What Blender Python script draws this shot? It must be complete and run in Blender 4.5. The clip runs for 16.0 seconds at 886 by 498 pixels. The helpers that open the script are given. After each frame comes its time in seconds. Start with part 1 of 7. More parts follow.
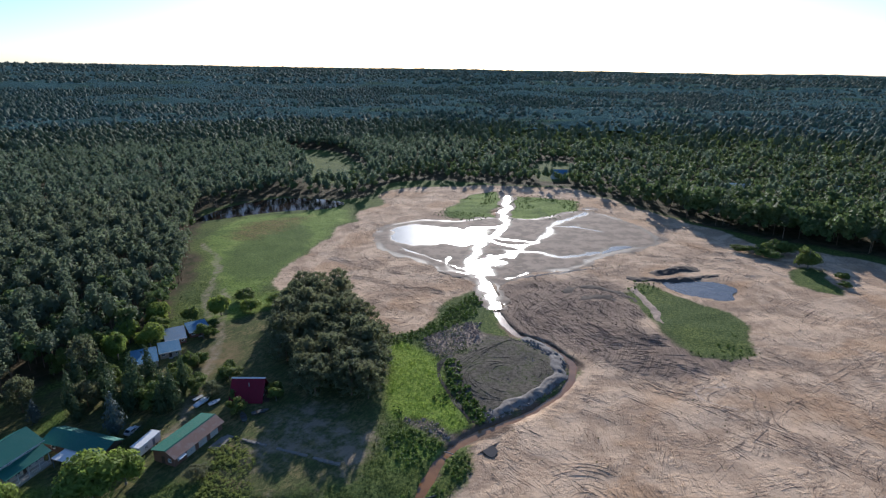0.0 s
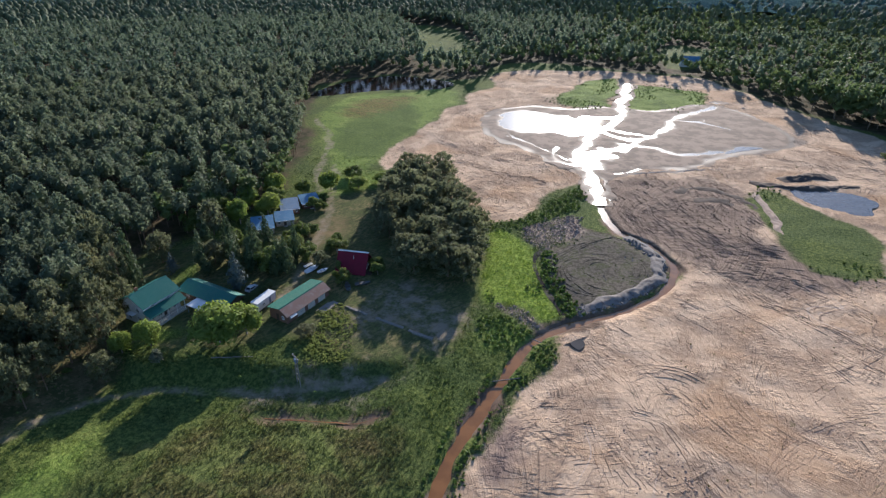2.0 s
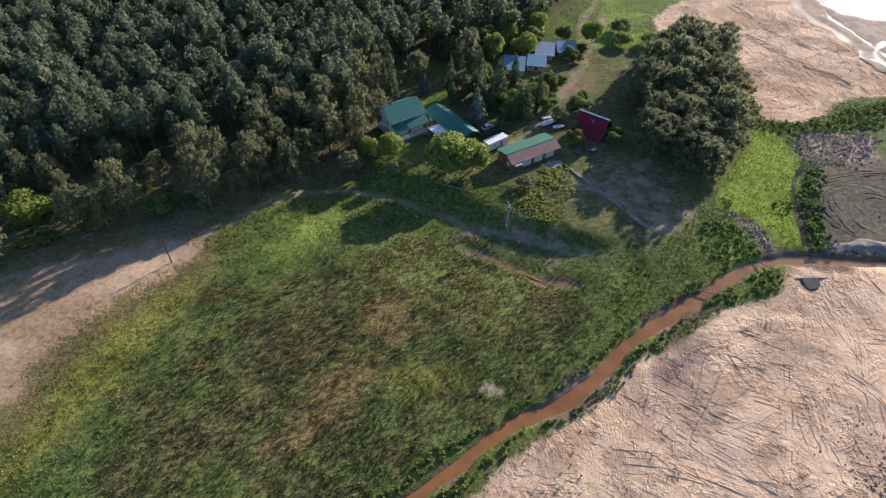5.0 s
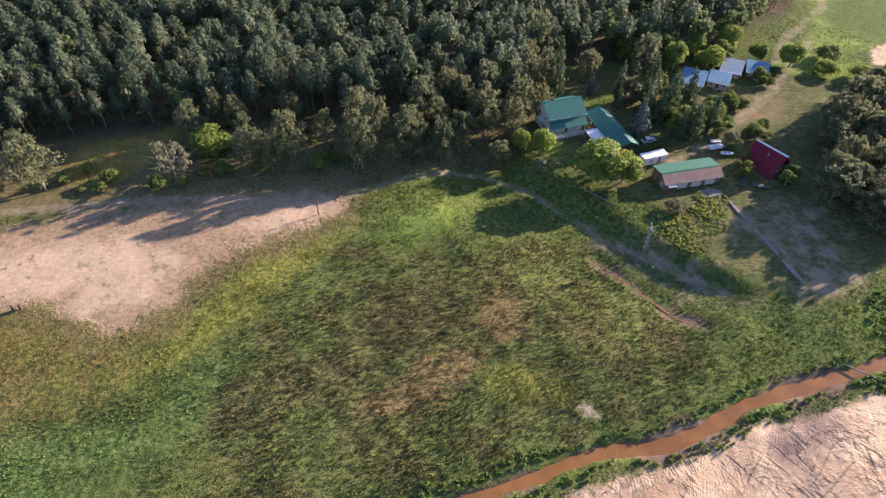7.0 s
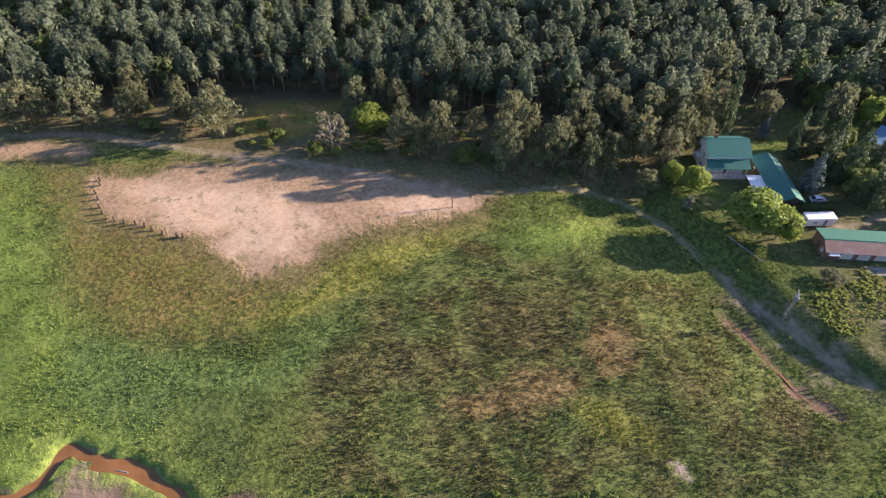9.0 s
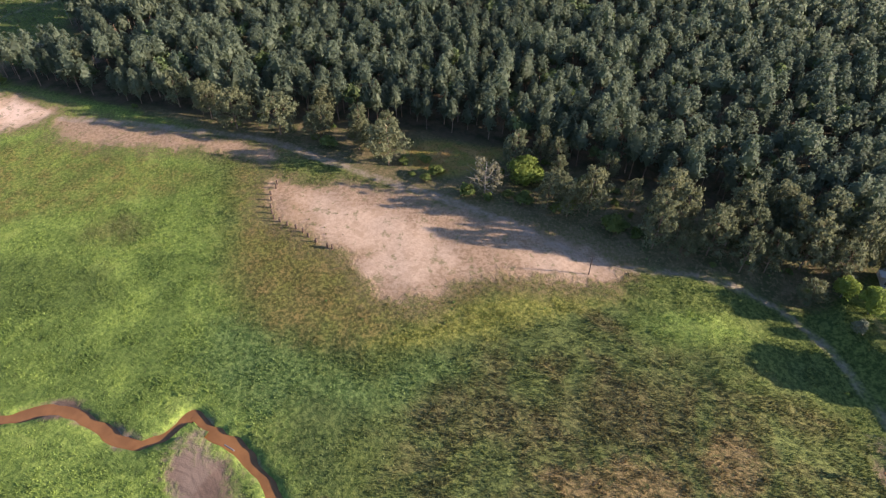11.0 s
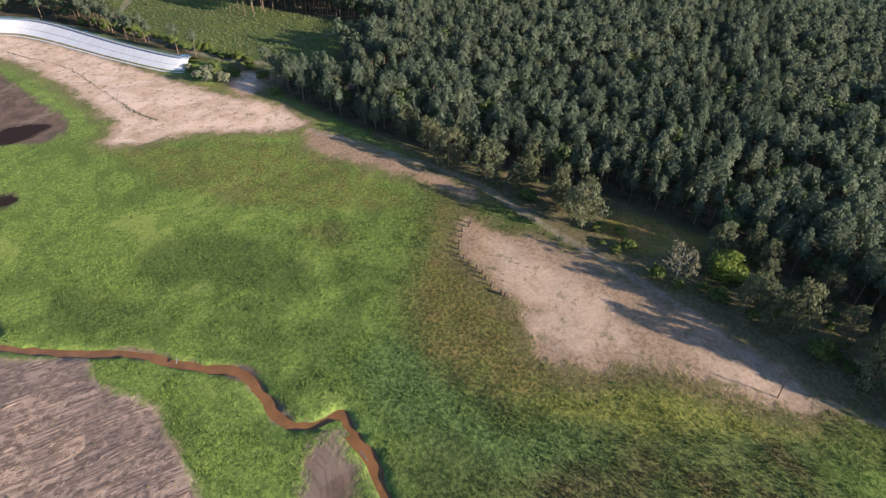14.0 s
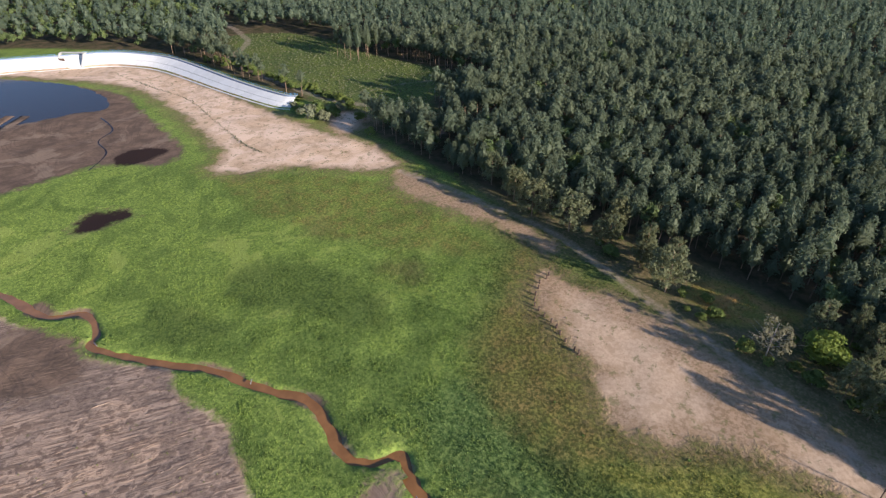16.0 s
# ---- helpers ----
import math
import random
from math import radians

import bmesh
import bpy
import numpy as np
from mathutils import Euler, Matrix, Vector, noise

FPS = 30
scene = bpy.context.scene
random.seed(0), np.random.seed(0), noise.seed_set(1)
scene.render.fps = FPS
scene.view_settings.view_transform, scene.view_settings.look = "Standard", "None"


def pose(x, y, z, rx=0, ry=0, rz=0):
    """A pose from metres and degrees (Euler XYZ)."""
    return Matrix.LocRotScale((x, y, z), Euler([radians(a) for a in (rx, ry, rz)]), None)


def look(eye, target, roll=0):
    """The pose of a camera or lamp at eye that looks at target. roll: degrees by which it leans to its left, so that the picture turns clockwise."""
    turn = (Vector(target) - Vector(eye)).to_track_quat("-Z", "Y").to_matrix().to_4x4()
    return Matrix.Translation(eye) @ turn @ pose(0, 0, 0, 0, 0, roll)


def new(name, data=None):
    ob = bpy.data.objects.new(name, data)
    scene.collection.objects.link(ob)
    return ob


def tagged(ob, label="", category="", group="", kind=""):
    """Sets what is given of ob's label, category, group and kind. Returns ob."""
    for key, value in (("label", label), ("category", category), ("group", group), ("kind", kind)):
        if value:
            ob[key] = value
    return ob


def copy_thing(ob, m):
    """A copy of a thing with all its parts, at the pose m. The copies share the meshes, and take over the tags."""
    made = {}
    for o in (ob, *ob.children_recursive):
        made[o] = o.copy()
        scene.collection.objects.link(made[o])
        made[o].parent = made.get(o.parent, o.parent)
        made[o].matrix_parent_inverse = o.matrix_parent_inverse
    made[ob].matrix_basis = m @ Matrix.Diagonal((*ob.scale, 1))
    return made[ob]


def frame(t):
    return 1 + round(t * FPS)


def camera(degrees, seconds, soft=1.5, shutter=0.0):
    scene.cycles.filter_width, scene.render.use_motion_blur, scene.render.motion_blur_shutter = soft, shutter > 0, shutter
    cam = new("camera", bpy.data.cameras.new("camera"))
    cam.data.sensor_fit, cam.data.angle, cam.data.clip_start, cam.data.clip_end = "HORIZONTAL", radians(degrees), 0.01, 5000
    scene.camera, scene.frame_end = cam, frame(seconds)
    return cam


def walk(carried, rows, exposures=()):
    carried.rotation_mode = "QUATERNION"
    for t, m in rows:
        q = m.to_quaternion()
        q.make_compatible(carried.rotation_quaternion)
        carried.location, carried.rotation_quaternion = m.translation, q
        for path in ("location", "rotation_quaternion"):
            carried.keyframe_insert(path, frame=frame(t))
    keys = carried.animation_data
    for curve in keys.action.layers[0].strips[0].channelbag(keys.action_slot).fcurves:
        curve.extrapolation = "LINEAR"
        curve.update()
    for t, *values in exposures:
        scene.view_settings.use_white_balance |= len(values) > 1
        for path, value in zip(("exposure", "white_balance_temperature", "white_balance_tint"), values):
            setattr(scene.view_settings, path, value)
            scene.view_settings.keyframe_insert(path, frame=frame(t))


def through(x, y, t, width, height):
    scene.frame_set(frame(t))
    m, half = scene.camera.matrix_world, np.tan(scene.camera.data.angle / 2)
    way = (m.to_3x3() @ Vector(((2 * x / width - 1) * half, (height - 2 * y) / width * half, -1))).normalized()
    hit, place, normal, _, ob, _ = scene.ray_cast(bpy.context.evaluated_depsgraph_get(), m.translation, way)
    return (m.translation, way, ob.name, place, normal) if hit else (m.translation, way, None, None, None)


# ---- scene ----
cam = camera(73.99, 16.0, 1.3)
PATH = [
    (0.0, 0.00, 0.00, 95.00, 72.71, -0.29, 0.21),
    (0.5, 0.25, 0.32, 95.14, 69.92, -0.26, 2.56),
    (1.0, 0.51, 0.54, 95.31, 67.10, -0.29, 5.48),
    (1.5, 0.76, 0.66, 95.50, 64.31, -0.31, 8.33),
    (2.0, 0.93, 0.66, 95.68, 61.52, -0.36, 11.18),
    (2.5, 1.02, 0.63, 95.86, 58.81, -0.50, 14.67),
    (3.0, 1.05, 0.62, 96.08, 56.04, -0.64, 19.36),
    (3.5, 1.03, 0.70, 96.39, 53.45, -0.86, 23.84),
    (4.0, 0.95, 0.90, 96.85, 50.52, -1.06, 28.62),
    (6.5, 0.42, 2.89, 99.87, 44.89, -0.89, 50.94),
    (7.0, 0.32, 3.12, 100.43, 44.71, -0.98, 55.57),
    (7.5, 0.24, 3.20, 100.94, 44.60, -1.05, 59.93),
    (8.0, 0.20, 3.20, 101.42, 44.48, -1.10, 64.13),
    (8.5, 0.17, 3.26, 101.85, 44.38, -1.12, 68.33),
    (9.0, 0.16, 3.45, 102.24, 44.25, -1.14, 72.90),
    (11.5, 0.12, 5.32, 104.04, 48.72, -0.80, 95.11),
    (12.0, 0.13, 5.69, 104.23, 48.75, -0.68, 99.05),
    (12.5, 0.17, 5.97, 104.27, 50.44, -0.63, 103.75),
    (13.0, 0.17, 6.05, 104.25, 51.16, -0.62, 107.58),
    (13.5, 0.22, 6.05, 104.24, 51.22, -0.60, 110.83),
    (14.0, 0.32, 6.04, 104.24, 53.29, -0.62, 113.56),
    (14.5, 0.34, 5.97, 104.30, 55.94, -0.68, 116.33),
    (15.0, 0.29, 5.90, 104.39, 57.58, -0.77, 118.73),
    (15.5, 0.29, 5.90, 104.56, 57.49, -0.73, 120.73),
    (16.0, 0.33, 5.94, 104.75, 57.52, -0.73, 122.73),
]
EXPOSURES = [(0.0, 0.4, 5750, 11), (1.0, 0.62, 5900, 12), (2.0, 0.74, 6050, 13), (4.0, 0.76, 6300, 14), (6.5, 1.5, 6850, 25), (9.0, 1.54, 6950, 27), (12.5, 1.24, 6600, 20), (16.0, 0.98, 6450, 16)]
walk(cam, [(t, pose(*row)) for t, *row in PATH], EXPOSURES)

# ---- world, sun, exposure ----
SUN_EL, SUN_AZ = 16.0, 4.0
world = bpy.data.worlds.new("sky")
scene.world = world
world.use_nodes = True
wn = world.node_tree.nodes
sky = wn.new("ShaderNodeTexSky")
sky.sky_type = "NISHITA"
sky.sun_disc = False
sky.sun_elevation = radians(SUN_EL)
sky.sun_rotation = radians(SUN_AZ)
sky.air_density, sky.dust_density, sky.ozone_density = 0.8, 0.5, 3.5
wn["Background"].inputs["Strength"].default_value = 0.115
world.node_tree.links.new(sky.outputs[0], wn["Background"].inputs["Color"])
sun = new("sun", bpy.data.lights.new("sun", "SUN"))
sun.data.energy, sun.data.angle, sun.data.color = 5.0, radians(0.6), (1.0, 0.905, 0.78)
sun.matrix_world = look((0, 0, 300), (-math.sin(radians(SUN_AZ)) * 300, -math.cos(radians(SUN_AZ)) * 300, 300 - 300 * math.tan(radians(SUN_EL))))

# ---- number helpers ----
rng = np.random.default_rng(7)


def lattice(ix, iy, seed):
    h = (ix.astype(np.int64) * 374761393 + iy.astype(np.int64) * 668265263 + seed * 1274126177) & 0xFFFFFFFF
    h = ((h ^ (h >> 13)) * 1103515245) & 0xFFFFFFFF
    return ((h ^ (h >> 16)) & 0xFFFF) / 65535.0


def value_noise(x, y, size, seed=0):
    """Smooth noise from 0 to 1 with cells of that many metres."""
    x, y = np.asarray(x, float) / size, np.asarray(y, float) / size
    ix, iy = np.floor(x), np.floor(y)
    fx, fy = x - ix, y - iy
    fx, fy = fx * fx * (3 - 2 * fx), fy * fy * (3 - 2 * fy)
    a, b = lattice(ix, iy, seed), lattice(ix + 1, iy, seed)
    c, d = lattice(ix, iy + 1, seed), lattice(ix + 1, iy + 1, seed)
    return (a + (b - a) * fx) * (1 - fy) + (c + (d - c) * fx) * fy


def fbm(x, y, size, seed=0, octaves=3):
    return sum(value_noise(x, y, size / 2 ** k, seed + k) * 0.5 ** (k + 1) for k in range(octaves)) / (1 - 0.5 ** octaves)


def ramp(v, a, b):
    v = np.clip((v - a) / (b - a), 0, 1)
    return v * v * (3 - 2 * v)


def spline(points, closed=False, per=6):
    """A smooth line through control points."""
    p = np.array(points, float)
    n = len(p)
    out = []
    for i in range(n if closed else n - 1):
        if closed:
            a, b, c, d = p[(i - 1) % n], p[i], p[(i + 1) % n], p[(i + 2) % n]
        else:
            a, b, c, d = p[max(i - 1, 0)], p[i], p[i + 1], p[min(i + 2, n - 1)]
        for t in np.arange(per) / per:
            out.append(0.5 * (2 * b + (c - a) * t + (2 * a - 5 * b + 4 * c - d) * t ** 2 + (3 * b - a - 3 * c + d) * t ** 3))
    if not closed:
        out.append(p[-1])
    return np.array(out)


def line_distance(x, y, line, closed=False, reach=16.0):
    """Metres to a line, up to the reach."""
    q = np.concatenate([line, line[:1]]) if closed else line
    best = np.full(x.shape, reach)
    for k in range(0, len(q) - 1, 8):
        run = q[k:k + 9]
        lo, hi = run.min(axis=0) - reach, run.max(axis=0) + reach
        pick = np.flatnonzero((x > lo[0]) & (x < hi[0]) & (y > lo[1]) & (y < hi[1]))
        if not len(pick):
            continue
        px, py, near = x.ravel()[pick], y.ravel()[pick], best.ravel()[pick]
        for a, b in zip(run[:-1], run[1:]):
            d = b - a
            f = np.clip(((px - a[0]) * d[0] + (py - a[1]) * d[1]) / max(d @ d, 1e-9), 0, 1)
            near = np.minimum(near, np.hypot(px - a[0] - f * d[0], py - a[1] - f * d[1]))
        best.ravel()[pick] = near
    return best


def inside(x, y, poly):
    res = np.zeros(x.shape, bool)
    lo, hi = poly.min(axis=0), poly.max(axis=0)
    pick = np.flatnonzero((x > lo[0]) & (x < hi[0]) & (y > lo[1]) & (y < hi[1]))
    px, py = x.ravel()[pick], y.ravel()[pick]
    part_in = np.zeros(len(pick), bool)
    for (x1, y1), (x2, y2) in zip(poly, np.roll(poly, -1, axis=0)):
        if y1 != y2:
            part_in ^= ((y1 > py) != (y2 > py)) & (px < (x2 - x1) * (py - y1) / (y2 - y1) + x1)
    res.ravel()[pick] = part_in
    return res


def depth(x, y, poly, reach=16.0):
    """Metres inside an outline, negative outside."""
    d = line_distance(x, y, poly, True, reach)
    return np.where(inside(x, y, poly), d, -d)


# ---- the plan: outlines in metres ----
BASIN = spline([(-79, 249), (-76, 283), (-64, 346), (-52, 390), (-39, 467), (6, 480), (40, 486), (98, 474), (120, 437), (142, 396), (168, 343), (177, 310), (203, 300), (240, 272), (330, 250)]
               + [(420, 150), (420, -150), (330, -330), (120, -380), (-10, -330), (-30, -240), (-40, -168), (-43, -150), (-44, -134), (-47, -121), (-54, -109), (-50, -97), (-51, -84), (-46, -74), (-38, -60), (-34, -44),
                (-33, -25), (-31, -5), (-26, 15), (-21, 36), (-20, 47), (-16, 60), (-12, 73), (-9, 86), (-4, 99), (-2, 108), (7, 121), (9, 136), (25, 147), (42, 166), (44, 180), (30, 200), (24, 225), (17, 243), (4, 233), (-9, 207), (-17, 196), (-32, 208), (-56, 239)], True, 3)
SAND_TONGUE = spline([(-59, -45), (-60, -42), (-54, -37), (-46, -31), (-43, -35), (-44, -40), (-51, -45)], True, 4)
BEACH = spline([(-147, -49), (-138, -47), (-129, -44), (-125, -37), (-118, -28), (-111, -19), (-99, -11), (-97, -1), (-102, 7), (-107, 17), (-107, 31), (-106, 45), (-111, 49), (-119, 44), (-122, 36), (-127, 26), (-132, 12), (-140, -6), (-146, -26), (-143, -34)], True, 4)
DAM_BEACH = spline([(-140, -425), (-178, -394), (-205, -377), (-214, -334), (-207, -269), (-199, -224), (-194, -186), (-196, -160), (-186, -134), (-176, -137), (-163, -158), (-157, -172), (-142, -180), (-136, -196), (-150, -204), (-158, -222), (-176, -276), (-183, -322), (-168, -374)], True, 4)
DAM_END = spline([(-221, -203), (-226, -186), (-214, -176), (-200, -172), (-198, -182), (-208, -196)], True, 4)
SHORE_SAND = spline([(-166, -120), (-163, -95), (-163, -74), (-157, -54), (-162, -52), (-170, -75), (-176, -105), (-180, -130)], True, 4)
GREEN_ISLE = spline([(87, 258), (103, 243), (114, 219), (110, 186), (96, 180), (86, 187), (83, 217)], True, 4)
GREEN_MOUTH = spline([(-6, 386), (6, 410), (23, 447), (44, 458), (38, 400), (33, 371), (8, 370)], True, 4)
GREEN_MOUTH_E = spline([(50, 440), (94, 431), (92, 400), (80, 379), (44, 366)], True, 4)
GREEN_STRIP = spline([(160, 264), (182, 280), (186, 262), (176, 238), (165, 244)], True, 4)
GREEN_WEDGE = spline([(-21, 197), (-12, 202), (-1, 213), (5, 231), (13, 242), (16, 234), (14, 217), (4, 206), (-7, 196), (-15, 191)], True, 4)
DARK_MOUND = spline([(0, 176), (9, 186), (15, 199), (26, 196), (34, 188), (40, 177), (37, 164), (27, 152), (15, 144), (9, 150), (4, 163)], True, 4)
DAMP = spline([(27, 248), (49, 255), (69, 264), (84, 258), (83, 226), (78, 203), (108, 188), (92, 172), (70, 165), (56, 176), (45, 184), (34, 198), (24, 214)], True, 4)
WET_FLAT = spline([(-34, 306), (-38, 345), (-18, 366), (9, 365), (28, 374), (60, 372), (88, 392), (106, 385), (122, 350), (120, 318), (96, 302), (80, 290), (68, 275), (48, 270), (28, 254), (20, 246), (8, 266), (-14, 287)], True, 4)
DAM_MUD = spline([(-135, -400), (-158, -384), (-165, -356), (-174, -315), (-163, -280), (-150, -237), (-142, -220), (-126, -217), (-112, -238), (-96, -240), (-86, -241), (-60, -250), (-50, -300), (-90, -390)], True, 4)
TILL_DARK = spline([(-40, -156), (-46, -144), (-44, -128), (-37, -123), (-28, -129), (-20, -150)], True, 4)
NORTH_OLIVE = spline([(-130, 322), (-128, 360), (-104, 382), (-80, 388), (-88, 345), (-108, 312)], True, 4)
REEDS = spline([(-71, -2), (-84, 10), (-97, 38), (-88, 54), (-76, 68), (-68, 88), (-40, 92), (-24, 92), (-18, 72), (-27, 45), (-36, 12), (-48, -4), (-61, -6)], True, 4)
DRY = spline([(-152, -58), (-128, -52), (-114, -50), (-101, -47), (-87, -34), (-84, -20), (-84, -12), (-90, 0), (-99, 22), (-104, 45), (-112, 52), (-126, 30), (-130, -10)], True, 4)
YELLOW = spline([(-133, -192), (-152, -169), (-169, -130), (-152, -66), (-132, -76), (-122, -115), (-118, -151)], True, 4)
LUSH = spline([(-92, 44), (-98, 48), (-101, 60), (-99, 75), (-92, 82), (-86, 85), (-84, 71), (-80, 60), (-83, 52)], True, 4)
GREEN_BAND = spline([(-77, 10), (-80, 1), (-76, -5), (-74, -14), (-81, -24), (-91, -40), (-88, -50), (-74, -48), (-65, -32), (-69, -22), (-67, -7), (-72, 2)], True, 4)
YELLOW_BAND = spline([(-82, -12), (-88, -3), (-95, 6), (-101, 21), (-102, 42), (-102, 50), (-98, 43), (-93, 27), (-86, 12), (-83, -1)], True, 4)
OLIVE_SPOT = spline([(-48, 48), (-46, 54), (-39, 58), (-34, 57), (-38, 52), (-44, 47)], True, 4)
BEACH_CORE = [spline(p, True, 4) for p in ([(-138, -37), (-134, -18), (-126, 1), (-114, 8), (-107, 3), (-101, -2), (-104, -10), (-115, -19), (-124, -32)], [(-117, 24), (-118, 35), (-116, 44), (-111, 48), (-107, 44), (-110, 32)])]
DEEP_GREENS = [spline(p, True, 4) for p in ([(-90, -130), (-104, -123), (-110, -106), (-108, -87), (-98, -72), (-90, -81), (-88, -101), (-81, -113)], [(-66, -134), (-73, -126), (-73, -107), (-61, -113), (-59, -124)], [(-104, 258), (-114, 300), (-102, 352), (-84, 352), (-78, 300), (-84, 258)])]
BROWN_PATCHES = [spline(p, True, 4) for p in ([(-70, 0), (-74, 7), (-71, 21), (-65, 26), (-59, 22), (-62, 11), (-64, 2)], [(-70, 25), (-76, 35), (-79, 47), (-72, 58), (-61, 50), (-59, 39), (-63, 28)], [(-128, -131), (-132, -120), (-125, -114), (-121, -126)], [(-122, -95), (-127, -83), (-120, -77), (-115, -88)])]
TAN_PATCHES = [spline(p, True, 4) for p in ([(-55, 24), (-54, 34), (-58, 38), (-55, 50), (-49, 49), (-48, 41), (-48, 32), (-52, 25)], [(-64, 59), (-62, 67), (-51, 62), (-54, 54)])]
PIT = spline([(-32.8, 57), (-31.6, 59.8), (-29, 60.4), (-28, 58.8), (-30.2, 57)], True, 4)
LUSH_STRIP = spline([(-20, 175), (-17, 191), (-8, 184), (-2, 172), (2, 154), (7, 142), (2, 139), (-2, 144), (-8, 145), (-13, 146), (-18, 156)], True, 4)
LUSH_CORNER = spline([(-15, 136), (-7, 139), (0, 132), (-2, 126), (-10, 124)], True, 4)
CLODS = spline([(-8, 191), (2, 206), (12, 210), (15, 198), (9, 188), (3, 183), (0, 179)], True, 4)
SAND_GAP = spline([(-12, 144), (-4, 144), (2, 136), (0, 134), (-6, 140)], True, 4)
DARK_PATCH = spline([(-7, 94), (-4, 98), (-1, 97), (0, 89), (-4, 81), (-6, 83)], True, 4)
ERODED = spline([(-66, 96), (-61, 103), (-47, 108), (-38, 111), (-29, 112), (-32, 103), (-44, 98), (-60, 93)], True, 4)
YARD_SUN = spline([(-79, 163), (-83, 176), (-81, 188), (-74, 189), (-70, 177), (-74, 168)], True, 4)
LAWNS = [spline(p, True, 4) for p in ([(-103, 112), (-94, 116), (-91, 112), (-99, 107)], [(-112, 137), (-110, 150), (-104, 136)], [(-86, 208), (-70, 222), (-60, 240), (-80, 240), (-92, 222)])]
LUSH_NORTH = spline([(-132, 318), (-132, 360), (-108, 384), (-64, 396), (-64, 360), (-74, 300), (-80, 262), (-84, 234), (-99, 243)], True, 4)
YARD = spline([(-128, 132), (-121, 156), (-104, 168), (-86, 210), (-60, 220), (-22, 190), (-18, 150), (-20, 122), (-40, 112), (-64, 116), (-80, 110), (-100, 108)], True, 4)
BARE_YARD = spline([(-47, 122), (-48, 135), (-43, 149), (-35, 150), (-24, 138), (-16, 138), (-17, 128), (-24, 122), (-34, 128)], True, 4)
TRACK = spline([(-111, 48), (-110, 64), (-106, 79), (-101, 87), (-93, 92), (-82, 96), (-72, 97), (-63, 98), (-57, 100), (-49, 103), (-42, 105), (-35, 108)], False, 5)
WOOD_TRACK = spline([(-180, -130), (-172, -66), (-160, -38), (-147, -14), (-136, 9), (-123, 30), (-112, 44)], False, 5)
NORTH_PATH = spline([(-92, 212), (-98, 228), (-103, 240), (-108, 266), (-121, 294), (-134, 314)], False, 5)
YARD_PATH = spline([(-76, 130), (-73, 139), (-73, 146), (-75, 158), (-77, 171), (-80, 182), (-82, 195), (-87, 216), (-95, 240)], False, 5)
DAM_ROAD = spline([(-226, -140), (-241, -170), (-236, -197), (-233, -225), (-245, -290), (-259, -328), (-280, -341), (-303, -362), (-330, -420)], False, 5)
CLEAR_TRACK = spline([(-241, -215), (-262, -207), (-275, -202), (-300, -186)], False, 5)
DITCH = spline([(-60, 91), (-57, 91), (-50, 92), (-42, 93), (-36, 93), (-31, 95)], False, 5)
STREAM = spline([(52, 448), (42, 410), (34, 361), (25, 317), (13, 278), (17, 258), (20, 240), (22, 218), (27, 200), (36, 193), (43, 178), (38, 162), (25, 148), (9, 137), (0, 127), (-5, 114), (-10, 98), (-13.5, 86), (-15, 75), (-18, 64), (-22.5, 56), (-25, 46), (-28.5, 32),
                 (-33, 18), (-37, 4), (-42, -11), (-47, -23), (-52, -27.5), (-58, -34), (-61, -40), (-65, -45)]
                + [(-61.5, -47.5), (-58.5, -52), (-59, -57.5), (-63, -65), (-65.5, -72.5), (-62, -85), (-60, -99), (-55, -110), (-51, -121), (-48, -133), (-51.5, -136), (-54.5, -147), (-49, -153), (-47.5, -161), (-46, -177), (-40, -205), (-62, -262), (-90, -300), (-130, -330)], False, 5)
OPEN_VALLEY = spline([(-206, -160), (-189, -106), (-184, -63), (-180, -30), (-173, 5), (-164, 30), (-150, 53), (-136, 74), (-122, 94), (-116, 112), (-130, 128), (-128, 152), (-116, 174), (-108, 205), (-114, 240), (-127, 285), (-137, 305), (-160, 368), (-158, 400), (-122, 436), (-80, 427), (-52, 445), (-45, 490), (0, 505), (50, 490), (98, 480), (118, 444), (142, 404), (168, 356), (186, 330), (208, 312), (240, 290), (330, 265), (440, 180)]
                     + [(440, -170), (340, -360), (130, -420), (-60, -480), (-140, -500), (-180, -480), (-215, -430), (-236, -385), (-240, -340), (-234, -300), (-226, -240), (-222, -195)], True, 3)
CLEARING = spline([(-300, -375), (-330, -352), (-336, -320), (-320, -253), (-318, -207), (-306, -156), (-270, -172), (-240, -150), (-222, -170), (-226, -220), (-236, -240), (-243, -270), (-260, -320)], True, 4)
FIELD = spline([(-191, 690), (-121, 675), (-80, 570), (-70, 500), (-111, 500), (-140, 590)], True, 4)
GLADE = spline([(-158, -8), (-170, -4), (-168, 16), (-167, 25), (-158, 18), (-151, 4)], True, 4)
WOOD_EDGE = spline([(-212, -150), (-186, -104), (-172, -66), (-157, -34), (-144, -10), (-132, 12), (-119, 34), (-111, 56), (-108, 78), (-100, 96), (-116, 118), (-145, 100), (-170, 60), (-190, 0), (-200, -70)], True, 4)
ISLET = spline([(0, 125), (5, 128), (7.5, 123), (5.5, 118), (1, 117)], True, 4)
HAMLET = spline([(80, 518), (106, 512), (132, 600), (98, 612)], True, 4)

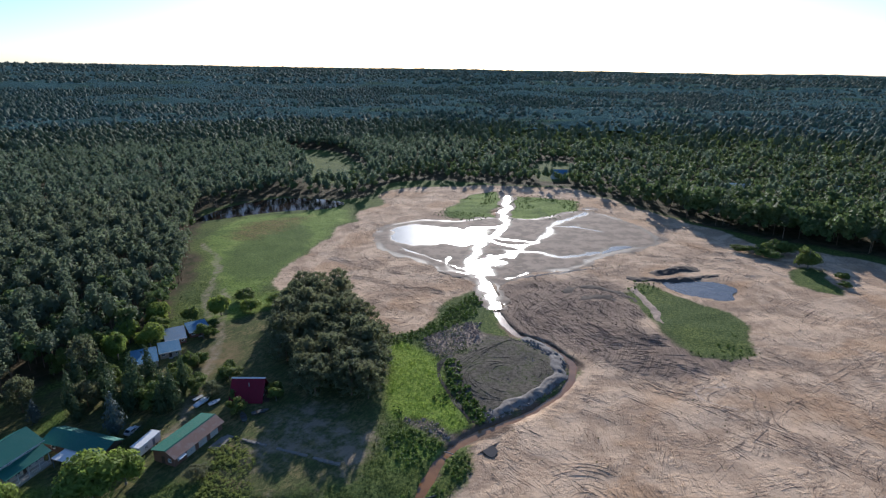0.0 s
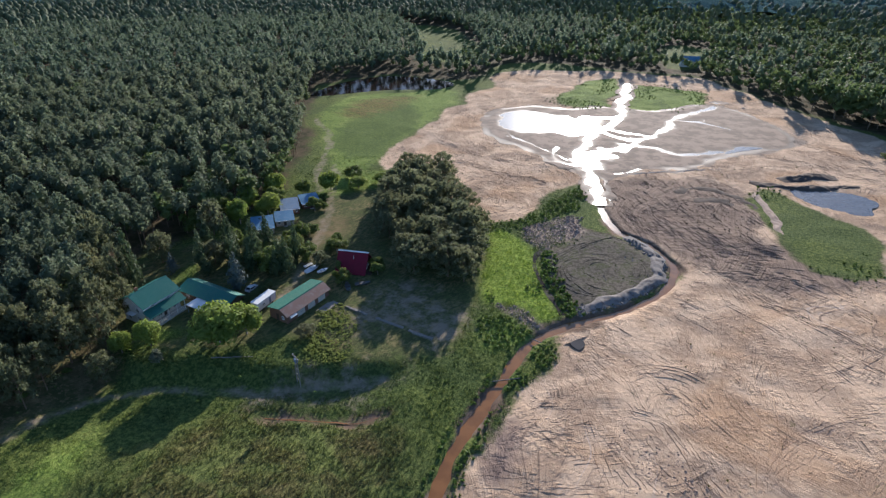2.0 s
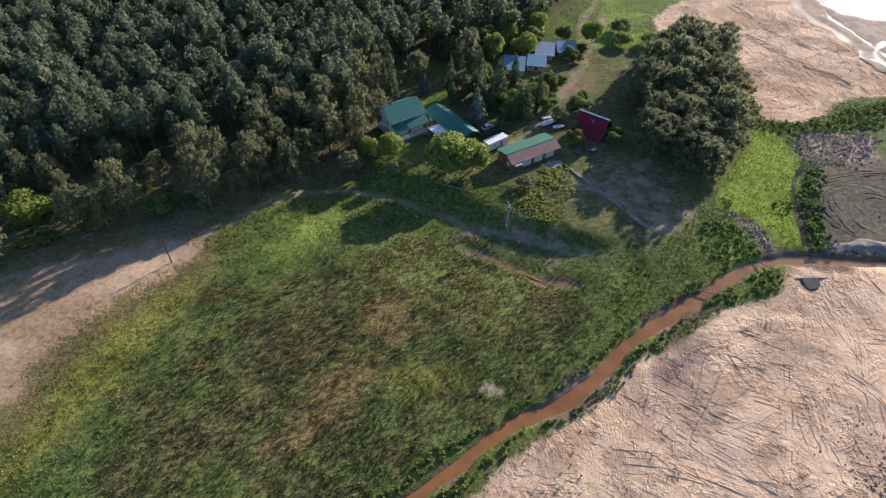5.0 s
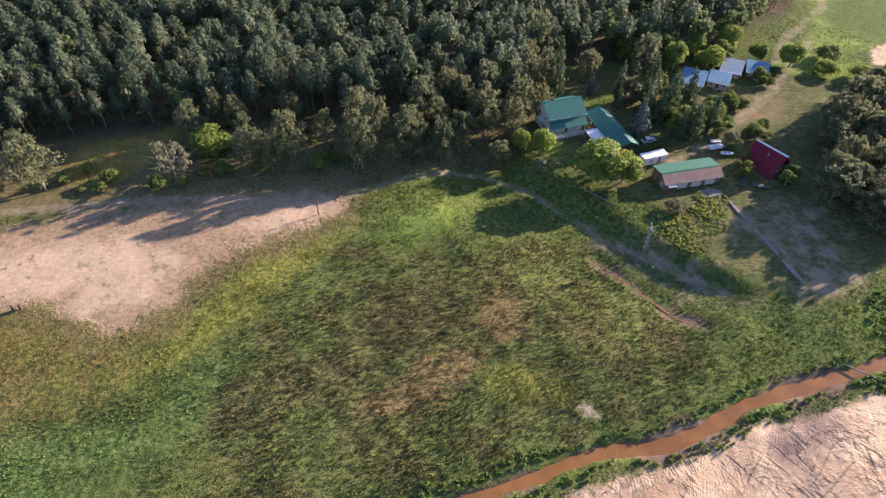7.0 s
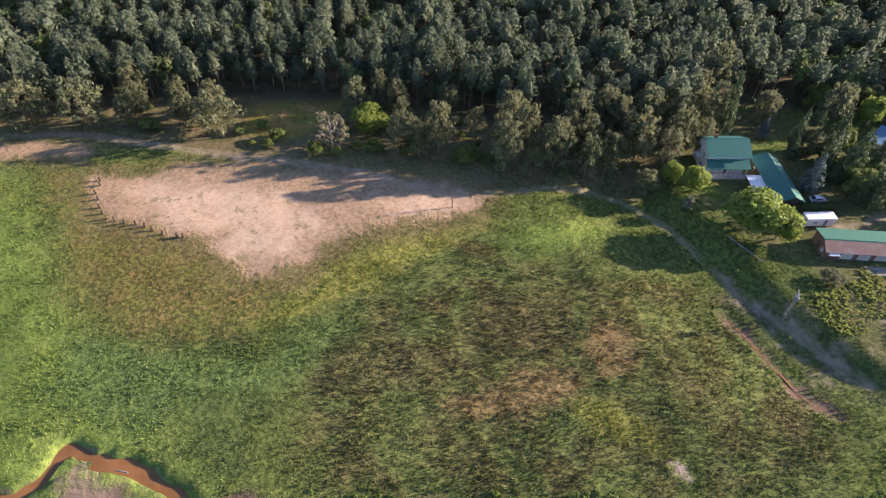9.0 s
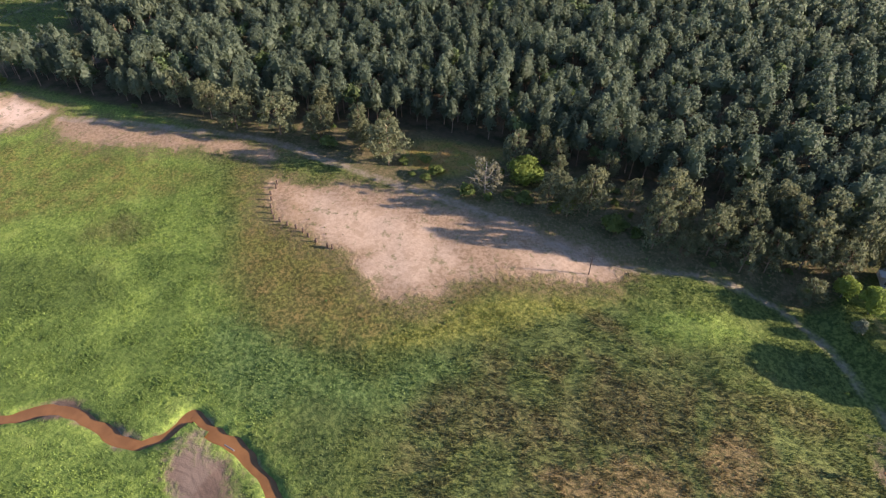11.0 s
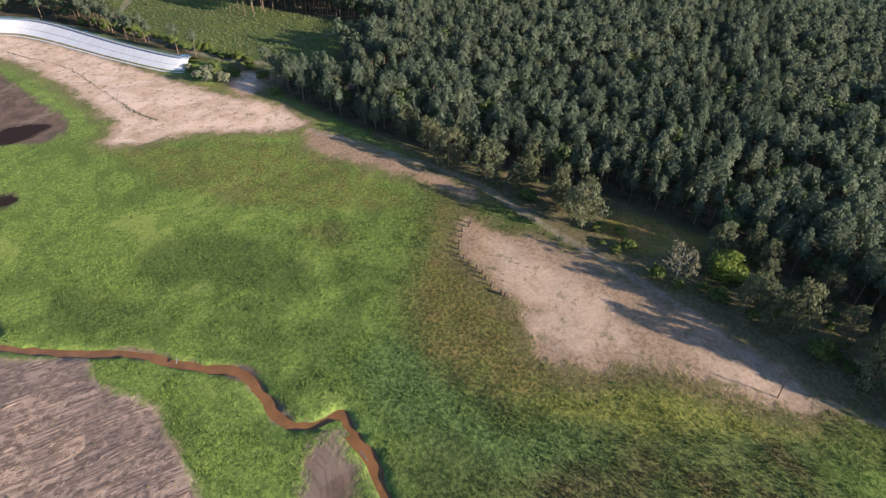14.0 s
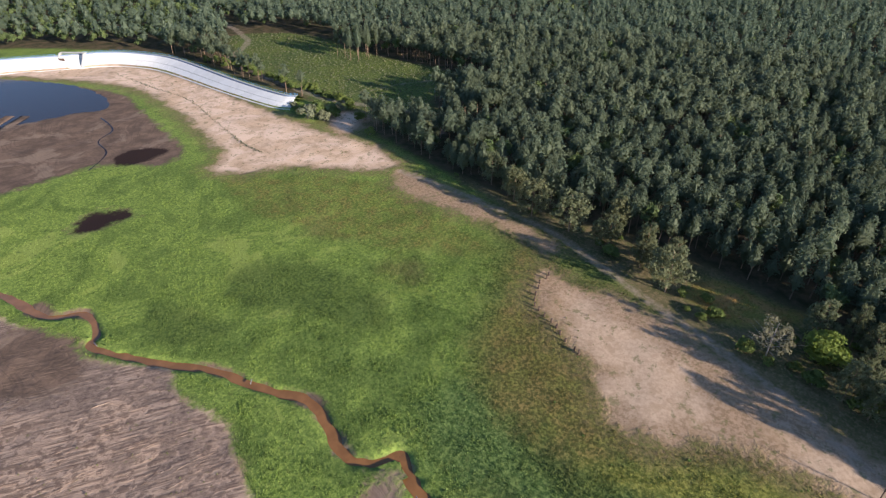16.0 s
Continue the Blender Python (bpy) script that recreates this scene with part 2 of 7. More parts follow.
# ---- water outlines ----
SILVER_POND = [(-32, 337), (-28, 351), (-7, 354), (14, 345), (24, 346), (23, 320), (10, 312), (-1, 315), (-19, 312), (-28, 320)]
BRIGHT_POOL = [(7, 272), (13, 289), (24, 298), (41, 309), (43, 296), (29, 276), (24, 254), (22, 240), (16, 252)]
DAM_POND = [(-140, -412), (-157, -381), (-167, -352), (-166, -322), (-156, -302), (-141, -308), (-123, -313), (-104, -322), (-60, -340), (-40, -400), (-90, -440)]
GREEN_POOL = [(-79, -196), (-92, -201), (-97, -186), (-87, -187), (-77, -189)]
WOOD_POND = [(-157, 362), (-150, 402), (-121, 431), (-77, 421), (-80, 400), (-116, 388)]
MUD_POOL = [(101, 256), (118, 256), (131, 250), (122, 234), (105, 242)]
EAST_POOL = [(38, 260), (62, 270), (78, 293), (96, 312), (112, 308), (104, 293), (86, 284), (69, 272), (54, 262)]
SMALL_POOL = [(9.5, 130.5), (12.5, 133.5), (15, 130), (13, 126.5), (10.5, 127.5)]
SHORE_POOLS = [(-118, -226), (-140, -226), (-131, -240), (-120, -238)]
WATERS = [spline(w, True, 5) for w in (DAM_POND, WOOD_POND, MUD_POOL, SMALL_POOL)]


def hills(x, y):
    """The far land: flat to a kilometre, then low wooded hills, higher to the west."""
    r = np.hypot(x, y)
    side = np.clip(-np.arctan2(x, np.maximum(y, 1)) / 0.65, -1.2, 1.2)
    crest = 48 + 30 * side + 26 * (value_noise(x, y, 1500, 3) - 0.5)
    return crest * ramp(r, 1200, 4700) + 10 * ramp(r, 700, 1700) * (value_noise(x, y, 700, 5) - 0.4)


def make_mesh(name, verts, faces, mat, smooth=False, attrs=None):
    """One mesh from arrays; faces all have the same number of corners."""
    verts, faces = np.asarray(verts, np.float32), np.asarray(faces, np.int32)
    me = bpy.data.meshes.new(name)
    n = faces.shape[1]
    me.vertices.add(len(verts))
    me.vertices.foreach_set("co", verts.ravel())
    me.loops.add(faces.size)
    me.loops.foreach_set("vertex_index", faces.ravel())
    me.polygons.add(len(faces))
    me.polygons.foreach_set("loop_start", np.arange(0, faces.size, n, dtype=np.int32))
    me.update(calc_edges=True)
    me.polygons.foreach_set("use_smooth", np.full(len(faces), smooth))
    for key, values in (attrs or {}).items():
        a = me.attributes.new(key, "FLOAT", "POINT")
        a.data.foreach_set("value", np.asarray(values, np.float32))
    me.materials.append(mat)
    return me


def zones(x, y):
    """How far inside each kind of ground a place lies, in metres."""
    c = lambda v: np.clip(v, -12, 12)
    sway = 3.0 + 13.0 * ramp(y, 170, 260)
    x, y = x + sway * (fbm(x, y, 26, 151) - 0.5), y + sway * (fbm(x, y, 26, 155) - 0.5)
    sand = depth(x, y, BASIN)
    beach = np.maximum.reduce([depth(x, y, p) for p in (BEACH, DAM_BEACH, SHORE_SAND, DAM_END)])
    for p in (GREEN_ISLE, GREEN_MOUTH, GREEN_MOUTH_E, GREEN_STRIP, GREEN_WEDGE, ISLET):
        sand = np.minimum(sand, -depth(x, y, p))
    open_land = np.maximum.reduce([depth(x, y, p) for p in (OPEN_VALLEY, CLEARING, FIELD, GLADE, HAMLET)])
    lush = np.maximum.reduce([depth(x, y, LUSH) - 4, depth(x, y, LUSH_NORTH)] + [depth(x, y, p) for p in (LUSH_STRIP, LUSH_CORNER, GREEN_MOUTH, GREEN_MOUTH_E, *LAWNS)])
    south = np.minimum(-(y + 48 - 0.45 * (x + 100)), depth(x, y, OPEN_VALLEY) * 2.5)
    mud = np.maximum.reduce([depth(x, y, p) for p in (DARK_MOUND, TILL_DARK, SAND_TONGUE, DAM_MUD, spline(GREEN_POOL, True, 5))] + [1.4 - line_distance(x, y, DITCH)])
    track = np.maximum.reduce([1.0 - line_distance(x, y, TRACK), 1.5 - line_distance(x, y, WOOD_TRACK), 0.9 - line_distance(x, y, CLEAR_TRACK), 1.6 - line_distance(x, y, NORTH_PATH), 1.5 - line_distance(x, y, YARD_PATH), 2.4 - line_distance(x, y, DAM_ROAD),])
    return {"sand": c(sand), "beach": c(beach), "damp": c(depth(x, y, DAMP)), "pale": c(np.maximum(depth(x, y, DAM_BEACH), depth(x, y, DAM_END))), "wood": c(-open_land), "lush": c(np.maximum(lush, np.minimum(south * 0.4, 12))), "mud": c(mud), "dark": c(np.maximum(depth(x, y, spline(GREEN_POOL, True, 5)), depth(x, y, spline(SHORE_POOLS, True, 5)))), "wet": c(depth(x, y, WET_FLAT)), "reed": c(np.maximum.reduce([depth(x, y, REEDS), np.minimum(depth(x, y, CLEARING), -5.0)])),
            "dry": c(np.maximum(depth(x, y, DRY), np.maximum(np.minimum(depth(x, y, YELLOW) - 8, -0.5), depth(x, y, NORTH_OLIVE) - 10))), "yard": c(np.minimum(depth(x, y, YARD), -np.maximum.reduce([depth(x, y, p) for p in LAWNS]))), "litter": c(np.minimum(depth(x, y, WOOD_EDGE), -depth(x, y, GLADE))), "glade": c(depth(x, y, GLADE)),
            "band": c(depth(x, y, GREEN_BAND)), "yellow": c(np.maximum.reduce([depth(x, y, YELLOW_BAND), depth(x, y, OLIVE_SPOT)])), "brown": c(np.maximum.reduce([depth(x, y, p) for p in BROWN_PATCHES])), "tan": c(np.maximum.reduce([depth(x, y, p) for p in TAN_PATCHES])),
            "pit": c(depth(x, y, PIT)), "spoil": c(np.maximum(depth(x, y, CLODS), depth(x, y, SAND_GAP))), "stain": c(depth(x, y, DARK_PATCH)), "sunny": c(depth(x, y, YARD_SUN)), "core": c(np.maximum(np.maximum.reduce([depth(x, y, p) for p in BEACH_CORE]), depth(x, y, DAM_BEACH))), "fresh": c(depth(x, y, LUSH_STRIP)), "mound": c(depth(x, y, DARK_MOUND)), "sedge": c(np.maximum.reduce([depth(x, y, p) for p in DEEP_GREENS])), "track": c(track), "bare": c(np.maximum(depth(x, y, BARE_YARD), depth(x, y, ERODED) - 1.5)),
            "rut": c(depth(x, y, BASIN)), "till": c(np.minimum(depth(x, y, BASIN), -30 - y + 0.3 * x))}


# ---- materials ----
class Nodes:
    """A short way to write node trees."""

    def __init__(self, name):
        self.mat = bpy.data.materials.new(name)
        self.mat.use_nodes = True
        self.tree = self.mat.node_tree
        self.bsdf = self.tree.nodes["Principled BSDF"]
        self.out = self.tree.nodes["Material Output"]

    def put(self, node, socket, value):
        if isinstance(value, bpy.types.NodeSocket):
            self.tree.links.new(value, node.inputs[socket])
        elif value is not None:
            node.inputs[socket].default_value = value

    def math(self, op, a, b=None, c=None):
        n = self.tree.nodes.new("ShaderNodeMath")
        n.operation = op
        for i, v in enumerate((a, b, c)):
            self.put(n, i, v)
        return n.outputs[0]

    def place(self):
        return self.tree.nodes.new("ShaderNodeNewGeometry").outputs["Position"]

    def local(self):
        return self.tree.nodes.new("ShaderNodeTexCoord").outputs["Object"]

    def scaled(self, vec, s, turn=0.0):
        n = self.tree.nodes.new("ShaderNodeMapping")
        self.put(n, "Vector", vec)
        n.inputs["Scale"].default_value = s
        n.inputs["Rotation"].default_value = (0, 0, turn)
        return n.outputs[0]

    def lined(self, vec, turn, along, across):
        """A place turned by an angle in degrees, then drawn out along that way."""
        n = self.tree.nodes.new("ShaderNodeMapping")
        self.put(n, "Vector", vec)
        n.inputs["Rotation"].default_value = (0, 0, -radians(turn))
        return self.scaled(n.outputs[0], (1.0 / along, 1.0 / across, 1.0))

    def noise(self, vec, scale, detail=3.0, rough=0.55, warp=0.0):
        n = self.tree.nodes.new("ShaderNodeTexNoise")
        self.put(n, "Vector", vec)
        n.inputs["Scale"].default_value, n.inputs["Detail"].default_value = scale, detail
        n.inputs["Roughness"].default_value, n.inputs["Distortion"].default_value = rough, warp
        return n.outputs["Fac"]

    def wave(self, vec, scale, warp, detail=2.0):
        n = self.tree.nodes.new("ShaderNodeTexWave")
        self.put(n, "Vector", vec)
        n.inputs["Scale"].default_value, n.inputs["Distortion"].default_value = scale, warp
        n.inputs["Detail"].default_value, n.inputs["Detail Scale"].default_value = detail, 1.0
        return n.outputs["Fac"]

    def attr(self, key):
        n = self.tree.nodes.new("ShaderNodeAttribute")
        n.attribute_name = key
        return n.outputs["Fac"]

    def fit(self, v, a, b, lo=0.0, hi=1.0):
        n = self.tree.nodes.new("ShaderNodeMapRange")
        n.interpolation_type = "SMOOTHSTEP"
        for i, q in enumerate((v, a, b, lo, hi)):
            self.put(n, i, q)
        return n.outputs[0]

    def mix(self, f, a, b):
        n = self.tree.nodes.new("ShaderNodeMix")
        n.data_type = "RGBA"
        self.put(n, 0, f)
        self.put(n, 6, (*a, 1) if isinstance(a, tuple) else a)
        self.put(n, 7, (*b, 1) if isinstance(b, tuple) else b)
        return n.outputs[2]

    def lift(self, colour, k):
        n = self.tree.nodes.new("ShaderNodeVectorMath")
        n.operation = "SCALE"
        self.put(n, 0, colour)
        n.inputs["Scale"].default_value = k
        return n.outputs[0]

    def random(self, kind="object"):
        if kind == "object":
            return self.tree.nodes.new("ShaderNodeObjectInfo").outputs["Random"]
        return self.tree.nodes.new("ShaderNodeNewGeometry").outputs["Random Per Island"]

    def bump(self, h, strength=0.5, distance=0.1):
        n = self.tree.nodes.new("ShaderNodeBump")
        self.put(n, "Height", h)
        n.inputs["Strength"].default_value, n.inputs["Distance"].default_value = strength, distance
        return n.outputs[0]

    def done(self, colour, rough=0.8, normal=None, metal=0.0, spec=0.5):
        b = self.bsdf
        self.put(b, "Base Color", (*colour, 1) if isinstance(colour, tuple) else colour)
        self.put(b, "Roughness", rough)
        self.put(b, "Metallic", metal)
        self.put(b, "Specular IOR Level", spec)
        if normal is not None:
            self.put(b, "Normal", normal)
        return self.mat


def meadow_colour(n, p):
    """The plants' colour by the kind of ground, for the soil under them and for the tufts."""
    big, mid, small = n.noise(p, 0.035, 4), n.noise(p, 0.16, 5, 0.65), n.noise(p, 0.9, 4, 0.7)
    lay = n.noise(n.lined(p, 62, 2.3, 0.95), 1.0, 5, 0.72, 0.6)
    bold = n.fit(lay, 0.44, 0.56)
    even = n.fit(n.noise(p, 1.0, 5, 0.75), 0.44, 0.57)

    def zone(key, amp, w):
        v = n.math("ADD", n.attr(key), n.math("MULTIPLY", n.math("SUBTRACT", mid, 0.5), amp))
        v = n.math("ADD", v, n.math("MULTIPLY", n.math("SUBTRACT", small, 0.5), amp * 0.4))
        return n.fit(v, -w, w)
    green = n.mix(even, (0.055, 0.085, 0.024), (0.15, 0.185, 0.055))
    green = n.mix(n.fit(big, 0.42, 0.6), green, n.mix(even, (0.046, 0.075, 0.026), (0.11, 0.145, 0.05)))
    sweep = n.noise(p, 0.045, 3, 0.55, 1.6)
    reed = n.mix(n.fit(mid, 0.42, 0.58), (0.142, 0.156, 0.058), (0.16, 0.155, 0.063))
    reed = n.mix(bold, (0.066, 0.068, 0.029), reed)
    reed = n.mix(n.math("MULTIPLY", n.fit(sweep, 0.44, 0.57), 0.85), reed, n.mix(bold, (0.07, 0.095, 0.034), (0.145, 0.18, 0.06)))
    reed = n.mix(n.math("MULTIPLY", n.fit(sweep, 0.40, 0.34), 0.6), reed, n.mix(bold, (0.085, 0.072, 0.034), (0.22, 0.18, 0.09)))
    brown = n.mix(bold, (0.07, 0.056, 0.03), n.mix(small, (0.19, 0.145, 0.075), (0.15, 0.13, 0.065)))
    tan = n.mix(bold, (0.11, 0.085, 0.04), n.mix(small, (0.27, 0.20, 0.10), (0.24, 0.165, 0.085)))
    dry = n.mix(n.fit(mid, 0.38, 0.62), (0.19, 0.19, 0.055), (0.235, 0.178, 0.07))
    dry = n.mix(n.math("SUBTRACT", 1.0, even), dry, (0.085, 0.085, 0.03))
    lush = n.mix(even, (0.125, 0.19, 0.046), (0.2, 0.275, 0.07))
    lush = n.mix(n.fit(mid, 0.50, 0.66), lush, n.mix(even, (0.09, 0.145, 0.036), (0.165, 0.235, 0.058)))
    lush = n.mix(n.math("MULTIPLY", n.fit(n.noise(p, 0.55, 2, 0.5), 0.62, 0.66), 0.55), lush, (0.06, 0.105, 0.03))
    blot = n.noise(p, 0.04, 4, 0.6, 1.2)
    lush = n.mix(n.math("MULTIPLY", n.fit(blot, 0.51, 0.62), 0.7), lush, n.mix(even, (0.065, 0.11, 0.03), (0.11, 0.165, 0.044)))
    lush = n.mix(n.math("MULTIPLY", n.fit(blot, 0.42, 0.36), 0.6), lush, n.mix(small, (0.21, 0.285, 0.075), (0.28, 0.33, 0.10)))
    c = n.mix(zone("lush", 20, 4), green, lush)
    # darker green patches laid over the grass
    c = n.mix(n.math("MULTIPLY", zone("sedge", 12, 4), 0.75), c, n.mix(even, (0.05, 0.085, 0.025), (0.10, 0.145, 0.04)))
    c = n.mix(zone("reed", 24, 9), c, reed)
    c = n.mix(n.math("MULTIPLY", zone("brown", 16, 5), 0.5), c, brown)
    c = n.mix(n.math("MULTIPLY", zone("tan", 14, 3), 0.9), c, tan)
    c = n.mix(n.math("MULTIPLY", zone("band", 16, 5), 0.85), c, n.mix(even, (0.06, 0.11, 0.035), (0.15, 0.22, 0.075)))
    c = n.mix(zone("dry", 18, 7), c, dry)
    c = n.mix(n.math("MULTIPLY", zone("yellow", 10, 3), 0.85), c, n.mix(even, (0.13, 0.145, 0.034), (0.27, 0.27, 0.075)))
    c = n.mix(zone("fresh", 8, 2), c, n.mix(even, (0.14, 0.22, 0.036), (0.27, 0.35, 0.066)))
    yard = n.mix(n.fit(mid, 0.35, 0.65), (0.085, 0.11, 0.042), (0.19, 0.16, 0.085))
    yard = n.mix(bold, (0.07, 0.082, 0.038), yard)
    c = n.mix(zone("yard", 8, 3), c, yard)
    litter = n.mix(n.fit(mid, 0.38, 0.62), (0.145, 0.12, 0.072), (0.07, 0.078, 0.036))
    litter = n.mix(n.math("MULTIPLY", n.fit(small, 0.52, 0.6), 0.7), litter, (0.22, 0.17, 0.108))
    c = n.mix(zone("litter", 10, 3), c, litter)
    # the sunlit look of the glade is part of this orange-tan colour
    c = n.mix(zone("glade", 12, 3), c, n.mix(n.fit(mid, 0.4, 0.6), (0.34, 0.215, 0.09), (0.21, 0.20, 0.06)))
    warm = n.tree.nodes.new("ShaderNodeVectorMath")
    warm.operation = "MULTIPLY"
    n.put(warm, 0, c)
    warm.inputs[1].default_value = (1.27, 1.22, 1.06)
    return warm.outputs[0], mid, small, lay, zone


def ground_material():
    n = Nodes("ground")
    p = n.place()
    c, mid, small, lay, zone = meadow_colour(n, p)
    fine = n.noise(p, 4.0, 4, 0.65)
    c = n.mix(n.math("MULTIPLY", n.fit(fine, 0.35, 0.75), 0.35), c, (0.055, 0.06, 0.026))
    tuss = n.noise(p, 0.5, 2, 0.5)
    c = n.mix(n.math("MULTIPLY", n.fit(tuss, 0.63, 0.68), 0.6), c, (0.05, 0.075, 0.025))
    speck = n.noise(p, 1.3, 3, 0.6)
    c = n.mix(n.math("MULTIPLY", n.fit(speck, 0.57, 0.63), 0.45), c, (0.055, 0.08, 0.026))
    floor = n.mix(n.fit(mid, 0.35, 0.65), (0.05, 0.05, 0.024), (0.12, 0.09, 0.055))
    c = n.mix(zone("wood", 10, 4), c, floor)
    # bare sand, with tracks and damp darker parts
    bend = n.tree.nodes.new("ShaderNodeTexNoise")
    n.put(bend, "Vector", p)
    bend.inputs["Scale"].default_value, bend.inputs["Detail"].default_value = 0.02, 1.0
    bent = n.tree.nodes.new("ShaderNodeVectorMath")
    bent.operation = "MULTIPLY_ADD"
    n.put(bent, 0, bend.outputs["Color"])
    bent.inputs[1].default_value = (60, 60, 0)
    n.put(bent, 2, p)
    q = bent.outputs[0]
    where = n.noise(p, 0.03, 3, 0.5, 0.6)
    streak = n.mix(n.fit(where, 0.44, 0.47), n.noise(n.lined(q, 20, 26, 0.9), 1.0, 5, 0.72), n.noise(n.lined(q, 75, 24, 0.8), 1.0, 5, 0.72))
    streak = n.mix(n.fit(where, 0.54, 0.57), streak, n.noise(n.lined(q, -40, 26, 0.8), 1.0, 5, 0.72))
    thin = n.noise(n.lined(q, 110, 40, 0.45), 1.0, 3, 0.6)
    patch = n.noise(p, 0.055, 5, 0.65, 0.8)
    sand = n.mix(n.fit(patch, 0.42, 0.58), (0.66, 0.47, 0.315), (0.43, 0.295, 0.195))
    sand = n.mix(n.math("MULTIPLY", n.fit(small, 0.5, 0.64), 0.6), sand, (0.62, 0.455, 0.31))
    rust = n.noise(p, 0.03, 3, 0.5, 0.5)
    sand = n.mix(n.math("MULTIPLY", n.fit(rust, 0.52, 0.64), 0.45), sand, (0.46, 0.27, 0.14))
    busy = n.fit(n.noise(p, 0.045, 4, 0.6, 1.0), 0.42, 0.6)
    broken = n.fit(n.noise(p, 0.24, 5, 0.7), 0.42, 0.58, 0.15, 1.0)
    busy = n.math("MULTIPLY", busy, broken)
    damp = n.math("MULTIPLY", n.fit(streak, 0.52, 0.60), n.math("MULTIPLY_ADD", busy, 0.85, 0.08))
    sand = n.mix(damp, sand, (0.13, 0.095, 0.075))
    sand = n.mix(n.math("MULTIPLY", n.fit(thin, 0.62, 0.67), 0.55), sand, (0.16, 0.115, 0.09))
    sand = n.mix(n.math("MULTIPLY", n.fit(thin, 0.36, 0.31), 0.6), sand, (0.60, 0.47, 0.37))
    furrow = n.mix(n.fit(broken, 0.3, 0.8, 0.15, 0.8), n.noise(p, 0.5, 4, 0.7), n.noise(n.lined(p, 143.6, 14, 0.8), 1.0, 4, 0.7))
    tilled = n.mix(n.fit(furrow, 0.42, 0.58), (0.40, 0.285, 0.205), (0.17, 0.118, 0.088))
    tilled = n.mix(n.math("MULTIPLY", n.fit(patch, 0.46, 0.58), 0.6), tilled, n.mix(n.fit(small, 0.42, 0.58), (0.22, 0.16, 0.125), (0.12, 0.088, 0.07)))
    till_f = n.fit(n.attr("till"), -1.5, 1.5)
    sand = n.mix(till_f, sand, tilled)
    damp_f = zone("damp", 12, 4)
    sand = n.mix(n.math("MULTIPLY", damp_f, 0.72), sand, n.mix(n.fit(streak, 0.4, 0.62), (0.23, 0.165, 0.13), (0.09, 0.068, 0.056)))
    sand_f = zone("sand", 7, 1.2)
    rim = n.math("MULTIPLY", zone("sand", 7, 4.0), n.math("SUBTRACT", 1.0, sand_f))
    c = n.mix(n.math("MULTIPLY", rim, 0.5), c, (0.16, 0.125, 0.075))
    weeds = n.math("MULTIPLY", n.fit(n.noise(p, 0.35, 5, 0.7), 0.62, 0.69), 0.6)
    sand = n.mix(weeds, sand, (0.15, 0.135, 0.06))
    c = n.mix(sand_f, c, sand)
    # pale beach with an earthy, thinly grown fringe
    beach_f = zone("beach", 17, 2.5)
    edge = n.math("ADD", n.attr("beach"), n.math("ADD", n.math("MULTIPLY", n.math("SUBTRACT", mid, 0.5), 16), 5.0))
    core = n.fit(n.math("ADD", n.attr("core"), n.math("ADD", n.math("MULTIPLY", n.math("SUBTRACT", patch, 0.5), 24), n.math("MULTIPLY", n.math("SUBTRACT", mid, 0.5), 12))), -4, 5)
    beach = n.mix(core, n.mix(n.fit(small, 0.42, 0.6), (0.37, 0.255, 0.165), (0.25, 0.17, 0.10)), n.mix(n.fit(small, 0.4, 0.65), (0.53, 0.385, 0.262), (0.44, 0.31, 0.205)))
    beach = n.mix(n.math("MULTIPLY", n.fit(n.attr("pale"), 0.0, 6.0), 0.8), beach, n.mix(n.fit(patch, 0.42, 0.58), (0.74, 0.545, 0.40), (0.60, 0.42, 0.28)))
    beach = n.mix(n.math("MULTIPLY", n.fit(n.noise(p, 0.12, 5, 0.75), 0.50, 0.58), 0.45), beach, (0.34, 0.23, 0.135))
    beach = n.mix(n.math("MULTIPLY", n.fit(n.noise(p, 0.3, 5, 0.75), 0.56, 0.62), 0.6), beach, (0.14, 0.14, 0.055))
    beach = n.mix(n.math("MULTIPLY", n.fit(n.noise(p, 1.6, 3, 0.6), 0.65, 0.7), 0.4), beach, (0.16, 0.12, 0.07))
    c = n.mix(n.math("MULTIPLY", n.fit(edge, -5, 4), 0.7), c, n.mix(n.fit(small, 0.35, 0.65), (0.125, 0.12, 0.045), (0.24, 0.17, 0.095)))
    c = n.mix(beach_f, c, beach)
    mud = n.mix(n.fit(mid, 0.36, 0.64), (0.12, 0.083, 0.06), (0.19, 0.128, 0.09))
    mud = n.mix(n.math("MULTIPLY", n.fit(patch, 0.53, 0.62), 0.7), mud, (0.27, 0.195, 0.14))
    mud = n.mix(n.math("MULTIPLY", n.fit(streak, 0.48, 0.6), 0.35), mud, (0.07, 0.052, 0.042))
    mud = n.mix(zone("dark", 7, 1.0), mud, (0.032, 0.02, 0.017))
    mud_f = zone("mud", 13, 2.2)
    c = n.mix(mud_f, c, mud)
    c = n.mix(zone("mound", 7, 1.6), c, n.mix(n.fit(small, 0.4, 0.6), n.mix(n.fit(mid, 0.45, 0.6), (0.075, 0.066, 0.05), (0.085, 0.09, 0.045)), (0.155, 0.132, 0.105)))
    c = n.mix(zone("spoil", 8, 1.6), c, n.mix(n.fit(small, 0.42, 0.58), (0.36, 0.28, 0.22), (0.13, 0.10, 0.08)))
